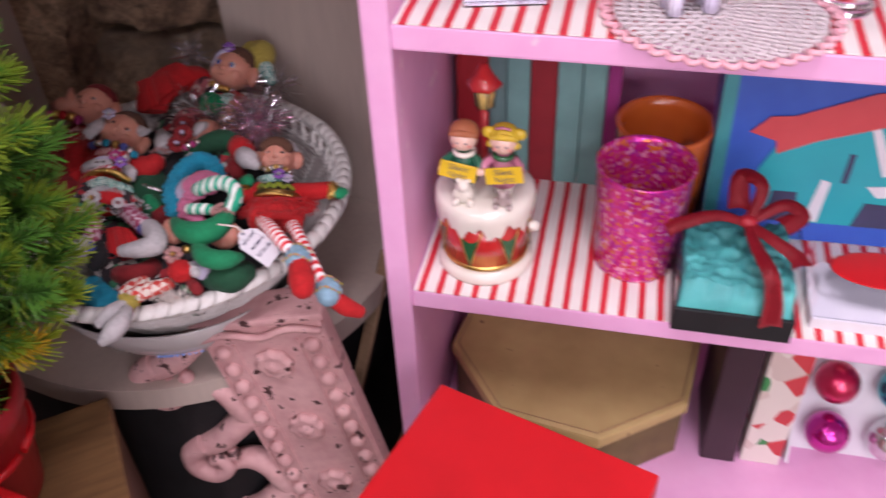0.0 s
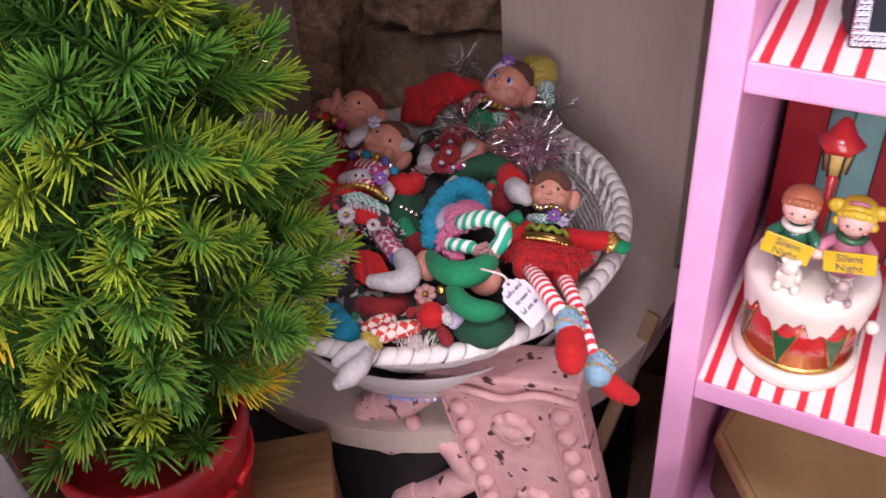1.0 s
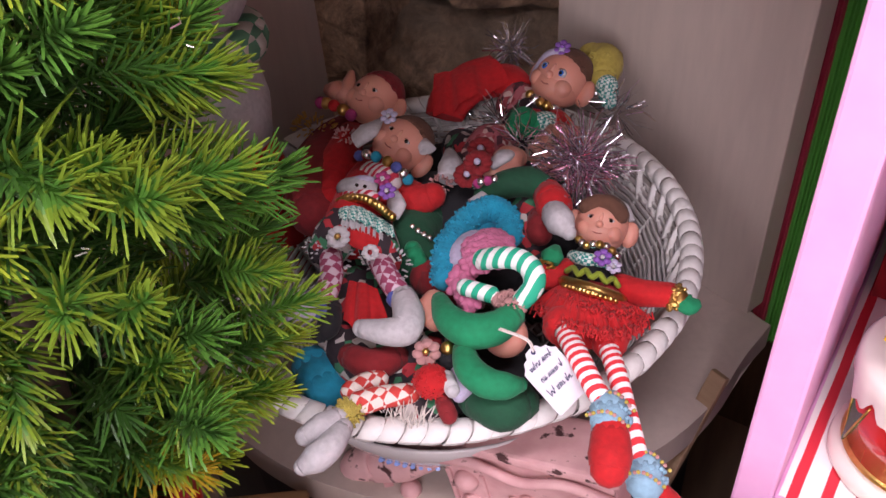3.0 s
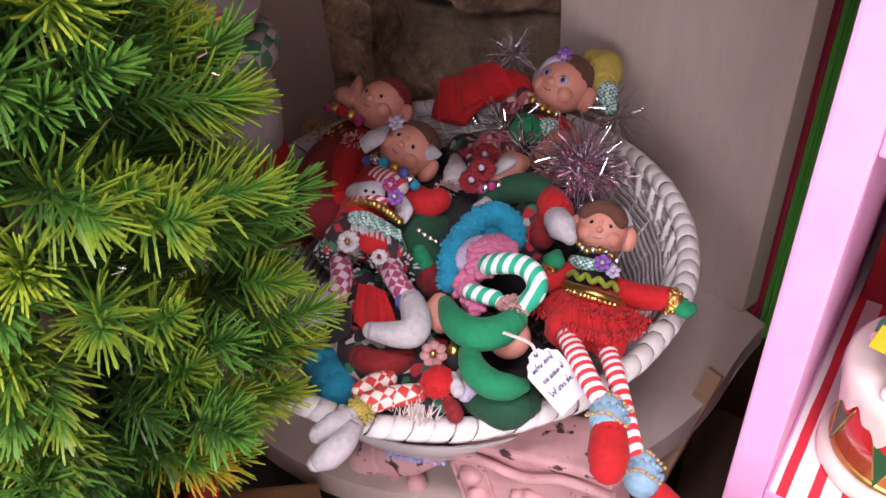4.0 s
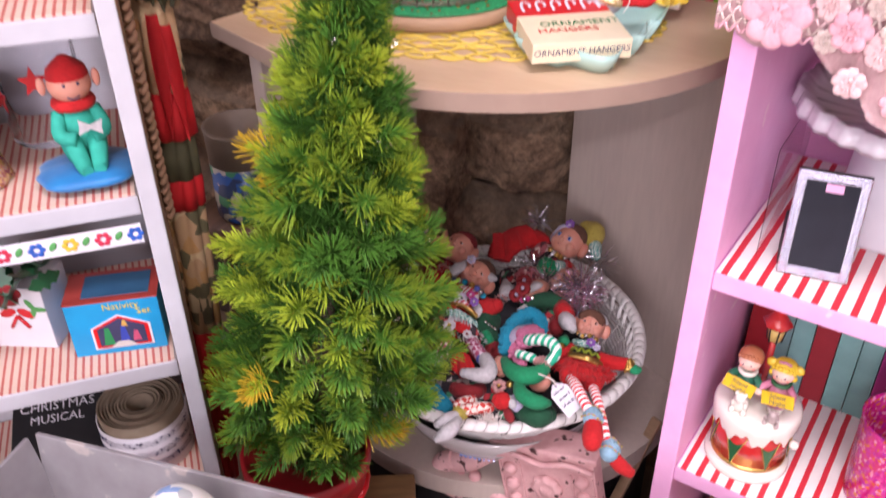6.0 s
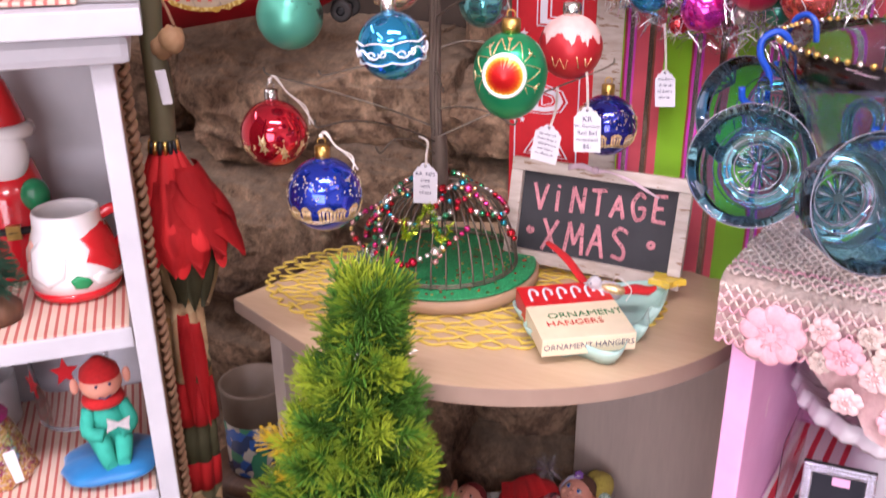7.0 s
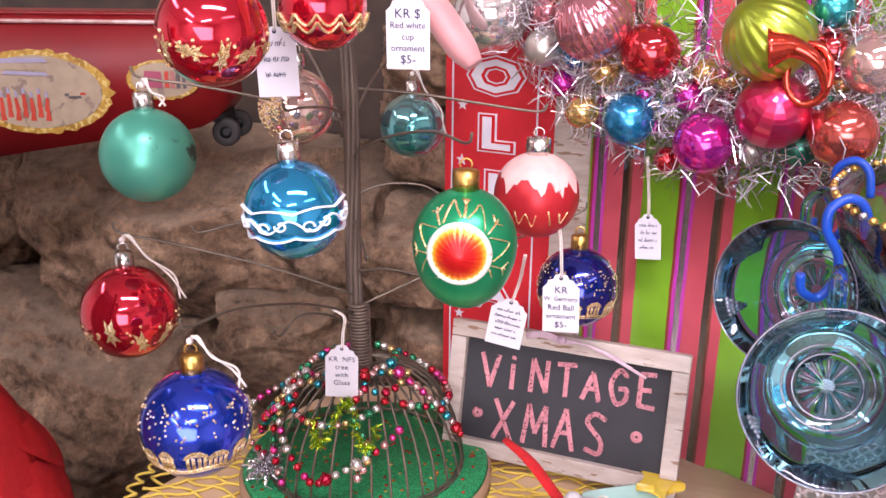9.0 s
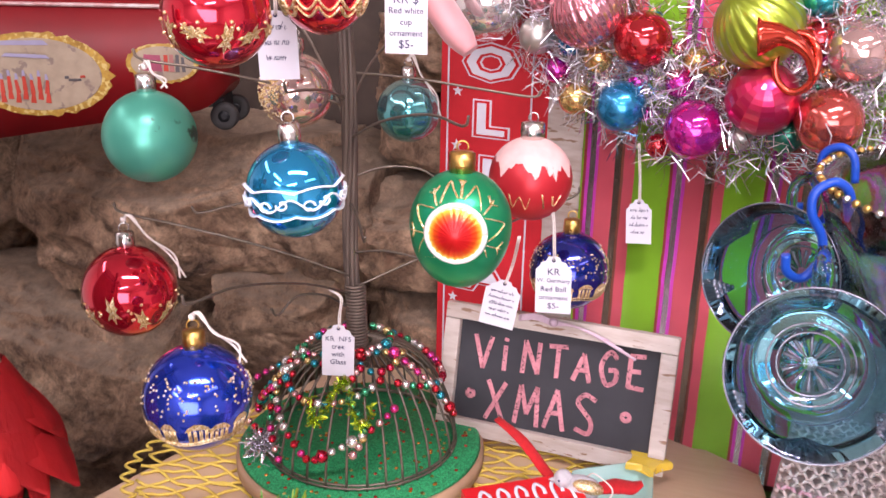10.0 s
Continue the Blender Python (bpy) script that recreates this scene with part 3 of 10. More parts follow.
wbox("cornice", (-WL / 2 + 0.005, WD / 2 - 0.006, WTOP - 0.030), (WL + 0.05, WD + 0.03, 0.020), M["white_paint"], bevel=0.006)
for z in (1.397, 1.238, 1.053, 0.862, 0.66):
    wbox("shelf_board", (-WL / 2, WD / 2 + 0.003, z - 0.009), (WL, WD - 0.01, 0.018), M["white_paint"])
    bm = B()
    add_box(bm, (0, 0, 0), (WL - 0.004, WD - 0.014, 0.002))
    solid("shelf_cloth", bm, M["ticking"], WS @ pose(-WL / 2, WD / 2 + 0.003, z + 0.0012), "red and cream ticking striped cloth on the shelf", "shelf cloth")

# ---- potted pine tree ----
TX, TY = -0.297, 0.604
tree = thing("potted_pine_tree", pose(TX, TY, 0.79), "small artificial green pine tree in a red pot", "christmas tree")
bm = B()
add_lathe(bm, [(0, 0), (0.050, 0), (0.053, 0.004), (0.066, 0.098), (0.070, 0.102), (0.070, 0.122), (0.065, 0.122), (0.063, 0.106), (0, 0.104)], 40, pose(-0.020, -0.008, 0))
part("pot", bm, mat("red_pot", (0.42, 0.02, 0.025), (0.33, 0.012, 0.018), 0.4, scale=40, bump=0.2), tree, "red pot")
bm = B()
add_tube(bm, [(-0.018, -0.004, 0.096), (0.016, 0.008, 0.3), (0.048, 0.020, 0.62)], [0.009, 0.007, 0.002], 8, soft=4)
part("trunk", bm, M["bark_wire"], tree)


def crown_radius(z):
    t = [(0.905, 0.012), (0.940, 0.047), (0.978, 0.104), (1.02, 0.121), (1.10, 0.111), (1.20, 0.083), (1.30, 0.058), (1.38, 0.037), (1.44, 0.015)]
    for (a, ra), (b, rb) in zip(t, t[1:]):
        if z <= b:
            return ra + (rb - ra) * max(0, (z - a) / (b - a))
    return 0.01


def needle_crown():
    """Sprigs of slim bent needles round short stems, darker at the foot than at the tip, in five greens; the darkest
    paints the crown's inner shade.
    """
    rnd = np.random.RandomState(7)
    V, Fc, idx = [], [], []

    def needle(p, d, ln, w, ci):
        up = np.array((0, 0, 1.0)) if abs(d[2]) < 0.9 else np.array((1.0, 0, 0))
        s = np.cross(d, up)
        s /= np.linalg.norm(s)
        t = np.cross(s, d)
        k = len(V)
        bow = rnd.uniform(0.0, 0.22)
        for c, r in ((p, w * 0.8), (p + d * ln * 0.5 + t * ln * bow * 0.3, w), (p + d * ln * 0.92 + t * ln * bow * 0.9, w * 0.85)):
            for a in (0.5, 2.6, 4.7):
                V.append(c + (s * math.cos(a) + t * math.sin(a)) * r)
        V.append(p + d * ln + t * ln * bow)
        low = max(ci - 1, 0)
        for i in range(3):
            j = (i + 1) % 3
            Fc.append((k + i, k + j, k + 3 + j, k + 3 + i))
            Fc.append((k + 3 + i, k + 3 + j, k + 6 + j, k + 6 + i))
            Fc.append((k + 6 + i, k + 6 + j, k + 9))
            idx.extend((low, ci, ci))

    def sprig(p, d, ln, dens, ci):
        s = np.cross(d, (0.3, 0.2, 1))
        s /= np.linalg.norm(s)
        t = np.cross(s, d)
        size = rnd.uniform(0.8, 1.15)
        for i in range(dens):
            f = i / dens
            q = p + d * ln * f
            a = i * 2.399 + rnd.uniform(-0.3, 0.3)
            spread = (1.05 - 0.80 * f ** 2) * rnd.uniform(0.75, 1.2)
            nd = d * math.cos(spread) + (s * math.cos(a) + t * math.sin(a)) * math.sin(spread)
            needle(q, nd / np.linalg.norm(nd), rnd.uniform(0.018, 0.029) * (0.75 + 0.35 * (1 - f)) * size, 0.00066, ci)

    n = 600
    for i in range(n):
        z = 0.912 + 0.518 * (i + rnd.rand()) / n
        depth = 1.0 - 0.6 * rnd.rand() ** 1.8
        r = crown_radius(z) * depth * rnd.uniform(0.80, 1.10)
        a = i * 2.399963 + rnd.uniform(-0.4, 0.4)
        o = np.array((math.cos(a), math.sin(a), 0))
        lift = 0.25 + 0.9 * max(0, (z - 1.15) / 0.3) + rnd.uniform(-0.35, 0.35)
        d = o + np.array((0, 0, lift)) + rnd.uniform(-0.25, 0.25, 3)
        d /= np.linalg.norm(d)
        ln = rnd.uniform(0.022, 0.040) * (0.8 if z > 1.35 else 1)
        p = o * max(0.004, r - ln * 0.9) + np.array((0.076 * (z - 0.85) / 0.6 - 0.014, 0.022 * (z - 0.85) / 0.6, z - 0.79 - d[2] * ln))
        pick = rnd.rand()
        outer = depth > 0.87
        # inner sprigs all take the darkest green: shade inside the crown painted in
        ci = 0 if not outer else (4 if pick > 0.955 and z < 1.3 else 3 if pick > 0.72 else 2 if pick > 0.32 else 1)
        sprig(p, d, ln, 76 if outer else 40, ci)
    for i in range(26):
        a = i * 2.4
        d = np.array((math.cos(a) * 0.3, math.sin(a) * 0.3, 1.0))
        d /= np.linalg.norm(d)
        sprig(np.array((0.056 + math.cos(a) * 0.012 * rnd.rand(), 0.021 + math.sin(a) * 0.012 * rnd.rand(), 0.575 + 0.05 * rnd.rand())), d, 0.04, 34, (1, 2, 3)[i % 3])
    return V, Fc, idx


def needle_mat(name, a, b):
    return mat(name, a, b, 0.38, scale=90, bump=0, sub=0.0)


greens = [needle_mat("needle_shade", (0.058, 0.150, 0.022), (0.035, 0.10, 0.018)), needle_mat("needle_green", (0.12, 0.29, 0.04), (0.075, 0.21, 0.03)),
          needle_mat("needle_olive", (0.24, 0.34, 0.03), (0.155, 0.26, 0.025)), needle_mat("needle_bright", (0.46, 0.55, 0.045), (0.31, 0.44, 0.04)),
          needle_mat("needle_yellow", (0.66, 0.42, 0.03), (0.45, 0.36, 0.03))]
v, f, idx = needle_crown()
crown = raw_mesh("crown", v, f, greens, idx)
crown.parent = tree
crown["label"] = "dense bright green needles with yellow tips"
rnd = random.Random(4)
for i in range(30):
    z = rnd.uniform(0.95, 1.42)
    a = rnd.uniform(0, 6.28)
    r = crown_radius(z) * 0.96
    bm = B()
    add_box(bm, (0, 0, 0), (0.0006, 0.0045, 0.0003), (rnd.uniform(0, 90), rnd.uniform(0, 90), 0))
    add_box(bm, (0.002, 0.001, 0.002), (0.003, 0.0005, 0.0003), (rnd.uniform(0, 90), rnd.uniform(0, 90), 30))
    ob = part("tinsel_fleck", bm, M["silver"], tree)
    ob.matrix_local = pose(r * math.cos(a) + 0.076 * (z - 0.85) / 0.6 - 0.014, r * math.sin(a) + 0.022 * (z - 0.85) / 0.6, z - 0.79)
bm = B()
add_tube(bm, [(0.0635 * math.cos(a) - 0.020, 0.0635 * math.sin(a) - 0.008, 0.07) for a in np.linspace(0, 6.2, 24)], 0.004, 6)
for sgn in (-1, 1):
    add_tube(bm, [(0.036, -0.044, 0.07), (0.062 + 0.01 * sgn, -0.058, 0.06 + 0.01 * sgn), (0.068 + 0.012 * sgn, -0.046, 0.015), (0.062, -0.054, 0.006)], [0.004, 0.006, 0.006, 0.003], 6, soft=5, squash=0.3)
part("ribbon", bm, M["gift_red"], tree, "red ribbon round the pot")

# ---- wooden table under the tree ----
honey = mat("honey_wood", (0.22, 0.12, 0.048), (0.12, 0.062, 0.026), 0.5, scale=18, stretch=(1, 7, 7), bump=0.25)
tbl = thing("wooden_table", pose(-0.203, 0.632, FLOOR, 0, 0, 30), "worn honey-brown wooden table beneath the tree", "table")
bm = B()
add_box(bm, (-0.092, -0.030, 0.79 - FLOOR - 0.011), (0.184, 0.24, 0.022), bevel=0.003)
part("tabletop", bm, honey, tbl)
for x in (-0.165, -0.018):
    for y in (-0.13, 0.04):
        bm = B()
        add_box(bm, (x, y, (0.768 - FLOOR) / 2), (0.026, 0.026, 0.768 - FLOOR), bevel=0.003)
        part("leg", bm, M["dark_wood"], tbl)
bm = B()
add_box(bm, (-0.006, -0.030, 0.30), (0.010, 0.22, 0.135), bevel=0.002)
part("apron", bm, M["dark_wood"], tbl, "dark red-brown apron")

# ---- tray of china on the stand in front ----
stand = thing("display_stand", pose(-0.30, 0.26, FLOOR, 0, 0, -12), "plain dark wooden display stand", "stand")
bm = B()
add_box(bm, (0, 0, 0.585 / 2), (0.30, 0.24, 0.585), bevel=0.004)
part("body", bm, M["dark_wood"], stand)
bm = B()
add_box(bm, (0, 0, 0.595), (0.32, 0.26, 0.02), bevel=0.004)
part("top", bm, M["old_wood"], stand)
TR = pose(-0.243, 0.299, 1.0055, 0, 0, 10)
tray = thing("zinc_tray", TR, "grey zinc box tray holding painted china", "tray")
zinc = mat("zinc", (0.42, 0.41, 0.42), (0.30, 0.28, 0.29), 0.5, 0.5, scale=30, bump=0.3, spots=(0.55, 0.50, 0.47), spot_at=0.6)
for nm, c, s, r in (("base", (0, 0, 0.002), (0.29, 0.19, 0.004), (0, 0, 0)), ("side", (0, 0.098, 0.045), (0.30, 0.004, 0.09), (-8, 0, 0)), ("side", (0, -0.098, 0.045), (0.30, 0.004, 0.09), (8, 0, 0)),
                    ("side", (0.148, 0, 0.045), (0.004, 0.195, 0.09), (0, 8, 0)), ("side", (-0.148, 0, 0.045), (0.004, 0.195, 0.09), (0, -8, 0))):
    bm = B()
    add_box(bm, c, s, r, bevel=0.001)
    part(nm, bm, zinc, tray)
china = flecked("blue_china", (0.72, 0.71, 0.68), [(0.66, 0.65, 0.63), (0.22, 0.33, 0.55), (0.40, 0.42, 0.42)], 110, 0.15, 0, 0.22, 0.0)
bm = B()
add_lathe(bm, [(0.037 * math.sin(k * math.pi / 16) * (1.0 if k < 8 else 1.0 - 0.012 * (k - 8)), 0.060 - 0.060 * math.cos(k * math.pi / 16)) for k in range(17)], 36)
solid("china_egg", bm, china, TR @ pose(0.012, 0.054, 0.0045), "white china egg with blue and grey flowers", "ornament")
bm = B()
add_lathe(bm, [(0, 0), (0.016, 0), (0.018, 0.004), (0.021, 0.055), (0.017, 0.078), (0, 0.084)], 24)
solid("red_jar", bm, mat("red_glaze", (0.5, 0.015, 0.04), rough=0.15, coat=0.5), TR @ pose(0.074, 0.066, 0.0045), "small glossy red jar in the tray", "jar")
bm = B()
add_box(bm, (0, 0, 0.011), (0.022, 0.03, 0.0015), (0, 0, 15))
add_box(bm, (0, 0, 0.0055), (0.004, 0.004, 0.011))
solid("price_card", bm, M["tag_card"], TR @ pose(0.074, 0.066, 0.0045 + 0.0835), "small blank white card on the jar", "card")

# ---- basket of dolls ----
BX, BY, BR, BZ = -0.205, 0.86, 0.172, 0.925
basket = thing("wicker_basket", pose(BX, BY, 0.785), "round white painted wicker basket full of elf dolls", "basket")
HB = BZ - 0.785


def basket_r(k):
    return 0.060 + (BR - 0.006 - 0.060) * (k ** 0.80)


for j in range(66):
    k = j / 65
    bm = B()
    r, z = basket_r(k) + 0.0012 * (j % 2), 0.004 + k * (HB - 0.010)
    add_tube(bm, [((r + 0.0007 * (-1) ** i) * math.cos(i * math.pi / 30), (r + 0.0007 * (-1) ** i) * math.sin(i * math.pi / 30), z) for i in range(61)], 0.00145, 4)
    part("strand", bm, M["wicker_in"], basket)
for i in range(40):
    a = i * math.pi / 20
    bm = B()
    add_tube(bm, [((basket_r(k) + 0.0012) * math.cos(a), (basket_r(k) + 0.0012) * math.sin(a), 0.005 + k * (HB - 0.010)) for k in (0, 0.15, 0.35, 0.6, 0.8, 1)], 0.0014, 5)
    part("stake", bm, M["wicker"], basket)
bm = B()
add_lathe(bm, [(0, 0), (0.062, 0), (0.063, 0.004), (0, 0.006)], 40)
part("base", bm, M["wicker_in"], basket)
# dark core and inner band: shade in the rim's gaps put into colour
bm = B()
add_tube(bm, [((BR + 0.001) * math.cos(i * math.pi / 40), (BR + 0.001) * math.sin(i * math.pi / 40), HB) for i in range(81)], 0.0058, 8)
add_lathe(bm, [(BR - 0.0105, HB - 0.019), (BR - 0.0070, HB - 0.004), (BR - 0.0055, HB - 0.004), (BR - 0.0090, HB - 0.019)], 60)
part("rim_core", bm, M["wicker_gap"], basket)


def rim_wrap(N, lean, seed):
    """One flat cane strip bent round the rim, slightly crowned, with a ragged edge."""
    rr = random.Random(seed)
    bm = B()
    half = math.pi / N * 0.95
    grid = []
    for k in range(15):
        w = k / 14 * 2 * math.pi
        row = []
        for u, dr in ((-1, -0.0007), (-0.86, 0.0), (0, 0.0002), (0.86, 0.0), (1, -0.0007)):
            b = half * u * (1 + rr.uniform(-0.06, 0.04)) + lean * math.sin(w)
            q = 0.0078 + dr
            rr_ = BR + 0.001 + q * math.cos(w)
            row.append(bm.verts.new((rr_ * math.cos(b), rr_ * math.sin(b), HB + (q - 0.0012) * math.sin(w))))
        grid.append(row)
    for a, b in zip(grid, grid[1:]):
        for i in range(4):
            bm.faces.new((a[i], a[i + 1], b[i + 1], b[i])).smooth = True
    return bm


N_WRAP = 88
strips = [part("rim_wrap", rim_wrap(N_WRAP, 0.022, k), M["wicker"], basket) for k in range(4)]
for k, ob in enumerate(strips):
    ob.matrix_local = pose(0, 0, 0, 0, 0, 360 * k / N_WRAP)
rnd = random.Random(31)
for i in range(4, N_WRAP):
    ob = new("rim_wrap", strips[rnd.randrange(4)].data)
    ob.parent = basket
    ob.matrix_local = pose(0, 0, rnd.uniform(-0.0004, 0.0004), rnd.uniform(-0.1, 0.1), rnd.uniform(-0.1, 0.1), 360 * (i + rnd.uniform(-0.05, 0.05)) / N_WRAP)
# plaited border under the rim: slanting canes over a hoop
for i in range(56):
    a = i * 2 * math.pi / 56
    bm = B()
    lean = (0.055, 0.075)[i % 2]
    add_tube(bm, [((BR - 0.0125) * math.cos(a), (BR - 0.0125) * math.sin(a), HB - 0.020), ((BR - 0.0105) * math.cos(a + lean * 0.4), (BR - 0.0105) * math.sin(a + lean * 0.4), HB - 0.010), ((BR - 0.0055) * math.cos(a + lean), (BR - 0.0055) * math.sin(a + lean), HB - 0.001)], 0.0030, 6, soft=3, squash=0.55)
    part("border_weave", bm, M["wicker"], basket)
bm = B()
add_tube(bm, [((BR - 0.0120 + 0.0012 * (-1) ** i) * math.cos(i * math.pi / 56), (BR - 0.0120 + 0.0012 * (-1) ** i) * math.sin(i * math.pi / 56), HB - 0.0165) for i in range(113)], 0.0021, 6)
part("border_hoop", bm, M["wicker"], basket)

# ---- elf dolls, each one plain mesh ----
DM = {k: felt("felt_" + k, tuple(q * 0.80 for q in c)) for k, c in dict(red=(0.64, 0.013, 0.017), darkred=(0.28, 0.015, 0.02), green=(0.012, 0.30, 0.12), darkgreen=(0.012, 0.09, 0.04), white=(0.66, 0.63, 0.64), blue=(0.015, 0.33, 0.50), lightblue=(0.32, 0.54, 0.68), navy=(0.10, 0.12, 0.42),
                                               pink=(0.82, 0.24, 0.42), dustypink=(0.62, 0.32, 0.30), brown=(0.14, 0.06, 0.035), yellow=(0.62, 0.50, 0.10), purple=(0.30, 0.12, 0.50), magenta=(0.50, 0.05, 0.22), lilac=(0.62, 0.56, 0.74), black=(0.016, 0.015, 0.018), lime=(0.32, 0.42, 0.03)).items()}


def striped_limb(name, a, b, period=0.0085, axis=0, turn=0.0):
    return banded(name, period, [(0, a, 0), (0.5, b, 0)], axis, 0.85, turn)


DM["skin"] = M["skin"]
DM["gold"] = M["gold"]
DM["string"] = M["string"]
DM["silver"] = M["silver"]
DM["lip"] = mat("painted_lip", (0.42, 0.12, 0.09), rough=0.4)
DM["eye"] = mat("painted_eye", (0.012, 0.008, 0.006), rough=0.15)
DM["iris"] = mat("blue_iris", (0.03, 0.14, 0.55), rough=0.15)
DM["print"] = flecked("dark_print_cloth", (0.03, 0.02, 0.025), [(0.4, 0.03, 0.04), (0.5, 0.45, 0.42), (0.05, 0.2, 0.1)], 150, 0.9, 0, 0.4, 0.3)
DM["tapestry"] = flecked("pink_tapestry_cloth", (0.42, 0.12, 0.14), [(0.60, 0.42, 0.38), (0.10, 0.03, 0.04), (0.30, 0.05, 0.06)], 190, 0.9, 0, 0.6, 0.4)
DM["redcheck"] = checked("red_check_cloth", 0.0056, (0.55, 0.05, 0.04), (0.74, 0.66, 0.58))
DM["plumcheck"] = checked("plum_check_cloth", 0.0056, (0.30, 0.05, 0.11), (0.58, 0.44, 0.50))
DM["greencheck"] = checked("green_check_cloth", 0.0022, (0.03, 0.26, 0.22), (0.66, 0.74, 0.68))
DM["bodice"] = striped_limb("red_white_ticking", (0.55, 0.03, 0.06), (0.74, 0.68, 0.66), 0.006, 0, 20)
DM["candy"] = striped_limb("red_white_stocking", (0.64, 0.03, 0.04), (0.82, 0.78, 0.76), 0.0054, 1, -38)
DM["mint"] = striped_limb("green_white_stocking", (0.02, 0.38, 0.22), (0.78, 0.80, 0.76), 0.0072, 0, 20)


def add_threads(bm, tubes, r):
    for a, b in tubes:
        add_tube(bm, [a, b], [r, r * 0.85], 4)


class Doll:
    def __init__(self, origin):
        self.bm, self.mats, self.o = B(), [], Vector(origin)

    def k(self, name):
        if name not in self.mats:
            self.mats.append(name)
        return self.mats.index(name)

    def p(self, q):
        return Vector(q) - self.o

    def limb(self, m, pts, r, squash=1.0):
        """A stuffed limb with rounded ends."""
        n = len(pts)
        rs = list(r) if isinstance(r, (list, tuple)) else [r] * n
        painted(self.bm, self.k(m), add_tube, [self.p(q) for q in pts], rs, 12, soft=5, squash=squash)
        if squash > 0.9:
            for q, w in ((pts[0], rs[0]), (pts[-1], rs[-1])):
                self.ball(m, q, w)

    def ball(self, m, c, r, scale=(1, 1, 1), rot=(0, 0, 0)):
        big = r > 0.012
        painted(self.bm, self.k(m), add_ball, self.p(c), r, 24 if big else 10, 14 if big else 7, scale, rot)

    def string(self, pts, n, r, ms=("gold", "silver")):
        path = smooth_path(pts, 12)
        for i in range(n):
            self.ball(ms[i % len(ms)], path[int(i * (len(path) - 1) / (n - 1))], r)

    def flower(self, m, c, r, n=(0.1, -0.6, 0.8), eye="white", petals=6):
        z = Vector(n).normalized()
        x = z.cross(Vector((0.3, 1, 0))).normalized()
        y = z.cross(x)
        for i in range(petals):
            a = i * 2 * math.pi / petals
            self.ball(m, Vector(c) + (x * math.cos(a) + y * math.sin(a)) * r * 0.62, r * 0.42, (1, 1, 0.6))
        self.ball(eye, Vector(c) + z * r * 0.3, r * 0.24)

    def frill(self, m, top, bot, amp=0.003, waves=9, rows=5, cols=60, seed=0):
        """A gathered strip of cloth between two edges."""
        a, b = smooth_path(top, 12), smooth_path(bot, 12)
        pick = lambda path, t: path[min(int(t * (len(path) - 1)), len(path) - 2)].lerp(path[min(int(t * (len(path) - 1)), len(path) - 2) + 1], t * (len(path) - 1) - min(int(t * (len(path) - 1)), len(path) - 2))
        grid = []
        for j in range(rows + 1):
            f = j / rows
            row = []
            for i in range(cols + 1):
                t = i / cols
                q = pick(a, t).lerp(pick(b, t), f)
                q.z += amp * (0.25 + f) * math.sin(t * waves * 6.28 + seed + math.sin(t * 17 + seed)) + amp * math.sin(f * 3.1)
                row.append(self.bm.verts.new(self.p(q)))
            grid.append(row)
        for j in range(rows):
            for i in range(cols):
                fc = self.bm.faces.new((grid[j][i], grid[j][i + 1], grid[j + 1][i + 1], grid[j + 1][i]))
                fc.smooth, fc.material_index = True, self.k(m)

    def fringe(self, m, path, d, ln, n, seed, r=0.0008):
        rr = random.Random(seed)
        path = smooth_path(path, 12)
        tubes = []
        for i in range(n):
            q = path[int(rr.random() * (len(path) - 1))] + Vector((rr.uniform(-1, 1), rr.uniform(-1, 1), rr.uniform(-1, 1))) * 0.003
            e = Vector(d) * ln * rr.uniform(0.6, 1.2) + Vector((rr.uniform(-1, 1), rr.uniform(-1, 1), rr.uniform(-1, 1))) * ln * 0.35
            tubes.append((self.p(q), self.p(q + e)))
        painted(self.bm, self.k(m), add_threads, tubes, r)

    def fluff(self, m, c, r, h, seed, n=70, w=0.0016):
        rr = random.Random(seed)
        tubes = []
        for i in range(n):
            d = Vector((rr.gauss(0, 1), rr.gauss(0, 1), rr.gauss(0.5, 1))).normalized()
            q = Vector(c) + Vector((d.x * r[0], d.y * r[1], d.z * r[2]))
            tubes.append((self.p(q), self.p(q + d * h * rr.uniform(0.5, 1.1))))
        painted(self.bm, self.k(m), add_threads, tubes, w)

    def head(self, c, face, up, s=1.0, hair="brown", eyes="eye"):
        """A rounded vinyl head with small nose and large ears; face and up are directions."""
        f, u = Vector(face).normalized(), Vector(up).normalized()
        u = (u - f * u.dot(f)).normalized()
        e = f.cross(u)
        at = lambda a, b, d: Vector(c) + (e * a + u * b + f * d) * s
        rot = [math.degrees(x) for x in Matrix((e, f, u)).transposed().to_euler()]
        self.ball("skin", at(0, 0, 0), 0.0225 * s, (1.02, 0.96, 1.02), rot)
        self.ball("skin", at(0, -0.007, 0.004), 0.0195 * s, (1.10, 0.92, 0.86), rot)
        self.ball("skin", at(0, -0.0010, 0.0208), 0.0036 * s, (1.0, 1.1, 0.9), rot)
        self.ball("skin", at(0, 0.0045, 0.0195), 0.0030 * s, (0.7, 0.9, 1.6), rot)
        for sd in (-1, 1):
            self.ball("skin", at(0.0115 * sd, -0.0065, 0.0125), 0.0085 * s)
            self.ball("skin", at(0.0245 * sd, -0.002, -0.002), 0.0105 * s, (0.75, 0.45, 1.1), rot)
            wide = eyes == "iris"
            k = 1.35 if wide else 1.0
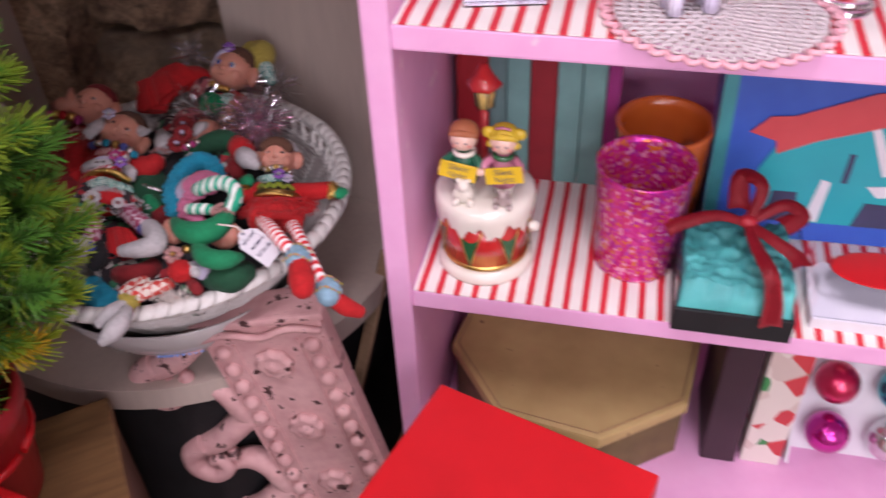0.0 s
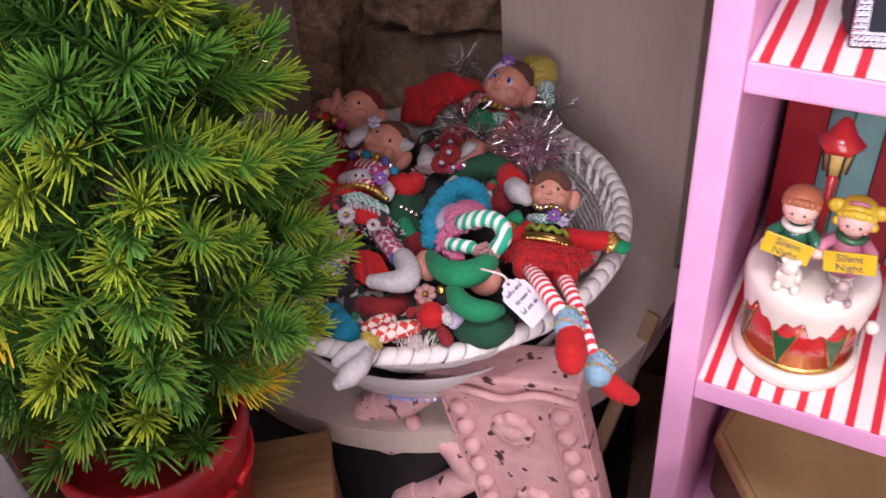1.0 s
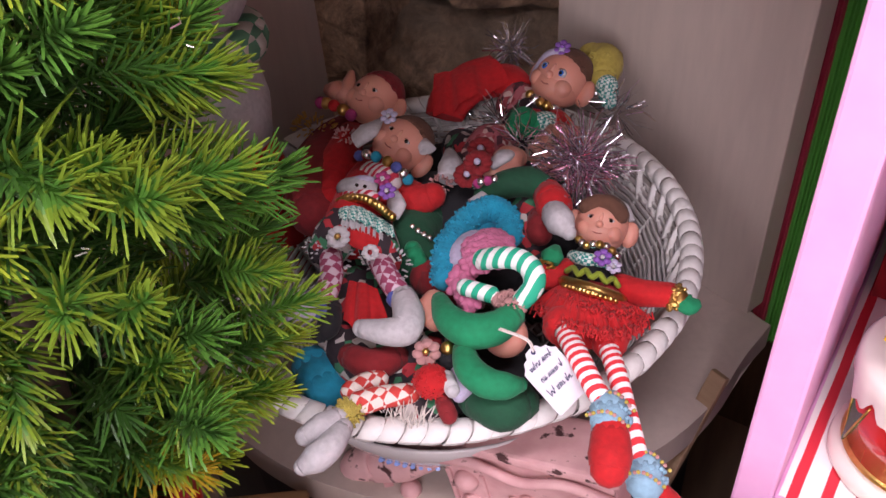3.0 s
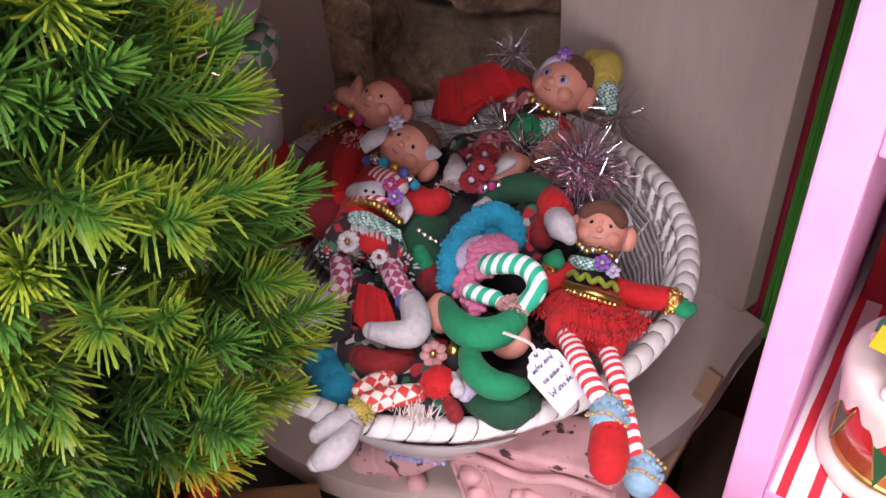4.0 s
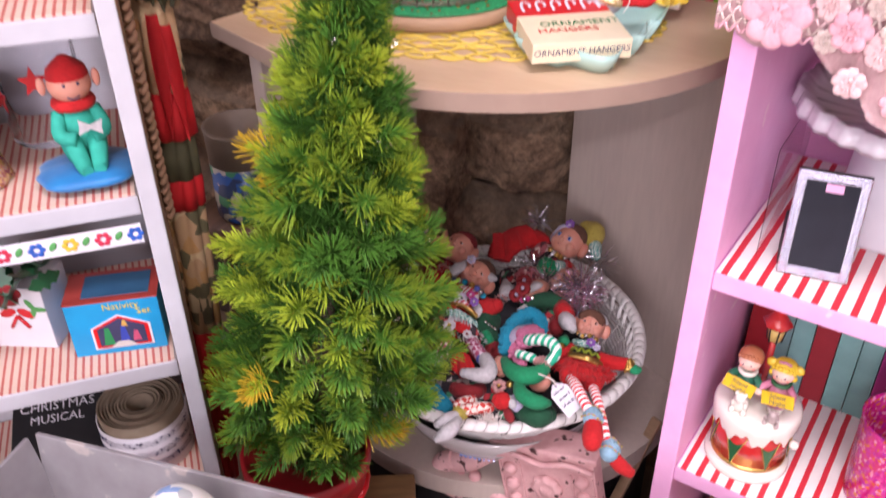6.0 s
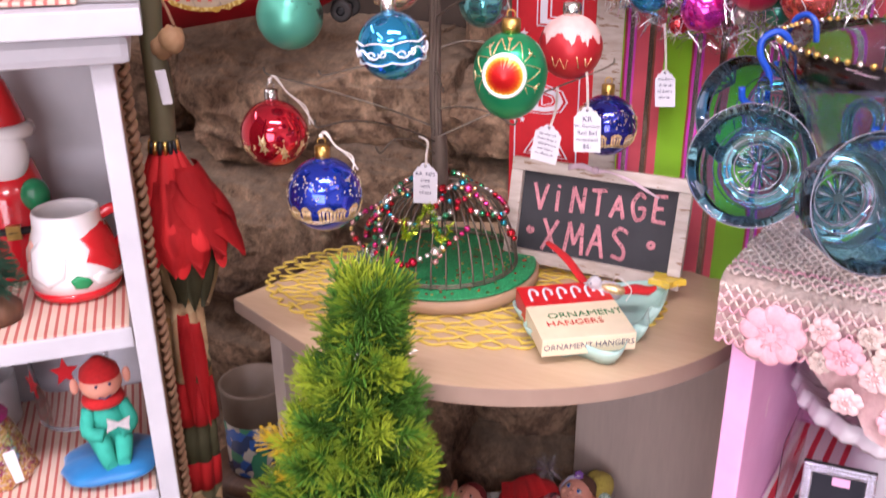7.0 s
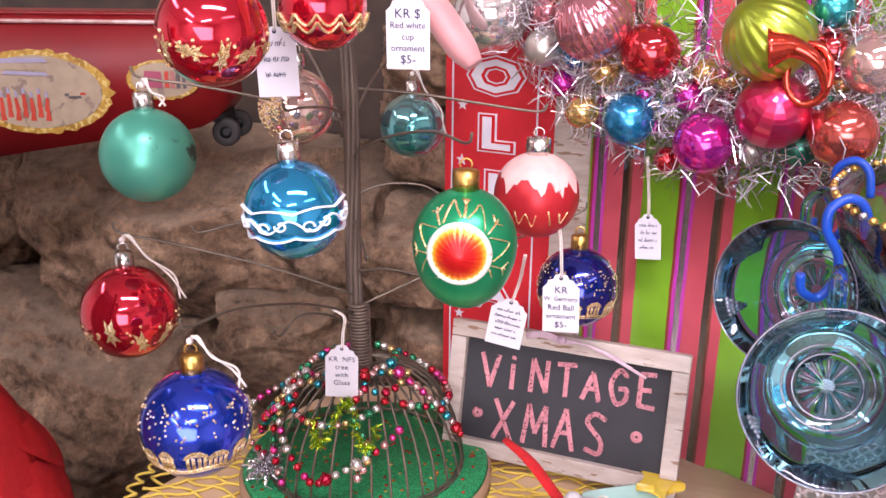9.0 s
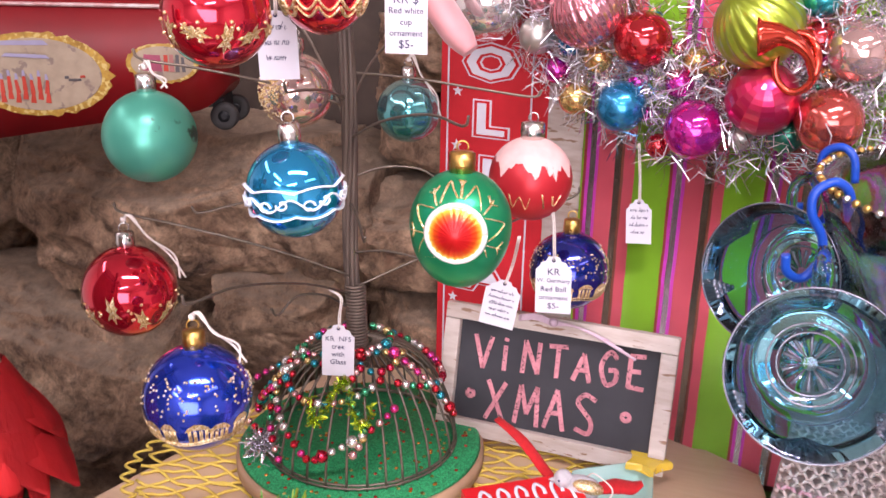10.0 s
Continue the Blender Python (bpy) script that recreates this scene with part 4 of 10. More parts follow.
            self.ball("white", at(0.0082 * sd, 0.0040, 0.0186), 0.0030 * s * k, (1.15, 0.45, 0.95 if wide else 0.55), rot)
            self.ball(eyes, at(0.0084 * sd, 0.0038, 0.0197 if wide else 0.0194), 0.0019 * s * k, (1, 0.5, 1 if wide else 0.75), rot)
            self.ball("eye", at(0.0084 * sd, 0.0038, 0.0207 if wide else 0.0200), 0.0010 * s * k, (1, 0.5, 1 if wide else 0.8), rot)
            lid = 0.0072 if wide else 0.0056
            self.limb("brown", [at(0.0048 * sd, lid - 0.0014, 0.0198), at(0.0080 * sd, lid, 0.0196), at(0.0114 * sd, lid - 0.0012, 0.0178)], 0.00042 * s)
        self.ball("skin", at(0, -0.0085, 0.0180), 0.0050 * s, (1.3, 0.8, 0.7), rot)
        self.limb("lip", [at(-0.0034, -0.0084, 0.0222), at(0, -0.0092, 0.0228), at(0.0034, -0.0084, 0.0222)], 0.00045 * s)
        self.ball(hair, at(0, 0.0075, -0.0045), 0.0215 * s, (1.03, 0.95, 0.98), rot)
        for k in range(-3, 4):
            self.ball(hair, at(0.005 * k, 0.0185 - 0.0006 * k * k, 0.0085 - 0.0004 * k * k), 0.0042 * s)
        return at

    def done(self, label):
        return solid("elf_doll", self.bm, [DM[k] for k in self.mats], Matrix.Translation(self.o), label, "doll", "elf dolls in the basket")


# red-dressed doll with its striped legs over the rim
d = Doll((-0.085, 0.83, 0.94))
at = d.head((-0.0927, 0.8738, 0.9550), (0.10, -0.68, 0.72), (-0.03739, 0.8, 0.5), 0.76)
d.limb("brown", [at(-0.015, 0.011, 0.013), at(-0.006, 0.017, 0.013), at(0.006, 0.018, 0.012), at(0.015, 0.012, 0.012)], 0.0055)
d.limb("bodice", [(-0.0918, 0.8637, 0.9440), (-0.0885, 0.8485, 0.9470)], [0.01034, 0.01255])
d.limb("black", [(-0.0885, 0.8463, 0.9450), (-0.0844, 0.8316, 0.9460), (-0.0817, 0.8192, 0.9460)], [0.01501, 0.01644, 0.01716])
d.limb("greencheck", [(-0.0997, 0.8385, 0.9550), (-0.0882, 0.8307, 0.9630), (-0.0752, 0.8351, 0.9600)], 0.00438)
d.limb("lime", [(-0.0982, 0.8216, 0.9580), (-0.0935, 0.8198, 0.9640), (-0.0875, 0.8123, 0.9670), (-0.0844, 0.8154, 0.9690), (-0.0788, 0.8097, 0.9700), (-0.0757, 0.8141, 0.9700), (-0.0706, 0.8112, 0.9680), (-0.0686, 0.8185, 0.9650), (-0.0647, 0.8178, 0.9610)], 0.00177)
d.limb("gold", [(-0.0964, 0.8115, 0.9590), (-0.0836, 0.8006, 0.9700), (-0.0727, 0.7982, 0.9720), (-0.0622, 0.8031, 0.9660), (-0.0595, 0.8077, 0.9600)], 0.00348)
d.string([(-0.0937, 0.8033, 0.9640), (-0.0807, 0.7915, 0.9760), (-0.0701, 0.7892, 0.9780), (-0.0600, 0.7951, 0.9710)], 14, 0.00196, ("gold",))
d.limb("red", [(-0.0812, 0.8172, 0.9480), (-0.0740, 0.7968, 0.9530), (-0.0687, 0.7847, 0.9550)], [0.01761, 0.02438, 0.02235], 0.7)
for k in range(3):
    d.frill("red", [(-0.0954, 0.8054, 0.9620), (-0.0807, 0.7920, 0.9720), (-0.0655, 0.7912, 0.9730), (-0.0578, 0.8038, 0.9620)], [(-0.1083, 0.7925, 0.9520), (-0.0822, 0.7682, 0.9680), (-0.0602, 0.7650, 0.9720), (-0.0464, 0.7780, 0.9660), (-0.0432, 0.8070, 0.9520)], 0.0023, 8 + k, 5, 70, k * 1.7)
d.fringe("red", [(-0.1086, 0.7933, 0.9550), (-0.0828, 0.7696, 0.9710), (-0.0609, 0.7666, 0.9750), (-0.0473, 0.7802, 0.9680), (-0.0435, 0.8071, 0.9550)], (0.15, -0.75, -0.2), 0.0050, 420, 3, 0.0006)
d.fringe("red", [(-0.0955, 0.7959, 0.9630), (-0.0737, 0.7807, 0.9760), (-0.0578, 0.7815, 0.9760), (-0.0487, 0.7969, 0.9650)], (0.1, -0.8, 0.1), 0.0040, 220, 4, 0.0006)
d.limb("red", [(-0.0798, 0.7693, 0.9620), (-0.0840, 0.7737, 0.9620)], [0.00968, 0.01162])
d.limb("red", [(-0.0558, 0.7733, 0.9600), (-0.0584, 0.7815, 0.9600)], [0.01034, 0.01228])
d.limb("red", [(-0.0649, 0.8269, 0.9500), (-0.0526, 0.8259, 0.9520), (-0.0365, 0.8331, 0.9500)], [0.0098, 0.00875, 0.0077])
d.fluff("gold", (-0.0323, 0.8311, 0.9500), (0.0042, 0.007, 0.0063), 0.0028, 21, 70)
d.limb("gold", [(-0.0341, 0.8315, 0.9500), (-0.0309, 0.8307, 0.9500)], 0.00686)
d.limb("green", [(-0.0304, 0.8304, 0.9500), (-0.0234, 0.8291, 0.9500), (-0.0182, 0.8317, 0.9510)], [0.00628, 0.00767, 0.00279], 0.7)
d.limb("red", [(-0.1005, 0.8312, 0.9480), (-0.1062, 0.8210, 0.9500), (-0.1125, 0.8178, 0.9530)], [0.00921, 0.0085, 0.00709])
d.fluff("gold", (-0.1118, 0.8229, 0.9570), (0.00493, 0.00422, 0.00422), 0.00211, 22, 40)
d.limb("green", [(-0.1095, 0.8225, 0.9600), (-0.1097, 0.8278, 0.9620), (-0.1102, 0.8362, 0.9620)], [0.00564, 0.0074, 0.00282], 0.7)
d.limb("candy", [(-0.0795, 0.7663, 0.9660), (-0.0652, 0.7467, 0.9720), (-0.0525, 0.7330, 0.9700), (-0.0461, 0.7288, 0.9660)], [0.00642, 0.00611, 0.0058, 0.0058])
d.limb("candy", [(-0.0582, 0.7737, 0.9600), (-0.0445, 0.7491, 0.9650), (-0.0316, 0.7309, 0.9550), (-0.0201, 0.7172, 0.9400)], [0.00589, 0.00558, 0.00527, 0.00496])
for c, foot, r in (((-0.0398, 0.7231, 0.9620), [(-0.0369, 0.7150, 0.9600), (-0.0333, 0.7041, 0.9570), (-0.0319, 0.6987, 0.9540)], [0.00971, 0.01122, 0.01001]), ((-0.0164, 0.7137, 0.9360), [(-0.0105, 0.7118, 0.9280), (-0.0023, 0.7119, 0.9200), (0.0074, 0.7130, 0.9140)], [0.00758, 0.00819, 0.00607])):
    d.limb("lightblue", [Vector(c) + Vector((-0.002, 0.004, 0.001)), Vector(c) + Vector((0.001, -0.004, -0.001))], 0.0098)
    d.fluff("lightblue", c, (0.0098, 0.007, 0.008), 0.0022, 31, 70, 0.0016)
    for sh in (-0.0065, 0.0065):
        d.string([Vector(c) + Vector((-0.0105, -sh * 0.9, 0.003)), Vector(c) + Vector((0, -sh, 0.0115)), Vector(c) + Vector((0.0108, -sh * 0.8, 0.004))], 11, 0.0011, ("yellow", "dustypink"))
    d.limb("red", foot, r)
d.string([(-0.0995, 0.8479, 0.9620), (-0.0919, 0.8378, 0.9680), (-0.0846, 0.8368, 0.9720), (-0.0780, 0.8386, 0.9700), (-0.0722, 0.8392, 0.9640)], 8, 0.00267)
d.flower("purple", (-0.0777, 0.8264, 0.9720), 0.00582)
d.flower("lilac", (-0.0703, 0.8255, 0.9680), 0.0048)
d.limb("white", [(-0.0957, 0.8963, 0.9620), (-0.0835, 0.8888, 0.9620), (-0.0764, 0.8812, 0.9580)], [0.00227, 0.00454, 0.00378], 0.4)
d.done("elf doll in red ruffled dress with striped legs")

# doll with snowman bodice and plum checked legs
d = Doll((-0.25, 0.84, 0.93))
at = d.head((-0.2534, 0.9004, 0.9620), (0.10, -0.62, 0.78), (0.36, 0.75, 0.35), 0.88)
d.limb("white", [(-0.2809, 0.8808, 0.9720), (-0.2733, 0.8880, 0.9780), (-0.2716, 0.9043, 0.9780)], [0.00829, 0.00995, 0.00249], 0.5)
d.limb("white", [(-0.2410, 0.9049, 0.9700), (-0.2283, 0.8937, 0.9680)], [0.00327, 0.00655], 0.5)
d.flower("lilac", (-0.2623, 0.9010, 0.9850), 0.00659)
d.limb("red", [(-0.2673, 0.8990, 0.9420), (-0.2605, 0.8653, 0.9440), (-0.2494, 0.8253, 0.9440)], [0.01803, 0.02294, 0.02458])
d.limb("bodice", [(-0.2628, 0.8654, 0.9620), (-0.2420, 0.8576, 0.9660), (-0.2371, 0.8583, 0.9580)], [0.00875, 0.01034, 0.00716], 0.7)
d.limb("white", [(-0.2678, 0.8423, 0.9620), (-0.2496, 0.8366, 0.9720), (-0.2394, 0.8393, 0.9700)], [0.00775, 0.00853, 0.00543], 0.7)
d.limb("lilac", [(-0.2631, 0.8412, 0.9680), (-0.2499, 0.8382, 0.9760), (-0.2416, 0.8409, 0.9740)], 0.00386, 0.6)
for q in ((-0.2450, 0.8243, 0.9820), (-0.2386, 0.8240, 0.9830)):
    d.ball("eye", q, 0.0013)
d.limb("bodice", [(-0.2598, 0.8317, 0.9650), (-0.2428, 0.8286, 0.9720), (-0.2324, 0.8288, 0.9700)], 0.00457, 0.7)
d.limb("white", [(-0.2327, 0.8476, 0.9620), (-0.2240, 0.8363, 0.9620), (-0.2214, 0.8272, 0.9580)], [0.00458, 0.00688, 0.00306], 0.5)
d.string([(-0.2627, 0.8253, 0.9620), (-0.2551, 0.8261, 0.9680), (-0.2374, 0.8200, 0.9760), (-0.2243, 0.8175, 0.9750), (-0.2185, 0.8204, 0.9660)], 16, 0.00271, ("gold",))
d.limb("gold", [(-0.2643, 0.8274, 0.9600), (-0.2396, 0.8232, 0.9730), (-0.2205, 0.8235, 0.9630)], 0.00319)
d.limb("navy", [(-0.2667, 0.8407, 0.9600), (-0.2485, 0.8305, 0.9700)], 0.00233)
for k, (yy, w) in enumerate(((0, 5), (1, 7))):
    d.frill("greencheck", [(-0.2634, 0.8199, 0.9600), (-0.2382, 0.8135, 0.9740), (-0.2161, 0.8166, 0.9620)], [(-0.2586, 0.8075, 0.9600), (-0.2300, 0.7968, 0.9760), (-0.2083, 0.8051, 0.9620)], 0.00186, 6 + k, 4, 50, k * 2.1)
d.frill("white", [(-0.2608, 0.8106, 0.9580), (-0.2326, 0.8008, 0.9740), (-0.2108, 0.8078, 0.9600)], [(-0.2598, 0.8046, 0.9580), (-0.2282, 0.7917, 0.9740), (-0.2066, 0.7999, 0.9600)], 0.00162, 12, 3, 60, 1)
d.limb("red", [(-0.2442, 0.8031, 0.9620), (-0.2266, 0.7952, 0.9670), (-0.2170, 0.7969, 0.9620)], [0.00731, 0.01023, 0.00731], 0.7)
d.limb("print", [(-0.2546, 0.8188, 0.9500), (-0.2504, 0.7984, 0.9550), (-0.2510, 0.7885, 0.9520)], [0.01514, 0.01514, 0.01287])
d.limb("print", [(-0.2306, 0.8155, 0.9500), (-0.2183, 0.8003, 0.9540), (-0.2115, 0.7936, 0.9520)], [0.01405, 0.01331, 0.01183])
d.flower("white", (-0.2345, 0.7809, 0.9750), 0.00782, petals=9, eye="gold")
d.flower("white", (-0.2104, 0.7786, 0.9720), 0.00558, petals=9, eye="darkred")
for c in ((-0.2492, 0.7869, 0.9520), (-0.2098, 0.7920, 0.9520)):
    d.fluff("white", c, (0.016, 0.010, 0.012), 0.003, 41, 50, 0.0008)
d.limb("plumcheck", [(-0.2446, 0.7827, 0.9540), (-0.2332, 0.7644, 0.9550), (-0.2286, 0.7479, 0.9520)], [0.00753, 0.00753, 0.00717])
d.limb("plumcheck", [(-0.2111, 0.7890, 0.9550), (-0.1982, 0.7762, 0.9570), (-0.1852, 0.7664, 0.9560)], [0.00774, 0.0076, 0.00738])
d.limb("navy", [(-0.1854, 0.7610, 0.9570), (-0.1814, 0.7668, 0.9570)], 0.00547)
d.limb("white", [(-0.1797, 0.7622, 0.9580), (-0.1700, 0.7498, 0.9600), (-0.1664, 0.7386, 0.9600), (-0.1753, 0.7330, 0.9600), (-0.1915, 0.7313, 0.9580)], [0.00828, 0.00961, 0.00961, 0.00828, 0.00563])
d.limb("lilac", [(-0.2325, 0.7441, 0.9540), (-0.2332, 0.7376, 0.9540), (-0.2357, 0.7284, 0.9530)], [0.00765, 0.00835, 0.00695])
d.limb("navy", [(-0.2323, 0.7431, 0.9560), (-0.2254, 0.7387, 0.9520)], 0.00521)
d.limb("black", [(-0.2235, 0.7463, 0.9480), (-0.2186, 0.7350, 0.9460), (-0.2213, 0.7284, 0.9440)], [0.00695, 0.00764, 0.00556])
d.frill("red", [(-0.2272, 0.7742, 0.9460), (-0.2139, 0.7723, 0.9500), (-0.2053, 0.7725, 0.9480)], [(-0.2151, 0.7456, 0.9420), (-0.1951, 0.7381, 0.9460), (-0.1849, 0.7508, 0.9440)], 0.00141, 2, 5, 40, 2)
d.limb("red", [(-0.2721, 0.8718, 0.9450), (-0.2881, 0.8688, 0.9480), (-0.3010, 0.8761, 0.9500)], [0.01176, 0.01176, 0.01008])
d.limb("red", [(-0.2410, 0.8700, 0.9460), (-0.2207, 0.8605, 0.9500), (-0.2109, 0.8636, 0.9540)], [0.01194, 0.01194, 0.00955])
d.fluff("dustypink", (-0.2091, 0.8739, 0.9570), (0.00633, 0.00633, 0.00553), 0.00316, 42, 70, 0.00071)
d.limb("white", [(-0.2042, 0.8778, 0.9600), (-0.2081, 0.8890, 0.9630), (-0.2168, 0.9048, 0.9640)], [0.00883, 0.00963, 0.00321], 0.8)
d.fluff("dustypink", (-0.2968, 0.8921, 0.9650), (0.00681, 0.00681, 0.00511), 0.0034, 43, 60, 0.00077)
d.string([(-0.2719, 0.8707, 0.9680), (-0.2613, 0.8694, 0.9720), (-0.2441, 0.8634, 0.9750), (-0.2332, 0.8607, 0.9720), (-0.2275, 0.8603, 0.9660)], 7, 0.00412, ("navy", "silver", "blue", "gold"))
d.flower("magenta", (-0.2340, 0.8390, 0.9800), 0.0058, eye="white")
d.flower("purple", (-0.2245, 0.8280, 0.9800), 0.0062, eye="white")
d.done("elf doll in red with snowman bodice and checked legs")

# doll leaning back at the edge in red velvet
d = Doll((-0.32, 0.90, 0.92))
at = d.head((-0.2975, 0.9401, 0.9680), (-0.10, -0.62, 0.78), (0.15, 0.9, 0.2), 0.89, "darkred")
d.limb("skin", [(-0.3207, 0.9319, 0.9720), (-0.3293, 0.9359, 0.9720), (-0.3374, 0.9384, 0.9700)], [0.00725, 0.00861, 0.00544])
d.limb("skin", [(-0.3171, 0.9315, 0.9740), (-0.3205, 0.9419, 0.9780), (-0.3243, 0.9525, 0.9800)], [0.00632, 0.00542, 0.00271])
d.limb("darkred", [(-0.3165, 0.9413, 0.9400), (-0.3198, 0.9032, 0.9420), (-0.3070, 0.8585, 0.9440), (-0.2889, 0.8291, 0.9420)], [0.01388, 0.01909, 0.02256, 0.01736])
d.limb("red", [(-0.3077, 0.9148, 0.9480), (-0.2953, 0.8737, 0.9520), (-0.2812, 0.8413, 0.9480)], [0.01187, 0.01441, 0.01187])
d.fluff("gold", (-0.3319, 0.9024, 0.9580), (0.01598, 0.01065, 0.0071), 0.00533, 8, 90, 0.0008)
d.string([(-0.3323, 0.9172, 0.9720), (-0.3260, 0.9178, 0.9720), (-0.3139, 0.9154, 0.9720), (-0.3049, 0.9152, 0.9680)], 5, 0.00486, ("magenta", "gold", "red", "gold"))
d.done("elf doll in red velvet leaning on the rim")

# wide-eyed doll at the back
d = Doll((-0.18, 0.99, 0.94))
at = d.head((-0.1725, 1.0168, 0.9680), (-0.22, -0.72, 0.66), (0.30, 0.8, 0.4), 0.95, "brown", "iris")
d.limb("lilac", [at(0.006, 0.020, 0.010), at(0.016, 0.013, 0.009), at(0.021, 0.000, 0.006), at(0.022, -0.008, 0.004)], 0.0042)
d.flower("purple", (-0.1751, 1.0246, 0.9920), 0.00677, eye="purple")
d.limb("yellow", [(-0.1594, 1.0514, 0.9720), (-0.1474, 1.0461, 0.9720), (-0.1421, 1.0276, 0.9680)], [0.01204, 0.01574, 0.01111])
d.fluff("yellow", (-0.1480, 1.0421, 0.9740), (0.01109, 0.01109, 0.00924), 0.0037, 51, 80, 0.00129)
d.limb("greencheck", [(-0.1371, 1.0204, 0.9680), (-0.1328, 1.0140, 0.9600)], [0.009, 0.0072])
d.limb("print", [(-0.1830, 1.0082, 0.9450), (-0.1841, 0.9887, 0.9460), (-0.1837, 0.9638, 0.9460)], [0.01615, 0.01974, 0.01974])
d.limb("tapestry", [(-0.2082, 0.9951, 0.9500), (-0.2014, 1.0024, 0.9550), (-0.1929, 0.9929, 0.9520)], [0.01092, 0.01274, 0.01092])
d.limb("red", [(-0.1653, 0.9816, 0.9520), (-0.1569, 0.9708, 0.9550)], [0.01134, 0.01134])
d.limb("greencheck", [(-0.1728, 0.9650, 0.9570), (-0.1661, 0.9675, 0.9580)], 0.01078)
d.limb("green", [(-0.1744, 0.9611, 0.9570), (-0.1821, 0.9600, 0.9600), (-0.1866, 0.9486, 0.9600)], [0.01027, 0.0137, 0.00685])
d.string([(-0.1961, 1.0010, 0.9620), (-0.1853, 0.9891, 0.9660), (-0.1750, 0.9825, 0.9660), (-0.1669, 0.9854, 0.9620)], 6, 0.0039, ("gold", "gold", "silver"))
d.done("blue-eyed elf doll with yellow hood at the back")

# upturned doll with blue hat and striped arms
d = Doll((-0.14, 0.80, 0.94))
path = smooth_path([(-0.1651, 0.7883, 0.9580), (-0.1724, 0.8058, 0.9620), (-0.1724, 0.8298, 0.9650), (-0.1643, 0.8503, 0.9650), (-0.1516, 0.8516, 0.9630), (-0.1420, 0.8378, 0.9600)], 6)
for i in range(len(path)):
    d.ball("blue", path[i], 0.0085)
d.ball("blue", (-0.1662, 0.8353, 0.9520), 0.01924, (0.9, 1.1, 0.5))
for i, q in enumerate(path):
    d.fluff("blue", q, (0.0075, 0.0075, 0.007), 0.003, 60 + i, 26, 0.0013)
d.ball("lilac", (-0.1579, 0.8095, 0.9660), 0.01404, (0.8, 1.3, 0.5))
rr = random.Random(5)
for i in range(150):
    a, t = rr.uniform(0, 6.28), rr.random() ** 0.5
    q = Vector((-0.1433, 0.8053, 0.9720)) + Vector((0.01374 * t * math.cos(a), 0.01786 * t * math.sin(a), 0.00824 * (1 - t * t)))
    d.ball("pink", q, 0.0036, (1.5, 0.8, 0.8), (0, 0, rr.uniform(0, 180)))
for i in range(60):
    t = i / 59
    q = Vector((-0.1496, 0.7938, 0.9680)).lerp(Vector((-0.1367, 0.7702, 0.9620)), t) + Vector((rr.uniform(-0.00404, 0.00404) - 0.00808 * math.sin(t * 3.1), rr.uniform(-0.00269, 0.00269), rr.uniform(-0.00269, 0.00269)))
    d.ball("pink", q, 0.0042, (1.4, 0.8, 0.8), (0, 0, rr.uniform(0, 180)))
d.limb("mint", [(-0.1394, 0.7902, 0.9800), (-0.1282, 0.7896, 0.9860), (-0.1161, 0.7899, 0.9880), (-0.1066, 0.7858, 0.9860), (-0.1037, 0.7803, 0.9800), (-0.1077, 0.7730, 0.9740)], [0.0065, 0.0065, 0.00663, 0.00663, 0.00637, 0.00598])
d.limb("mint", [(-0.1433, 0.7723, 0.9720), (-0.1350, 0.7715, 0.9730), (-0.1266, 0.7725, 0.9720)], 0.00524)
d.fluff("dustypink", (-0.1141, 0.7701, 0.9720), (0.00774, 0.00581, 0.00516), 0.00258, 9, 130, 0.0009)
d.limb("dustypink", [(-0.1213, 0.7707, 0.9710), (-0.1083, 0.7702, 0.9710)], 0.00485)
d.limb("green", [(-0.1574, 0.7659, 0.9620), (-0.1445, 0.7510, 0.9660), (-0.1286, 0.7450, 0.9680), (-0.1162, 0.7520, 0.9680), (-0.1109, 0.7655, 0.9680)], [0.00517, 0.00872, 0.01033, 0.01001, 0.00775])
d.limb("green", [(-0.1288, 0.7374, 0.9580), (-0.1200, 0.7258, 0.9600), (-0.1069, 0.7191, 0.9620), (-0.0969, 0.7217, 0.9610), (-0.0910, 0.7277, 0.9580)], [0.00682, 0.00837, 0.00868, 0.00775, 0.00434])
d.ball("skin", (-0.1143, 0.7633, 0.9520), 0.01317)
d.limb("skin", [(-0.1669, 0.7750, 0.9500), (-0.1659, 0.7651, 0.9500), (-0.1579, 0.7582, 0.9500)], [0.00683, 0.00751, 0.00546])
d.ball("gold", (-0.1394, 0.7381, 0.9560), 0.00419)
d.limb("darkgreen", [(-0.1166, 0.7266, 0.9350), (-0.1002, 0.7245, 0.9380), (-0.0919, 0.7331, 0.9360)], [0.01157, 0.01414, 0.01028])
d.done("upturned elf doll with blue and pink yarn hair")

# doll lying at the front with red checked legs
d = Doll((-0.16, 0.72, 0.92))
d.limb("redcheck", [(-0.1524, 0.7129, 0.9380), (-0.1641, 0.7018, 0.9420), (-0.1725, 0.6914, 0.9440)], [0.00631, 0.00676, 0.00708])
d.limb("redcheck", [(-0.1746, 0.7161, 0.9360), (-0.1799, 0.7094, 0.9380), (-0.1832, 0.6999, 0.9400)], [0.00627, 0.00646, 0.00627])
d.fluff("yellow", (-0.1745, 0.6837, 0.9440), (0.00699, 0.00635, 0.00572), 0.00318, 2, 170, 0.00076)
d.ball("yellow", (-0.1745, 0.6837, 0.9440), 0.0073)
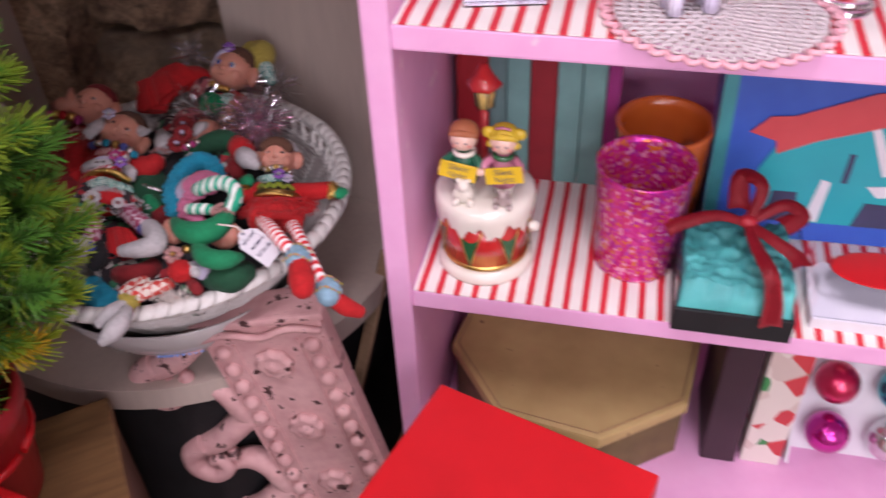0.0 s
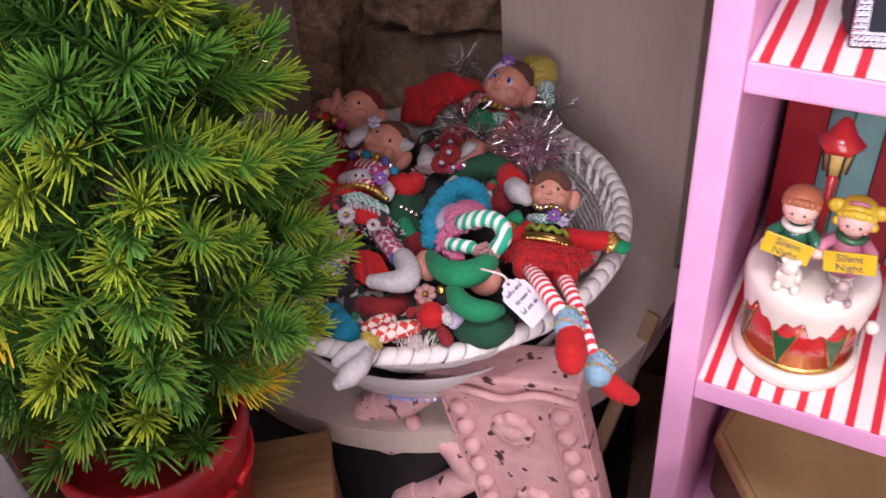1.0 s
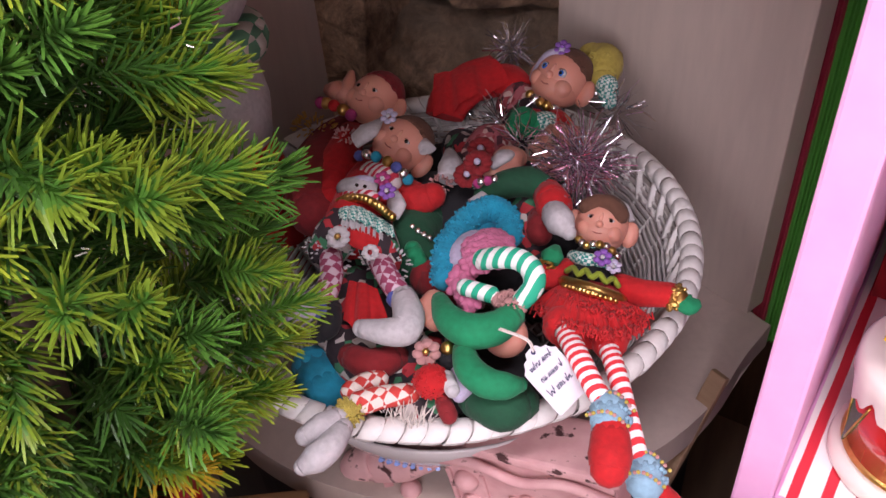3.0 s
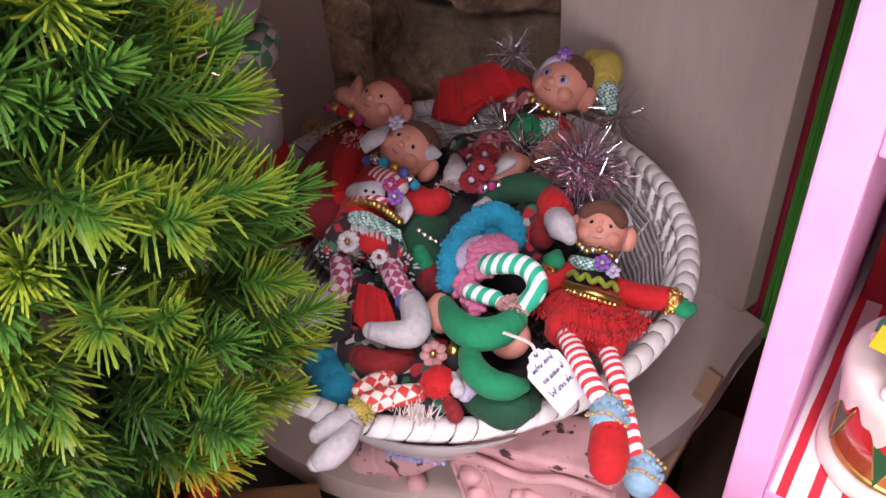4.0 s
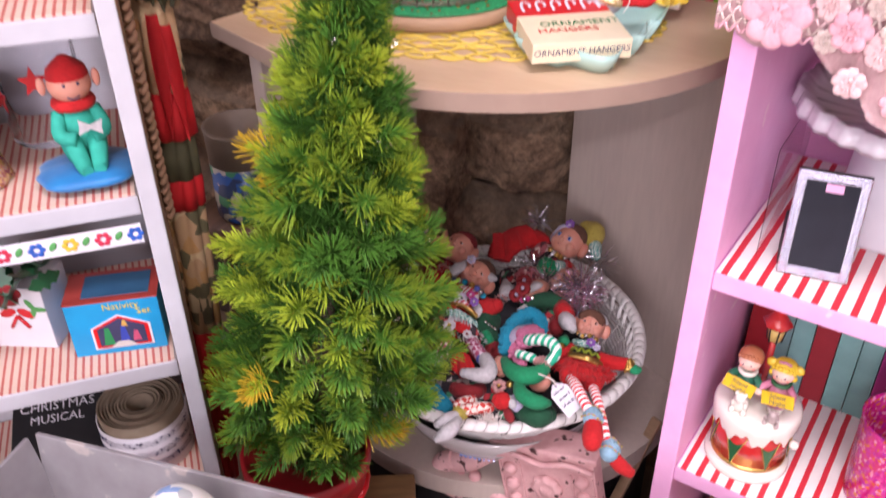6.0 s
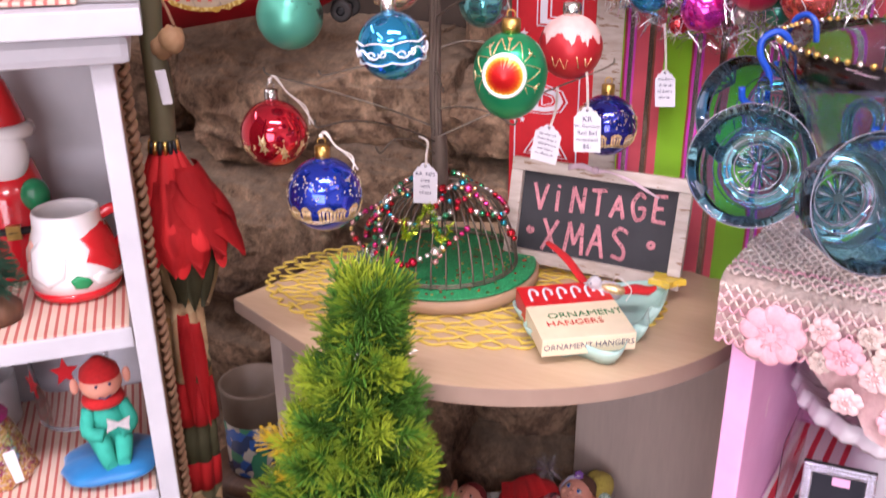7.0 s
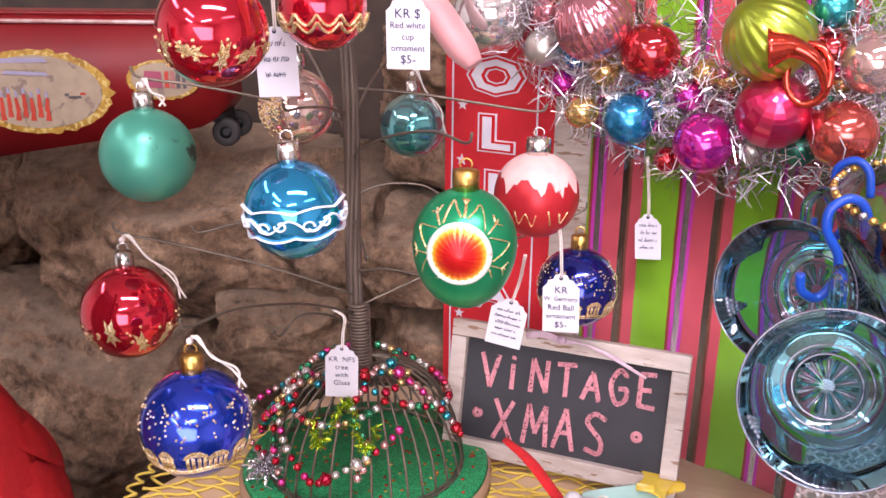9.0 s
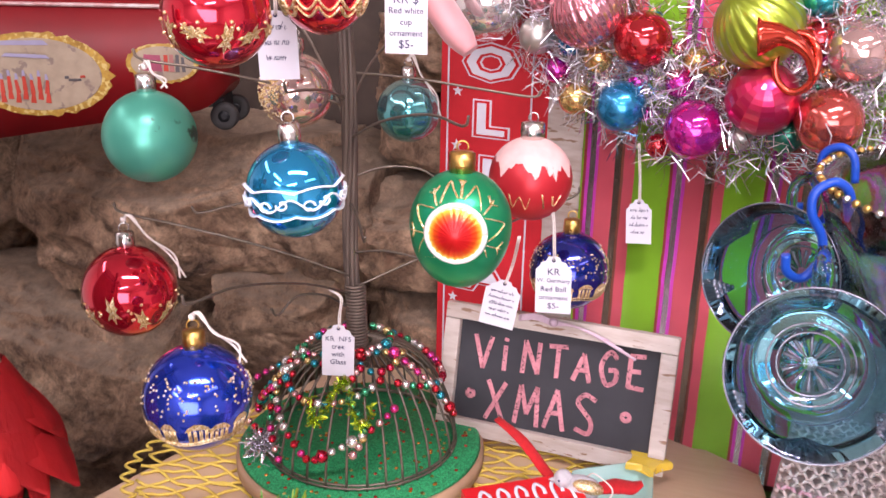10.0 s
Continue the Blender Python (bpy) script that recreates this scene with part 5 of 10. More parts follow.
d.limb("white", [(-0.1767, 0.6770, 0.9460), (-0.1817, 0.6684, 0.9470), (-0.1877, 0.6602, 0.9450)], [0.00628, 0.00753, 0.00565])
d.limb("white", [(-0.1720, 0.6725, 0.9450), (-0.1716, 0.6592, 0.9460), (-0.1757, 0.6505, 0.9440), (-0.1813, 0.6458, 0.9400)], [0.0062, 0.00775, 0.00806, 0.00496])
d.limb("print", [(-0.1567, 0.7158, 0.9280), (-0.1438, 0.7150, 0.9250), (-0.1344, 0.7256, 0.9250)], [0.0106, 0.01193, 0.0106])
d.ball("red", (-0.1399, 0.7170, 0.9500), 0.01048, (1.0, 1.0, 0.85))
d.fluff("red", (-0.1399, 0.7170, 0.9500), (0.00984, 0.00984, 0.00825), 0.00127, 71, 120, 0.00089)
d.limb("white", [(-0.1325, 0.7219, 0.9500), (-0.1261, 0.7159, 0.9500)], [0.00505, 0.00442])
d.limb("lilac", [(-0.1301, 0.7300, 0.9480), (-0.1223, 0.7236, 0.9480), (-0.1229, 0.7173, 0.9460)], [0.00382, 0.00573, 0.00445])
d.flower("dustypink", (-0.1491, 0.7309, 0.9560), 0.00836, petals=7, eye="gold")
d.limb("black", [(-0.1438, 0.7371, 0.9480), (-0.1345, 0.7364, 0.9480)], 0.00651)
d.limb("darkred", [(-0.1310, 0.7131, 0.9400), (-0.1251, 0.7076, 0.9380)], 0.00509)
d.fringe("string", [(-0.1606, 0.6998, 0.9320), (-0.1452, 0.6974, 0.9300), (-0.1353, 0.7062, 0.9320)], (0, 0.3, 0.5), 0.01421, 60, 12, 0.00032)
d.done("elf doll lying down in checked stockings and white boots")

# partly hidden dolls in the middle
d = Doll((-0.19, 0.92, 0.92))
d.limb("tapestry", [(-0.2027, 0.9116, 0.9500), (-0.1981, 0.9325, 0.9550), (-0.1923, 0.9456, 0.9530)], [0.01347, 0.01599, 0.01178])
d.limb("print", [(-0.2234, 0.9361, 0.9440), (-0.1955, 0.9054, 0.9460), (-0.1749, 0.9088, 0.9440)], [0.01503, 0.01838, 0.01671])
for q in ((-0.1844, 0.8830, 0.9760), (-0.1899, 0.9011, 0.9740), (-0.1898, 0.8773, 0.9680)):
    d.flower("darkred", q, 0.010, petals=10, eye="lilac")
d.limb("skin", [(-0.1796, 0.8999, 0.9580), (-0.1733, 0.9108, 0.9620), (-0.1698, 0.9181, 0.9600)], [0.00967, 0.01129, 0.00726])
d.limb("white", [(-0.1804, 0.8964, 0.9660), (-0.1732, 0.9017, 0.9720), (-0.1725, 0.9123, 0.9680)], [0.00556, 0.00715, 0.00397], 0.6)
d.string([(-0.1824, 0.8735, 0.9640), (-0.1780, 0.8736, 0.9680), (-0.1705, 0.8792, 0.9680)], 5, 0.00354, ("silver", "magenta"))
d.limb("darkgreen", [(-0.1775, 0.8771, 0.9560), (-0.1643, 0.8840, 0.9620), (-0.1501, 0.8899, 0.9640), (-0.1372, 0.8904, 0.9600)], [0.00776, 0.01009, 0.01086, 0.00931])
d.limb("white", [(-0.1780, 0.8595, 0.9580), (-0.1727, 0.8694, 0.9600)], 0.00612, 0.6)
d.limb("red", [(-0.1346, 0.8867, 0.9600), (-0.1257, 0.8744, 0.9620)], [0.01065, 0.01217])
d.fluff("tapestry", (-0.1250, 0.8745, 0.9640), (0.01051, 0.00901, 0.00826), 0.0015, 81, 70, 0.00105)
d.limb("white", [(-0.1206, 0.8623, 0.9650), (-0.1137, 0.8538, 0.9670), (-0.1065, 0.8485, 0.9650)], [0.00945, 0.00981, 0.00509])
d.limb("darkred", [(-0.1342, 0.8722, 0.9500), (-0.1305, 0.8605, 0.9480)], 0.00909)
d.limb("skin", [(-0.1570, 0.9438, 0.9450), (-0.1475, 0.9513, 0.9500), (-0.1446, 0.9656, 0.9480)], [0.017, 0.02209, 0.0136])
d.limb("print", [(-0.1665, 0.9206, 0.9380), (-0.1456, 0.8894, 0.9360), (-0.1413, 0.8676, 0.9340)], [0.016, 0.0192, 0.016])
d.limb("print", [(-0.2170, 0.7419, 0.9220), (-0.1951, 0.7329, 0.9250), (-0.1742, 0.7445, 0.9220)], [0.0155, 0.01691, 0.0155])
d.limb("darkred", [(-0.1997, 0.7264, 0.9350), (-0.1828, 0.7243, 0.9370), (-0.1745, 0.7368, 0.9350)], [0.00815, 0.01019, 0.00815])
d.limb("darkred", [(-0.1721, 0.8059, 0.9300), (-0.1896, 0.8082, 0.9320)], [0.01185, 0.01185])
d.limb("darkgreen", [(-0.2053, 0.8222, 0.9300), (-0.2172, 0.8377, 0.9340), (-0.2169, 0.8627, 0.9300)], [0.01726, 0.01883, 0.01569])
d.limb("green", [(-0.1966, 0.8114, 0.9420), (-0.2028, 0.8161, 0.9460)], 0.00595)
d.limb("blue", [(-0.2260, 0.7217, 0.9180), (-0.2112, 0.7104, 0.9160)], [0.01414, 0.01414])
d.string([(-0.2236, 0.8400, 0.9480), (-0.2078, 0.8308, 0.9500), (-0.1974, 0.8305, 0.9460)], 6, 0.00244, ("silver",))
# broad dark filler rolls added under the dolls, darkening the gaps between them
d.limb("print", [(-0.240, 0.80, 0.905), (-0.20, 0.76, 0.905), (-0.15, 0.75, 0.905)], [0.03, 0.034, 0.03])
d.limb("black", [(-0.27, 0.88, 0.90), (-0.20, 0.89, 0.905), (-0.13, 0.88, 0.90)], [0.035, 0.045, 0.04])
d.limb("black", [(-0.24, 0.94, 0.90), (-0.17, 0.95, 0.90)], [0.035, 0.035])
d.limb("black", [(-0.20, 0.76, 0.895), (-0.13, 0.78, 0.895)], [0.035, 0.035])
d.done("half-hidden elf dolls over dark printed and black filler rolls")

# felt santa hat, tinsel tufts, tag
d = Doll((-0.22, 0.98, 0.95))
d.limb("red", [(-0.2536, 0.9693, 0.9450), (-0.2527, 0.9857, 0.9540), (-0.2402, 1.0019, 0.9640), (-0.2272, 1.0181, 0.9680)], [0.01661, 0.0203, 0.01937, 0.01476], 0.35)
d.limb("red", [(-0.2449, 1.0058, 0.9520), (-0.2243, 1.0165, 0.9580), (-0.2068, 1.0098, 0.9600), (-0.1987, 1.0016, 0.9560)], [0.01668, 0.01853, 0.01297, 0.00556], 0.6)
d.frill("red", [(-0.2765, 1.0003, 0.9620), (-0.2522, 1.0019, 0.9720), (-0.2293, 1.0176, 0.9760)], [(-0.2580, 0.9584, 0.9480), (-0.2332, 0.9701, 0.9620), (-0.2112, 1.0031, 0.9680)], 0.00275, 2, 6, 40, 1)
hat = solid("santa_hat", d.bm, DM["red"], Matrix.Translation(d.o), "soft red felt hat among the dolls", "hat")


def tinsel_tuft(n, r, ln, seed, flat=1.0, w=0.00045):
    rr = np.random.RandomState(seed)
    V, Fc, ix = [], [], []
    for i in range(n):
        d = rr.normal(size=3) * (1, 1, flat)
        d /= np.linalg.norm(d)
        p = d * r * rr.uniform(0.1, 0.5)
        s = np.cross(d, rr.normal(size=3))
        s = s / np.linalg.norm(s) * w
        q = p + d * ln * rr.uniform(0.5, 1.0)
        bend = rr.normal(size=3) * ln * 0.15
        k = len(V)
        V += [p - s, p + s, (p + q) / 2 + bend + s, (p + q) / 2 + bend - s, q + bend * 0.4 + s * 0.6, q + bend * 0.4 - s * 0.6]
        Fc += [(k, k + 1, k + 2, k + 3), (k + 3, k + 2, k + 4, k + 5)]
        ix += [i % 3, i % 3]
    return V, Fc, ix


M["foil_silver"] = mat("silver_foil", (0.90, 0.90, 0.94), (0.78, 0.78, 0.84), 0.16, 0.95, scale=200, bump=0.1)
M["foil_pink"] = mat("pink_foil", (0.88, 0.48, 0.62), (0.75, 0.36, 0.5), 0.16, 0.9, scale=200, bump=0.1)
M["foil_dark"] = mat("smoke_foil", (0.55, 0.50, 0.54), (0.4, 0.36, 0.4), 0.22, 0.9, scale=200, bump=0.1)
for c, n, ln, seed, fl, pk in (((-0.1240, 0.9230, 0.9660), 520, 0.036, 1, 0.7, True), ((-0.2260, 1.0428, 0.9720), 170, 0.020, 2, 1, False), ((-0.1989, 0.9563, 0.9600), 90, 0.024, 3, 0.7, False), ((-0.1260, 1.0128, 0.9520), 90, 0.026, 4, 0.9, False),
                               ((-0.1717, 0.9338, 0.9620), 80, 0.022, 6, 0.7, False)):
    v, f, ix = tinsel_tuft(n, 0.02, ln, seed, fl)
    ob = raw_mesh("tinsel_tuft", v, f, [M["foil_silver"], M["foil_pink"] if pk else M["foil_silver"], M["foil_dark"]], ix)
    ob.matrix_world = Matrix.Translation(c)
    tagged(ob, "tuft of pink and silver foil tinsel" if pk else "tuft of silver foil tinsel on the dolls", "tinsel", "tinsel tufts")


def price_tag(m, w, h, hang, rows, seed, text=(), label="white scalloped price tag on thread"):
    """A scalloped card in the local xz plane facing -y, hung from its thread; the origin is the hole."""
    t = thing("price_tag", m, label, "price tag", "price tags")
    o = []
    for x, y in ((-w / 2, -h), (w / 2, -h), (w / 2, -0.16 * h), (0.40 * w, -0.10 * h), (0.34 * w, -0.02 * h), (0.22 * w, 0.0), (0.16 * w, 0.08 * h), (0, 0.10 * h), (-0.16 * w, 0.08 * h), (-0.22 * w, 0.0), (-0.34 * w, -0.02 * h), (-0.40 * w, -0.10 * h), (-w / 2, -0.16 * h)):
        o.append((x, y))
    bm = B()
    add_prism(bm, o, -0.0003, 0.0003, pose(0, 0, 0, 90, 0, 0))
    part("card", bm, M["tag_card"], t)
    bm = B()
    add_lathe(bm, [(0, 0), (0.0014, 0), (0.0014, 0.0002), (0, 0.0002)], 10, pose(0, -0.0004, 0.02 * h, 90, 0, 0))
    part("hole", bm, M["ink"], t)
    if hang:
        bm = B()
        pts = [Vector((0, -0.0006, 0.02 * h))] + [Vector(q) for q in hang]
        add_tube(bm, pts, 0.0006, 5, soft=4)
        add_tube(bm, [p + Vector((0.0012, 0.0005, 0)) for p in pts], 0.0006, 5, soft=4)
        part("thread", bm, M["string"], t)
    if rows:
        bm = B()
        script_bars(bm, w * 0.74, rows, h * 0.72 / max(rows, 1), pose(0, -0.0006, -0.20 * h, 90, 0, 0), seed)
        part("handwriting", bm, M["ink"], t)
    for i, (s, sz) in enumerate(text):
        letters("lettering", s, sz, M["ink"], t, pose(0, -0.0006, -(0.20 + 0.165 * i) * h, 90, 0, 0), 0.0001)
    return t


price_tag(pose(-0.0870, 0.7375, 0.9746, -59.5, 7.3, 54.0) @ pose(0, 0, 0, 0, -20, 0), 0.0255, 0.0330, [(0.002, 0, 0.008), (-0.004, 0.004, 0.022)], 3, 5, label="white paper tag tied to a doll")

# ---- glass and the carved pink board below the basket ----
bowl = thing("milk_glass_bowl", pose(BX, BY, 0.7852), "shallow greyish milk glass bowl holding the basket", "bowl")
bm = B()
add_lathe(bm, [(0, 0), (0.072, 0), (0.105, 0.018), (0.128, 0.040), (0.1465, 0.082), (0.1445, 0.083), (0.1255, 0.042), (0.103, 0.021), (0.070, 0.004), (0, 0.004)], 56)
part("bowl_body", bm, mat("milk_glass", (0.50, 0.47, 0.46), (0.42, 0.39, 0.39), 0.15, scale=20, bump=0.05, coat=0.5), bowl)
for i in range(8):
    a = -1.50 + i * 0.045
    bm = B()
    add_tube(bm, [((0.1065 + 0.0225 * k / 3) * math.cos(a), (0.1065 + 0.0225 * k / 3) * math.sin(a), 0.0185 + 0.0215 * k / 3) for k in range(4)], 0.0017, 5)
    part("blue_rib", bm, mat("blue_rib", (0.25, 0.36, 0.72), rough=0.2), bowl, "pale blue ribs")

PBX = pose(0.006, 0.741, FLOOR, 0, -11, 0)
board = thing("carved_pink_board", PBX, "distressed pink carved wooden board with scrolled edge", "carved board")
PH = 0.472
bm = B()
add_box(bm, (-0.014, 0.014, PH / 2), (0.122, 0.024, PH), bevel=0.003)
part("panel", bm, M["shabby_pink"], board)
for x in (-0.071, -0.046, 0.018, 0.043):
    bm = B()
    add_box(bm, (x, 0.0015, (PH - 0.02) / 2), (0.0035, 0.0035, PH - 0.024), bevel=0.001)
    part("moulding", bm, M["shabby_pink"], board)
bm = B()
add_box(bm, (-0.014, 0.020, PH + 0.004), (0.132, 0.042, 0.009), bevel=0.003)
part("cap", bm, M["shabby_pink"], board)
bm = B()
add_tube(bm, [(-0.074, -0.001, PH - 0.010), (-0.045, -0.003, PH - 0.004), (-0.014, -0.004, PH - 0.011), (0.016, -0.003, PH - 0.004), (0.046, -0.001, PH - 0.012)], 0.0036, 8, soft=5)
part("cap_moulding", bm, M["shabby_pink"], board)
for i in range(17):
    for x in (-0.0585, 0.0305):
        bm = B()
        add_ball(bm, (x, 0.001, PH - 0.030 - 0.0245 * i), 0.0088, 16, 10, (1, 0.9, 1))
        part("bead", bm, M["shabby_pink"], board)
for i in range(4):
    z = PH - 0.050 - 0.096 * i
    bm = B()
    add_lathe(bm, [(0, 0.012), (0.006, 0.011), (0.009, 0.007), (0.011, 0.0085), (0.016, 0.0075), (0.0185, 0.003), (0.0175, -0.002), (0, -0.002)], 48, pose(-0.014, 0.002, z, 90, 0, 0), wave=lambda a, h: 1 + (0.10 * math.cos(8 * a) if h > 0.001 else 0))
    part("rosette", bm, M["shabby_pink"], board)
for i in range(3):
    z = PH - 0.012 - 0.125 * i
    for pts, rs in (([(-0.072, 0.012, z + 0.002), (-0.096, 0.010, z - 0.012), (-0.116, 0.008, z - 0.026), (-0.138, 0.006, z - 0.034)], [0.013, 0.015, 0.015, 0.014]),
                    ([(-0.136, 0.006, z - 0.030), (-0.156, 0.003, z - 0.040), (-0.158, 0.000, z - 0.062), (-0.140, -0.002, z - 0.074), (-0.124, -0.002, z - 0.064), (-0.128, -0.002, z - 0.050), (-0.138, -0.003, z - 0.052)], [0.014, 0.0135, 0.0125, 0.0115, 0.010, 0.008, 0.006]),
                    ([(-0.126, 0.008, z - 0.070), (-0.102, 0.010, z - 0.066), (-0.084, 0.010, z - 0.080), (-0.078, 0.012, z - 0.112), (-0.073, 0.014, z - 0.128)], [0.010, 0.013, 0.015, 0.015, 0.013])):
        bm = B()
        add_tube(bm, pts, rs, 14, soft=6)
        part("scroll", bm, M["shabby_pink"], board)
    bm = B()
    add_ball(bm, (-0.110, 0.000, z - 0.046), 0.008, 14, 9)
    part("scroll_knob", bm, M["shabby_pink"], board)

bm = B()
add_box(bm, (0, 0, 0), (0.014, 0.006, 0.464), bevel=0.001)
st = solid("wooden_stick", bm, M["stick_wood"], I4, "plain brown wooden slat leaning beside the bookcase", "wooden slat")
p0, p1 = Vector((-0.105, 0.715, FLOOR)), Vector((-0.003, 0.911, 0.808))
st.matrix_world = Matrix.Translation((p0 + p1) / 2) @ (p1 - p0).to_track_quat("Z", "Y").to_matrix().to_4x4()

# ---- yellow net doily ----
bm = B()
DX, DY, DR = -0.278, 0.872, 0.168
nn = 10


for fam in range(2):
    for i in range(-nn, nn + 1):
        c = i / nn * 1.35
        pts = []
        for j in range(-40, 41):
            t = j / 40 * 1.2
            x = t * 0.82 if fam == 0 else t * 0.82
            y = (c + t * 0.62) if fam == 0 else (c - t * 0.62)
            wob = 0.030 * math.sin(t * 21 + i * 3.14)
            if x * x + (y + wob) ** 2 < 1.0:
                pts.append((x * DR * 1.26, (y + wob) * DR * 0.74, 0.0011 + 0.0006 * ((i + j) % 2)))
        if len(pts) > 3:
            add_tube(bm, pts, 0.0014, 5)
doily = thing("net_doily", pose(DX, DY, TOP + 0.0004, 0, 0, 14), "yellow crocheted net doily on the counter", "doily")
part("net", bm, M["yellow_thread"], doily)
bm = B()
for i in range(46):
    a0 = i * 2 * math.pi / 46
    pts = []
    for k in range(7):
        a = a0 + k / 6 * 2 * math.pi / 46
        r = DR * (1.0 + 0.05 * math.sin(k / 6 * math.pi))
        pts.append((r * 1.26 * math.cos(a), r * 0.74 * math.sin(a), 0.0014))
    add_tube(bm, pts, 0.0014, 5)
part("scalloped_edge", bm, M["yellow_thread"], doily)

# ---- wire ornament tree on its green base ----
OX, OY = -0.309, 0.896
otree = thing("wire_ornament_tree", pose(OX, OY, TOP), "brown wire ornament tree on a green felt round base", "ornament tree")
bm = B()
add_lathe(bm, [(0, 0.003), (0.103, 0.003), (0.107, 0.006), (0.107, 0.015), (0.104, 0.018), (0, 0.018)], 64)
part("base", bm, mat("base_wood", (0.42, 0.27, 0.16), (0.33, 0.20, 0.12), 0.55, scale=30, bump=0.2), otree, "round pale wooden base")
bm = B()
add_lathe(bm, [(0, 0.0185), (0.102, 0.0185), (0.104, 0.0195), (0.102, 0.0215), (0, 0.0215)], 64)
part("felt_top", bm, flecked("green_sequin_felt", (0.012, 0.23, 0.075), [(0.03, 0.34, 0.12), (0.008, 0.15, 0.05)], 900, 0.55, 0, 0.6, 0.5), otree, "glittery green felt with sequins")
rnd = random.Random(21)
seq = [mat("sequin_red", (0.6, 0.05, 0.03), rough=0.2, metal=0.6), M["gold"], mat("sequin_orange", (0.7, 0.25, 0.04), rough=0.2, metal=0.6)]
bm = B()
add_lathe(bm, [(0, 0), (0.0017, 0), (0.0014, 0.0006), (0, 0.0006)], 7)
cups_ = [part("sequin", bm, seq[0], otree)]
for m in seq[1:]:
    me = cups_[0].data.copy()
    me.materials.clear()
    me.materials.append(m)
    ob = new("sequin", me)
    ob.parent = otree
    cups_.append(ob)
for k, ob in enumerate(cups_):
    ob.matrix_local = pose(0.05 + 0.01 * k, -0.06, 0.0216)
for i in range(170):
    a, r = rnd.uniform(0, 6.283), 0.101 * math.sqrt(rnd.uniform(0.05, 1))
    ob = new("sequin", cups_[i % 3].data)
    ob.parent = otree
    ob.matrix_local = pose(r * math.cos(a), r * math.sin(a), 0.0216)
for i in range(3):
    a = -1.6 + i * 2.094
    bm = B()
    add_tube(bm, [(0.09 * math.cos(a), 0.09 * math.sin(a), 0.003), (0.098 * math.cos(a), 0.098 * math.sin(a), -0.0), (0.094 * math.cos(a) + 0.006, 0.094 * math.sin(a), 0.004)], 0.0013, 5)
    part("wire_foot", bm, M["black"], otree)
for i in range(34):
    a = i * 2 * math.pi / 34 + 0.03 * math.sin(i * 7)
    bm = B()
    pts = []
    for k in range(9):
        e = k / 8 * math.pi / 2
        r = 0.010 + 0.072 * math.cos(e) ** 0.95
        pts.append((r * math.cos(a), r * math.sin(a), 0.0216 + 0.092 * math.sin(e) ** 1.1))
    add_tube(bm, pts, 0.0011, 5)
    part("dome_wire", bm, M["wire"], otree)
bm = B()
for z, r in ((0.024, 0.0825), (0.0262, 0.081)):
    add_tube(bm, [(r * math.cos(a), r * math.sin(a), z) for a in np.linspace(0, 2 * math.pi, 49)], 0.0011, 5)
part("dome_ring", bm, M["wire"], otree)
TRK = [(0.006, -0.016, 0.105), (0.003, -0.022, 0.20), (0.008, -0.032, 0.33), (0.004, -0.045, 0.46)]
for i in range(7):
    a = i * 0.898
    bm = B()
    add_tube(bm, [(x + 0.0042 * math.cos(a + z * 9), y + 0.0042 * math.sin(a + z * 9), z) for x, y, z in TRK], 0.0022, 6, soft=6)
    part("trunk_strand", bm, M["bark_wire"], otree)
bm = B()
for i in range(26):
    z = 0.10 + i * 0.0028
    add_tube(bm, [(0.006 + 0.0074 * math.cos(a), -0.017 - (z - 0.1) * 0.06 + 0.0074 * math.sin(a), z + 0.0004 * a) for a in np.linspace(0, 6.28, 13)], 0.0013, 5)
part("trunk_wrap", bm, M["bark_wire"], otree)


def branch(end, z0, lift, hook=True):
    """A thin wire from the trunk to a point above an ornament."""
    e = Vector(end) - Vector((OX, OY, TOP))
    s = Vector((0.005, -0.024 - 0.05 * max(0, z0 - 0.2), z0))
    d = e - s
    pts = [s, s + d * 0.35 + Vector((0, 0, lift)), s + d * 0.75 + Vector((0, 0, lift * 1.2)), e + Vector((0, 0, 0.006)), e + d.normalized() * 0.006 + Vector((0, 0, 0.012))]
    bm = B()
    add_tube(bm, pts, 0.0010, 5, soft=5)
    return part("branch", bm, M["wire"], otree)


ORN = {}


def cap_of(t, z, r, m, n=10):
    bm = B()
    add_lathe(bm, [(0, -0.004), (r, -0.004), (r * 1.05, 0.002), (r, 0.009), (0, 0.010)], 18, pose(0, 0, z), wave=lambda a, h: 1 + 0.05 * math.cos(n * a))
    add_tube(bm, [(0.0035 * math.cos(a), 0, z + 0.0125 + 0.0035 * math.sin(a)) for a in np.linspace(-0.6, 3.75, 12)], 0.0006, 5)
    part("cap", bm, m, t)


def on_ball(R, lon, lat, lift=1.0, egg=1.0):
    """A point on the ball; lon 0 faces -y, in degrees."""
    a, b = radians(lon), radians(lat)
    return Vector((R * lift * math.cos(b) * math.sin(a), -R * lift * math.cos(b) * math.cos(a), R * egg * lift * math.sin(b)))


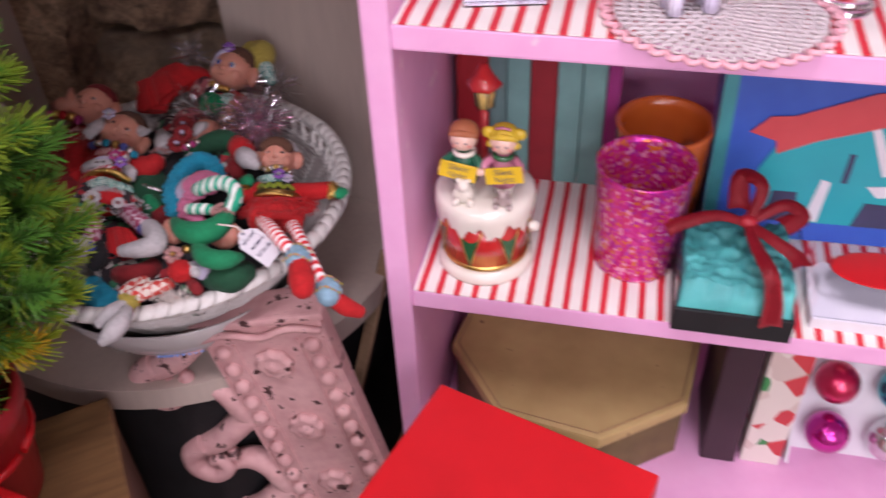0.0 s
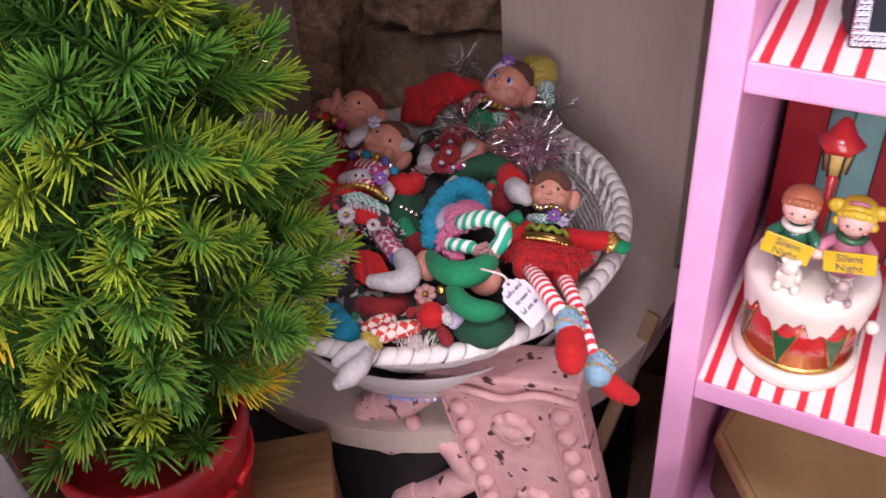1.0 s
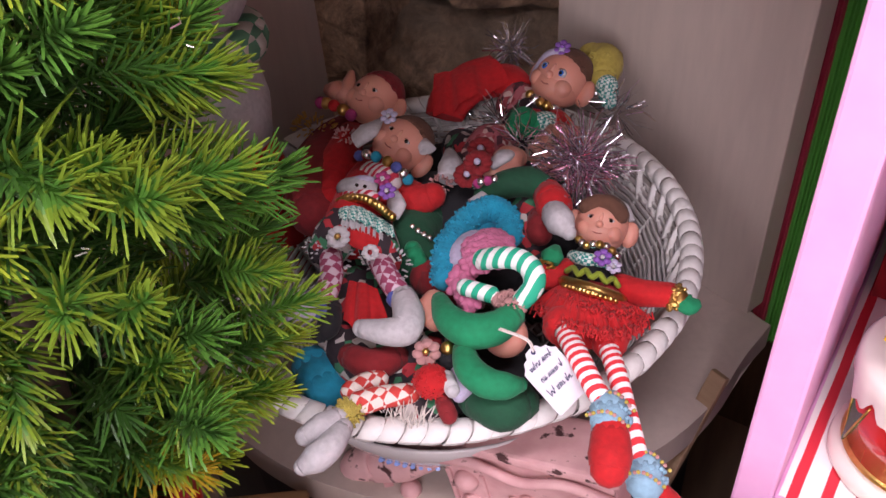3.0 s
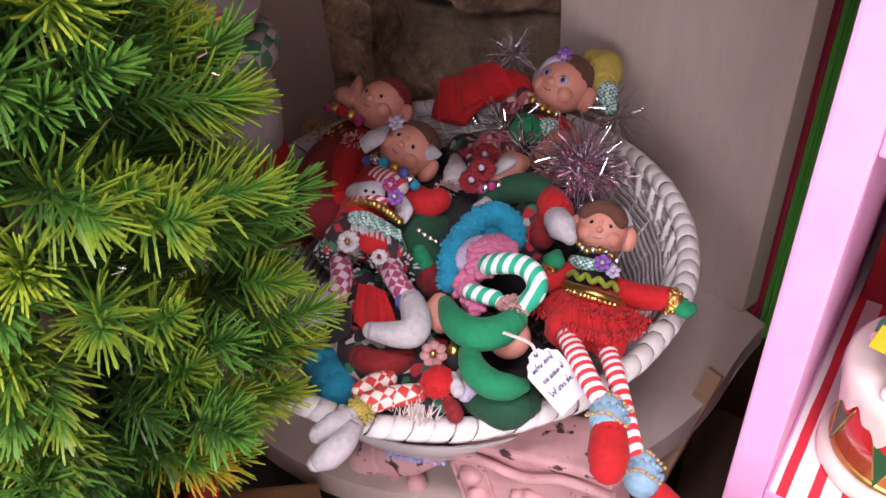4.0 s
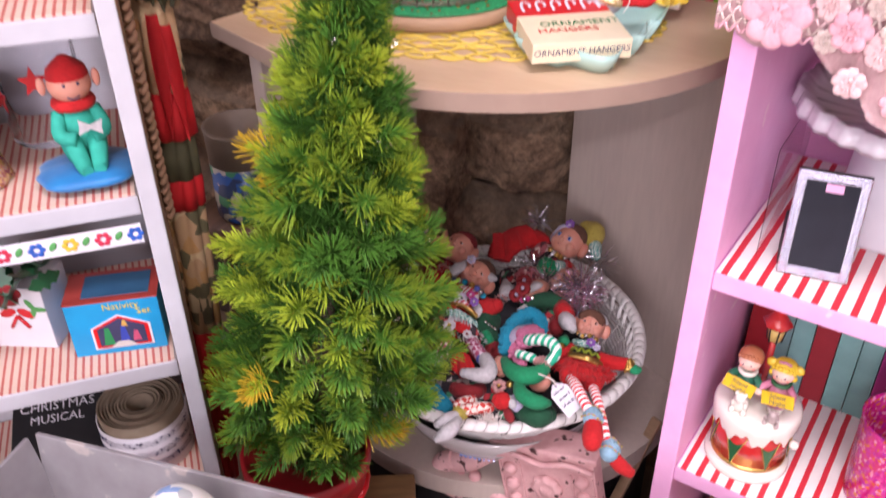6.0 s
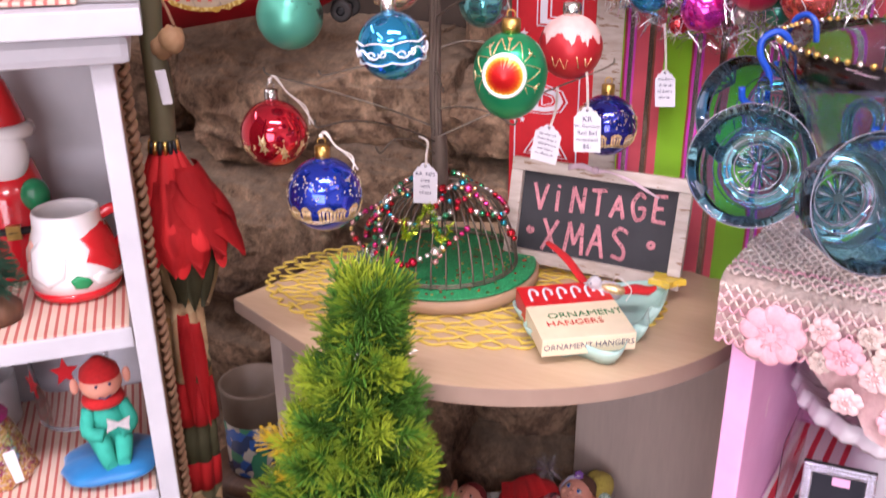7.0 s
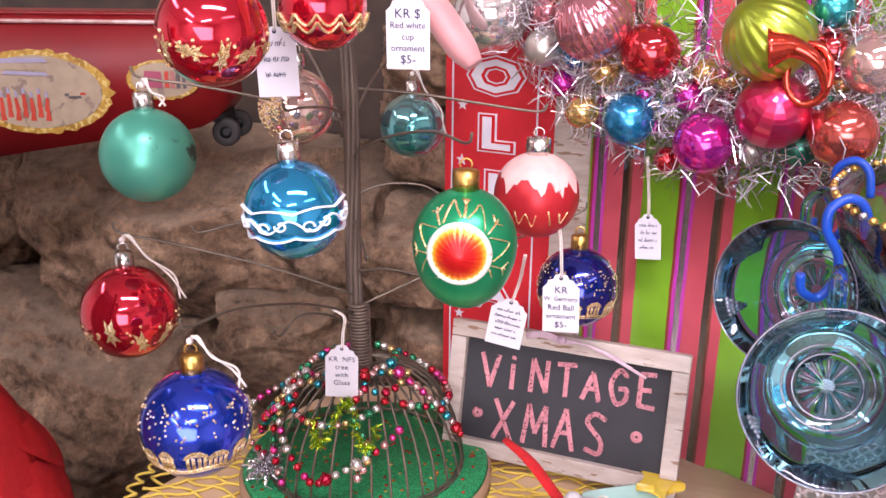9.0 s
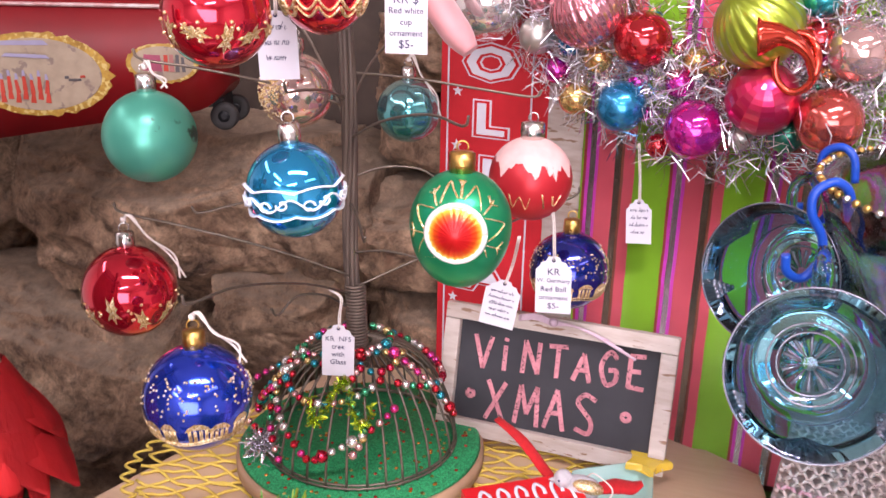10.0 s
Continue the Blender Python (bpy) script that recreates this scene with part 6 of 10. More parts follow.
def bauble(c, R, m, label, face, capm=None, cap_r=0.0062, egg=1.0, ribs=0, tilt=(0, 0)):
    """A hung glass ball; face is the turn of its decorated side."""
    t = thing("glass_bauble", pose(*c, tilt[0], tilt[1], face), label, "ornament", "ornaments on the wire tree")
    bm = B()
    prof = [(max(0.0, R * math.cos(b)), R * egg * math.sin(b) * (1.0 if egg == 1 or b > 0 else 1.22)) for b in np.linspace(-math.pi / 2, math.pi / 2 - 0.20, 30)]
    prof[0] = (0, prof[0][1])
    prof += [(cap_r * 0.9, R * egg * 1.05)]
    add_lathe(bm, prof, 48, wave=(lambda a, z: 1 + 0.018 * math.cos(ribs * a)) if ribs else None)
    part("ball", bm, m, t)
    cap_of(t, R * egg * 1.05, cap_r, capm or M["silver"])
    return t


def thread_loop(t, top, sway, drop):
    """White cotton thread knotted at the hook with two loose ends; sway is the side it falls to."""
    for k in (0, 1):
        bm = B()
        add_tube(bm, [(0, 0, top), (0.004 * sway + 0.002 * k, -0.004, top + 0.004), (0.016 * sway, -0.006 - 0.002 * k, top - drop * 0.25), (0.030 * sway + 0.003 * k, -0.004, top - drop * 0.6), (0.040 * sway - 0.004 * k, -0.004, top - drop)], 0.0008, 5, soft=5)
        part("thread", bm, M["string"], t)
    bm = B()
    add_ball(bm, (0, 0, top), 0.0022, 8, 6)
    part("knot", bm, M["string"], t)


def tufts(t, curves, r, m, name="painted_line", squash=0.5):
    for c in curves:
        bm = B()
        add_tube(bm, c, r, 6, soft=3, squash=squash)
        part(name, bm, m, t)


def dots(t, pts, r, m, name="glitter_dots"):
    bm = B()
    for p in pts:
        add_ball(bm, p, r, 7, 4)
    tagged(part(name, bm, m, t), "fine glitter dots", kind="stuff")


rnd = random.Random(11)
FACE = 27
# mint matte ball with worn silvering
t = bauble((-0.408, 0.775, 1.610), 0.0313, mat("mint_satin", (0.10, 0.42, 0.30), (0.07, 0.34, 0.24), 0.32, 0.45, scale=14, bump=0.03, spots=(0.03, 0.06, 0.045), spot_at=0.635, spot_scale=45), "satin mint green glass bauble with worn patches", 33)
thread_loop(t, 0.047, 0.35, 0.014)
# blue ball with white scrolls
t = bauble((-0.272, 0.730, 1.598), 0.0288, bauble_mat("turquoise_glass", (0.02, 0.34, 0.66)), "shiny blue glass bauble with white glitter scrolls", 24, tilt=(0, -4))
cv = []
for k in range(7):
    l0 = -150 + 360 / 7 * k
    P = 360 / 7
    cv.append([on_ball(0.0288, l0 + P * u, -5 + 7 * math.sin(2 * math.pi * u + 2.2), 1.006) for u in np.linspace(0, 1.0, 16)])
    for cu, cl, sg in ((0.30, -7, 1), (0.72, -3, -1)):
        cv.append([on_ball(0.0288, l0 + P * cu + sg * (7.5 - w * 0.8) * math.cos(w), cl + sg * (7.0 - w * 0.75) * math.sin(w), 1.006) for w in np.linspace(0, 5.5, 14)])
cv.append([on_ball(0.0288, x, 9 + 4 * abs(math.sin(radians((x + 150) * 3.5))), 1.006) for x in np.linspace(-180, 180, 120)])
cv.append([on_ball(0.0288, x, -19 - 5 * abs(math.sin(radians((x + 150) * 3.5))), 1.006) for x in np.linspace(-180, 180, 120)])
tufts(t, cv, 0.0017, M["white_glitter"], squash=0.35)
# green egg with a ribbed sunburst hollow
t = bauble((-0.184, 0.777, 1.575), 0.0316, mat("emerald_satin", (0.02, 0.34, 0.14), (0.015, 0.27, 0.11), 0.28, 0.55, scale=14, bump=0.02), "green egg-shaped glass bauble with red sunburst hollow", 13, M["gold"], 0.0075, 1.06)
bm = B()
add_lathe(bm, [(0, -0.008), (0.004, -0.0075), (0.011, -0.003), (0.0165, 0.0012)], 64, pose(0, -0.0308, 0.002, 90, 0, 0) @ pose(0, 0, 0, 0, 180, 0), wave=lambda a, z: 1 + 0.07 * math.cos(24 * a))
sunm = bpy.data.materials.new("sunburst_foil")
nd, lk = links(sunm)
co, ln_, rp = nd.new("ShaderNodeTexCoord"), nd.new("ShaderNodeVectorMath"), nd.new("ShaderNodeValToRGB")
ln_.operation = "DISTANCE"
ln_.inputs[1].default_value = (0, -0.030, 0.002)
lk.new(co.outputs["Object"], ln_.inputs[0])
mlt = nd.new("ShaderNodeMath")
mlt.operation, mlt.inputs[1].default_value = "MULTIPLY", 55
lk.new(ln_.outputs["Value"], mlt.inputs[0])
lk.new(mlt.outputs[0], rp.inputs[0])
rp.color_ramp.elements[0].color, rp.color_ramp.elements[1].color = (0.50, 0.006, 0.01, 1), (0.95, 0.93, 0.85, 1)
for ps, cc in ((0.56, (0.62, 0.012, 0.012, 1)), (0.70, (0.80, 0.10, 0.01, 1)), (0.82, (0.9, 0.48, 0.04, 1))):
    rp.color_ramp.elements.new(ps).color = cc
rp.color_ramp.elements[0].position = 0.44
rp.color_ramp.elements[-1].position = 0.94
lk.new(rp.outputs[0], nd["Principled BSDF"].inputs["Base Color"])
nd["Principled BSDF"].inputs["Metallic"].default_value, nd["Principled BSDF"].inputs["Roughness"].default_value = 0.35, 0.3
part("sunburst", bm, sunm, t, "ribbed red and gold foil hollow")
rib_ms = [mat("sunburst_rib", (0.36, 0.012, 0.01), (0.48, 0.03, 0.012), 0.3, 0.3, scale=200), mat("sunburst_ray", (0.85, 0.52, 0.06), (0.72, 0.34, 0.03), 0.3, 0.4, scale=200)]
for k in range(36):
    a = k * 2 * math.pi / 36
    bm = B()
    add_tube(bm, [(r * math.cos(a), -0.0308 + dy, 0.002 + r * math.sin(a)) for r, dy in ((0.0035, 0.0068), (0.0085, 0.0036), (0.0140, -0.0002))], [0.0004, 0.0007, 0.0005], 5)
    part("foil_rib", bm, rib_ms[k % 2], t)
bm = B()
add_tube(bm, [(0.0172 * math.cos(a), -0.0292, 0.002 + 0.0172 * math.sin(a)) for a in np.linspace(0, 6.283, 49)], 0.0017, 8)
part("hollow_rim", bm, mat("silvered_rim", (0.88, 0.92, 0.86), (0.78, 0.84, 0.78), 0.3, 0.4, scale=120), t, "bright silvered rim")
cv = []
egg_at = lambda q, w: on_ball(0.0316, q * math.sin(radians(w)), 4 + q * math.cos(radians(w)), 1.008, 1.06)
for k in range(7):
    a = k * 51.43 - 18
    cv.append([egg_at(q, w) for q, w in ((37, a - 19), (49, a - 8), (61, a), (49, a + 8), (37, a + 19))])
    a += 25.7
    cv.append([egg_at(q, a) for q in (37, 44, 55)])
    for da in (-7, 0, 7):
        cv.append([egg_at(54, a), egg_at(61, a + da)])
tufts(t, cv, 0.0009, M["gold_glitter"])
# red ball with snow cap
t = bauble((-0.168, 0.886, 1.580), 0.0301, mat("red_satin", (0.52, 0.025, 0.035), (0.42, 0.02, 0.028), 0.35, 0.3, scale=14, bump=0.03), "matte red glass bauble with painted white snow cap", 10, M["silver"], 0.0080)
bm = B()
n = 72
tip = []
for i in range(n):
    lon = -180 + 360 * i / n
    tip.append(22 + 16 * noise.noise(Vector((i * 0.33, 2.2, 0.7))) + 15 * noise.noise(Vector((i * 0.9, 5.1, 1.3))))
rows = []
for k in range(8):
    rows.append([bm.verts.new(on_ball(0.0301, -180 + 360 * i / n, 80 + (tip[i] - 80) * k / 7, 1.012)) for i in range(n)])
for a, b in zip(rows, rows[1:]):
    for i in range(n):
        bm.faces.new((a[i], a[(i + 1) % n], b[(i + 1) % n], b[i])).smooth = True
part("snow_cap", bm, mat("snow_paint", (0.72, 0.50, 0.46), (0.62, 0.38, 0.35), 0.85, scale=90, bump=0.5), t, "worn pinkish white snow")
tufts(t, [[on_ball(0.0301, l, la, 1.01) for l, la in pts] for pts in ([(-25, -10), (-22, -30), (-10, -12), (-2, -32), (4, -14)], [(20, -8), (26, -30)], [(36, -12), (42, -28), (50, -12)], [(-50, -8), (-44, -28)])], 0.0008, M["gold_glitter"])
# two midnight blue balls with gold village
for c, R, nm in (((-0.148, 0.952, 1.491), 0.0319, "navy"), ((-0.319, 0.686, 1.474), 0.0327, "royal")):
    col = (0.02, 0.03, 0.32) if nm == "navy" else (0.02, 0.06, 0.60)
    t = bauble(c, R, bauble_mat(nm + "_glass", col, 0.14), ("dark navy" if nm == "navy" else "royal blue") + " glass bauble with golden village and glitter snow", 10 if nm == "navy" else 32, M["gold"])
    dots(t, [on_ball(R, rnd.uniform(-180, 180), rnd.uniform(2, 42), 1.004) for i in range(190)], 0.00075, M["gold_glitter"])
    cv = [[on_ball(R, x, -27 + 2 * math.sin(x * 0.09), 1.006) for x in np.linspace(-180, 180, 70)], [on_ball(R, x, -31 + 2 * math.sin(x * 0.09), 1.006) for x in np.linspace(-180, 180, 70)]]
    for k in range(-6, 7):
        l0, h, w = k * 27 + rnd.uniform(-3, 3), rnd.uniform(11, 17), rnd.uniform(7, 11)
        for q in (-0.85, -0.3, 0.3, 0.85):
            cv.append([on_ball(R, l0 + w * q, -27, 1.006), on_ball(R, l0 + w * q, -27 + h, 1.006)])
        bm = B()
        roof = [bm.verts.new(on_ball(R, l0 + x, -27 + h + z, 1.010)) for x, z in ((-w - 3, -1), (-w, 4), (-w * 0.4, 8), (w * 0.4, 8), (w, 4), (w + 3, -1), (w * 0.4, 1.5), (-w * 0.4, 1.5))]
        mid = bm.verts.new(on_ball(R, l0, -27 + h + 4, 1.016))
        for j in range(8):
            bm.faces.new((roof[j], roof[(j + 1) % 8], mid))
        part("painted_roof", bm, M["gold_glitter"], t)
    tufts(t, cv, 0.0011, M["gold_glitter"], "village")
    if nm == "royal":
        thread_loop(t, 0.052, 0.75, 0.030)
# red ball with gold holly
for c, R, fc, lab in (((-0.438, 0.775, 1.493), 0.0340, 36, "shiny red glass bauble with gold glitter holly"), ((-0.309, 0.715, 1.698), 0.0300, 25, "large red glass bauble with gold holly leaves"), ((-0.282, 0.791, 1.709), 0.0268, 20, "red glass bauble with gold glitter lace band")):
    t = bauble(c, R, bauble_mat("cherry_glass", (0.68, 0.012, 0.04), 0.07), lab, fc)
    if "shiny" in lab:
        thread_loop(t, 0.054, 1.0, 0.046)
    cv = []
    if "lace" in lab:
        for k in range(12):
            cv.append([on_ball(R, 30 * k + x, -18 - 14 * math.sin(x / 30 * math.pi), 1.006) for x in np.linspace(0, 30, 7)])
            cv.append([on_ball(R, 30 * k + x, -8 - 14 * math.sin(x / 30 * math.pi), 1.006) for x in np.linspace(0, 30, 7)])
        tufts(t, cv, 0.0018, M["gold_glitter"])
    else:
        for k in range(11):
            bm = B()
            l0, la0, tw = -150 + 33 * k + rnd.uniform(-6, 6), -14 + rnd.uniform(-9, 9), rnd.uniform(0, 180)
            ol = []
            for j in range(14):
                w = j / 14 * 6.283
                q = 15 * (1 + 0.32 * math.cos(7 * w)) * (1 if abs(math.cos(w)) > 0.5 else 0.62)
                u, s = q * math.cos(w), q * 0.6 * math.sin(w)
                ol.append(bm.verts.new(on_ball(R, l0 + u * math.cos(tw) - s * math.sin(tw), la0 + u * math.sin(tw) + s * math.cos(tw), 1.008)))
            mid = bm.verts.new(on_ball(R, l0, la0, 1.014))
            for j in range(14):
                bm.faces.new((ol[j], ol[(j + 1) % 14], mid))
            part("painted_holly", bm, M["gold_glitter"], t)
        dots(t, [on_ball(R, rnd.uniform(-180, 180), rnd.gauss(-14, 9), 1.004) for i in range(46)], 0.0012, M["gold_glitter"])
# far balls
t = bauble((-0.307, 0.995, 1.602), 0.0275, mat("aqua_fade", (0.03, 0.40, 0.42), (0.40, 0.50, 0.50), 0.12, 0.85, scale=9, bump=0.02, coat=0.5), "ribbed aqua glass bauble fading to silver", 14, ribs=9)
thread_loop(t, 0.044, 0.75, 0.050)
t = bauble((-0.340, 0.857, 1.635), 0.0272, bauble_mat("rose_mercury", (0.78, 0.58, 0.52), 0.06), "mirrored glass bauble with gold glitter", 20)
dots(t, [on_ball(0.0272, rnd.gauss(-40, 22), rnd.gauss(5, 22), 1.003) for i in range(260)], 0.0008, M["gold_glitter"])
t = bauble((-0.247, 1.020, 1.697), 0.0351, bauble_mat("mirror_glass", (0.80, 0.76, 0.74), 0.05), "mirrored silver glass bauble", 12)
for end, z0, lift in (((-0.411, 0.778, 1.655), 0.315, 0.006), ((-0.278, 0.736, 1.648), 0.32, 0.006), ((-0.186, 0.782, 1.628), 0.29, 0.012), ((-0.170, 0.890, 1.632), 0.34, 0.004), ((-0.150, 0.956, 1.545), 0.17, 0.004),
                      ((-0.440, 0.778, 1.545), 0.18, 0.006), ((-0.323, 0.690, 1.526), 0.165, 0.012), ((-0.307, 0.99, 1.648), 0.31, 0.02), ((-0.340, 0.857, 1.680), 0.30, 0.01), ((-0.309, 0.715, 1.745), 0.42, 0.01),
                      ((-0.282, 0.791, 1.752), 0.41, 0.005), ((-0.247, 1.018, 1.75), 0.42, 0.01), ((-0.260, 0.80, 1.54), 0.24, 0.006), ((-0.39, 0.80, 1.545), 0.25, 0.006), ((-0.335, 0.81, 1.47), 0.15, 0.016), ((-0.215, 0.86, 1.50), 0.20, 0.01), ((-0.24, 0.90, 1.56), 0.26, 0.012)):
    branch(end, z0, lift)

# bead strings over the dome
BC = [mat("bead_" + k, c, rough=0.12, metal=0.8, coat=0.4) for k, c in dict(red=(0.62, 0.02, 0.04), pink=(0.78, 0.06, 0.30), green=(0.05, 0.34, 0.16), gold=(0.72, 0.54, 0.22), silver=(0.80, 0.78, 0.74), teal=(0.04, 0.36, 0.44), rose=(0.74, 0.44, 0.42), cherry=(0.55, 0.01, 0.05)).items()]
strings = thing("bead_garland", pose(OX, OY, TOP), "strings of many coloured glass beads on the wire dome", "garland")
rnd = random.Random(5)


def dome(a, e, lift=0.004):
    r = 0.010 + 0.072 * max(0, math.cos(e)) ** 0.95 + lift
    return Vector((r * math.cos(a), r * math.sin(a), 0.0216 + 0.092 * max(0, math.sin(e)) ** 1.1 + lift))


ways = [[dome(-1.2 + 0.1 * math.sin(i), 1.5 - i * 0.12) for i in range(11)], [dome(-2.9 + i * 0.24, 1.05 - 0.30 * math.sin(i / 9 * math.pi)) for i in range(10)], [dome(-0.7 + i * 0.26, 0.98 - 0.28 * math.sin(i / 9 * math.pi)) for i in range(10)],
        [dome(-3.2 + 0.12 * i, 1.35 - 0.125 * i) for i in range(11)], [dome(2.2 + i * 0.3, 1.2 + 0.1 * math.sin(i)) for i in range(14)], [dome(-2.6 + i * 0.16, 0.25 + 0.5 * abs(i - 6) / 6) for i in range(13)],
        [dome(-3.1 + i * 0.05, 0.7 - i * 0.05) + Vector((-0.022 * math.sin(i / 11 * math.pi), -0.01 * math.sin(i / 11 * math.pi), 0)) for i in range(12)], [dome(i * 0.6, 1.42) for i in range(12)], [dome(-2.95 + 0.07 * i, 0.15 + 0.07 * i, 0.007) for i in range(12)], [dome(-2.75 + i * 0.20, 1.22 - 0.12 * math.sin(i * 0.5), 0.007) for i in range(14)],
        [dome(-2.2 - 0.06 * i, 1.1 - 0.09 * i, 0.008) for i in range(11)], [dome(-0.35 + 0.05 * i, 1.2 - 0.10 * i, 0.006) for i in range(9)]]
for w in ways:
    path = smooth_path(w, 5)
    s = 0.0
    for a, b in zip(path, path[1:]):
        s += (b - a).length
        if s > 0.0062:
            s = 0.0
            bm = B()
            add_ball(bm, (0, 0, 0), rnd.choice((0.0030, 0.0034, 0.0038, 0.0052 if rnd.random() > 0.75 else 0.0034)), 10, 7)
            ob = part("bead", bm, rnd.choice(BC), strings)
            ob.matrix_local = Matrix.Translation(b)
v, f, ix = [], [], []
rr = np.random.RandomState(3)
for i in range(420):
    t_ = i / 420
    c = dome(-1.75 + 0.75 * t_, 0.80 - 0.22 * math.sin(t_ * 9.4), 0.006)
    d_ = rr.normal(size=3)
    d_ /= np.linalg.norm(d_)
    s_ = np.cross(d_, rr.normal(size=3))
    s_ = s_ / np.linalg.norm(s_) * 0.0005
    k = len(v)
    cc = np.array(c)
    v += [cc - s_, cc + s_, cc + d_ * 0.005 + s_, cc + d_ * 0.005 - s_]
    f.append((k, k + 1, k + 2, k + 3))
ob = raw_mesh("tinsel_swag", v, f, [mat("lime_foil", (0.50, 0.62, 0.04), (0.35, 0.5, 0.03), 0.25, 0.8)])
ob.matrix_world = pose(OX, OY, TOP)
tagged(ob, "short lime green tinsel cord on the wire dome", "tinsel")
v, f, ix = tinsel_tuft(220, 0.012, 0.016, 9, 0.8, 0.0005)
ob = raw_mesh("tinsel_tuft", v, f, [M["foil_silver"], M["foil_silver"], M["foil_dark"]], ix)
ob.matrix_world = Matrix.Translation(Vector((OX, OY, TOP)) + dome(-2.35, 0.12, 0.006))
tagged(ob, "silver tinsel star on the wire dome", "tinsel")

# ---- chalkboard ----
CB = pose(-0.158, 0.9495, TOP + 0.0122, -13, 0, -1.5)
cb = thing("chalkboard", CB, "small framed chalkboard with pink chalk lettering", "chalkboard")
CW, CH = 0.204, 0.118
bm = B()
add_box(bm, (0, 0.004, CH / 2), (CW - 0.020, 0.004, CH - 0.020))
part("slate", bm, M["chalk_slate"], cb, "dusty black slate")
for nm, c, s in (("frame_rail", (0, 0, 0.007), (CW, 0.011, 0.014)), ("frame_rail", (0, 0, CH - 0.007), (CW, 0.011, 0.014)), ("frame_stile", (-CW / 2 + 0.007, 0, CH / 2), (0.014, 0.0105, CH - 0.029)), ("frame_stile", (CW / 2 - 0.007, 0, CH / 2), (0.014, 0.0105, CH - 0.029))):
    bm = B()
    add_box(bm, c, s, bevel=0.0012)
    part(nm, bm, M["white_wash"], cb)
for x in (-0.07, 0.07):
    bm = B()
    add_box(bm, (x, 0.001, -0.0055), (0.020, 0.011, 0.011), (0, 0, 0), bevel=0.0012)
    part("easel_foot", bm, M["white_wash"], cb)
GLYPH = {"V": [[(0, 1), (0.45, 0), (0.8, 1)]], "I": [[(0.3, 0.75), (0.3, 0)], [(0.3, 0.95), (0.32, 1.0)]], "N": [[(0, 0), (0.05, 1), (0.7, 0.05), (0.72, 1)]], "T": [[(0, 0.95), (0.8, 1)], [(0.4, 1), (0.42, 0)]],
         "A": [[(0, 0), (0.4, 1), (0.75, 0)], [(0.15, 0.4), (0.6, 0.42)]], "G": [[(0.7, 0.85), (0.35, 1), (0.02, 0.55), (0.3, 0), (0.7, 0.15), (0.7, 0.45), (0.4, 0.45)]], "E": [[(0.7, 1), (0.1, 0.97), (0.1, 0.02), (0.75, 0)], [(0.1, 0.5), (0.55, 0.52)]],
         "X": [[(0, 1), (0.7, 0)], [(0.7, 1), (0, 0)]], "M": [[(0, 0), (0.15, 1), (0.45, 0.3), (0.8, 1), (0.9, 0)]], "S": [[(0.7, 0.9), (0.3, 1), (0.05, 0.75), (0.6, 0.35), (0.55, 0.02), (0.05, 0.08)]]}
for word, x, z, w, h, drop in (("VINTAGE", -0.0735, 0.0625, 0.0226, 0.028, 0.0010), ("XMAS", -0.0575, 0.0175, 0.0268, 0.034, 0.0012)):
    for i, ch in enumerate(word):
        bm = B()
        for stroke in GLYPH[ch]:
            pts = [(x + i * w + px_ * w * 0.84, 0.0018, z + drop * i + pz_ * h * (0.82 if ch == "A" and word == "VINTAGE" else 1)) for px_, pz_ in stroke]
            if ch in "SG":
                pts = smooth_path(pts, 4)
            for a, b in zip(pts, pts[1:]):
                a, b = Vector(a), Vector(b)
                add_box(bm, (a + b) / 2, ((b - a).length + 0.0016, 0.0008, 0.0041), (0, -math.degrees(math.atan2(b.z - a.z, b.x - a.x)), 0), bevel=0.0003)
        part("chalk_letter", bm, M["pink_chalk"], cb)
for x, z in ((-0.0735, 0.037), (0.0655, 0.0425)):
    bm = B()
    add_lathe(bm, [(0.0012, 0), (0.0050, 0), (0.0050, 0.0005), (0.0012, 0.0005)], 16, pose(x, 0.0018, z, 90, 0, 0))
    part("chalk_dot", bm, M["pink_chalk"], cb)
raffia = mat("lilac_ribbon", (0.66, 0.50, 0.56), (0.5, 0.36, 0.42), 0.6, scale=200)
bm = B()
add_ball(bm, (-0.003, -0.009, CH - 0.003), 0.004, 10, 7)
bow = part("ribbon_bow", bm, raffia, cb, "pale lilac raffia bow")
for k in range(5):
    for pts in ([(-0.005, -0.007, CH - 0.002 - k * 0.001), (0.02, -0.010, CH - 0.004), (0.045 + 0.006 * k, -0.008, CH - 0.011 - 0.003 * k)], [(-0.005, -0.007, CH - 0.002 - k * 0.001), (-0.018, -0.012, CH + 0.002 - 0.001 * k), (-0.034, -0.007, CH - 0.002 - 0.001 * k)]):
        bm = B()
        add_tube(bm, pts, 0.0011, 5, soft=4)
        part("strand", bm, raffia, bow)

# ---- leaf dish with box of hangers ----
DS = pose(-0.118, 0.843, TOP + 0.0008, 0, 0, -25)
dish = thing("tree_shaped_dish", DS, "pale mint tree-shaped china dish with yellow star", "dish")
mint = mat("mint_glaze", (0.42, 0.62, 0.55), (0.36, 0.56, 0.49), 0.12, scale=30, bump=0.03, coat=0.5)
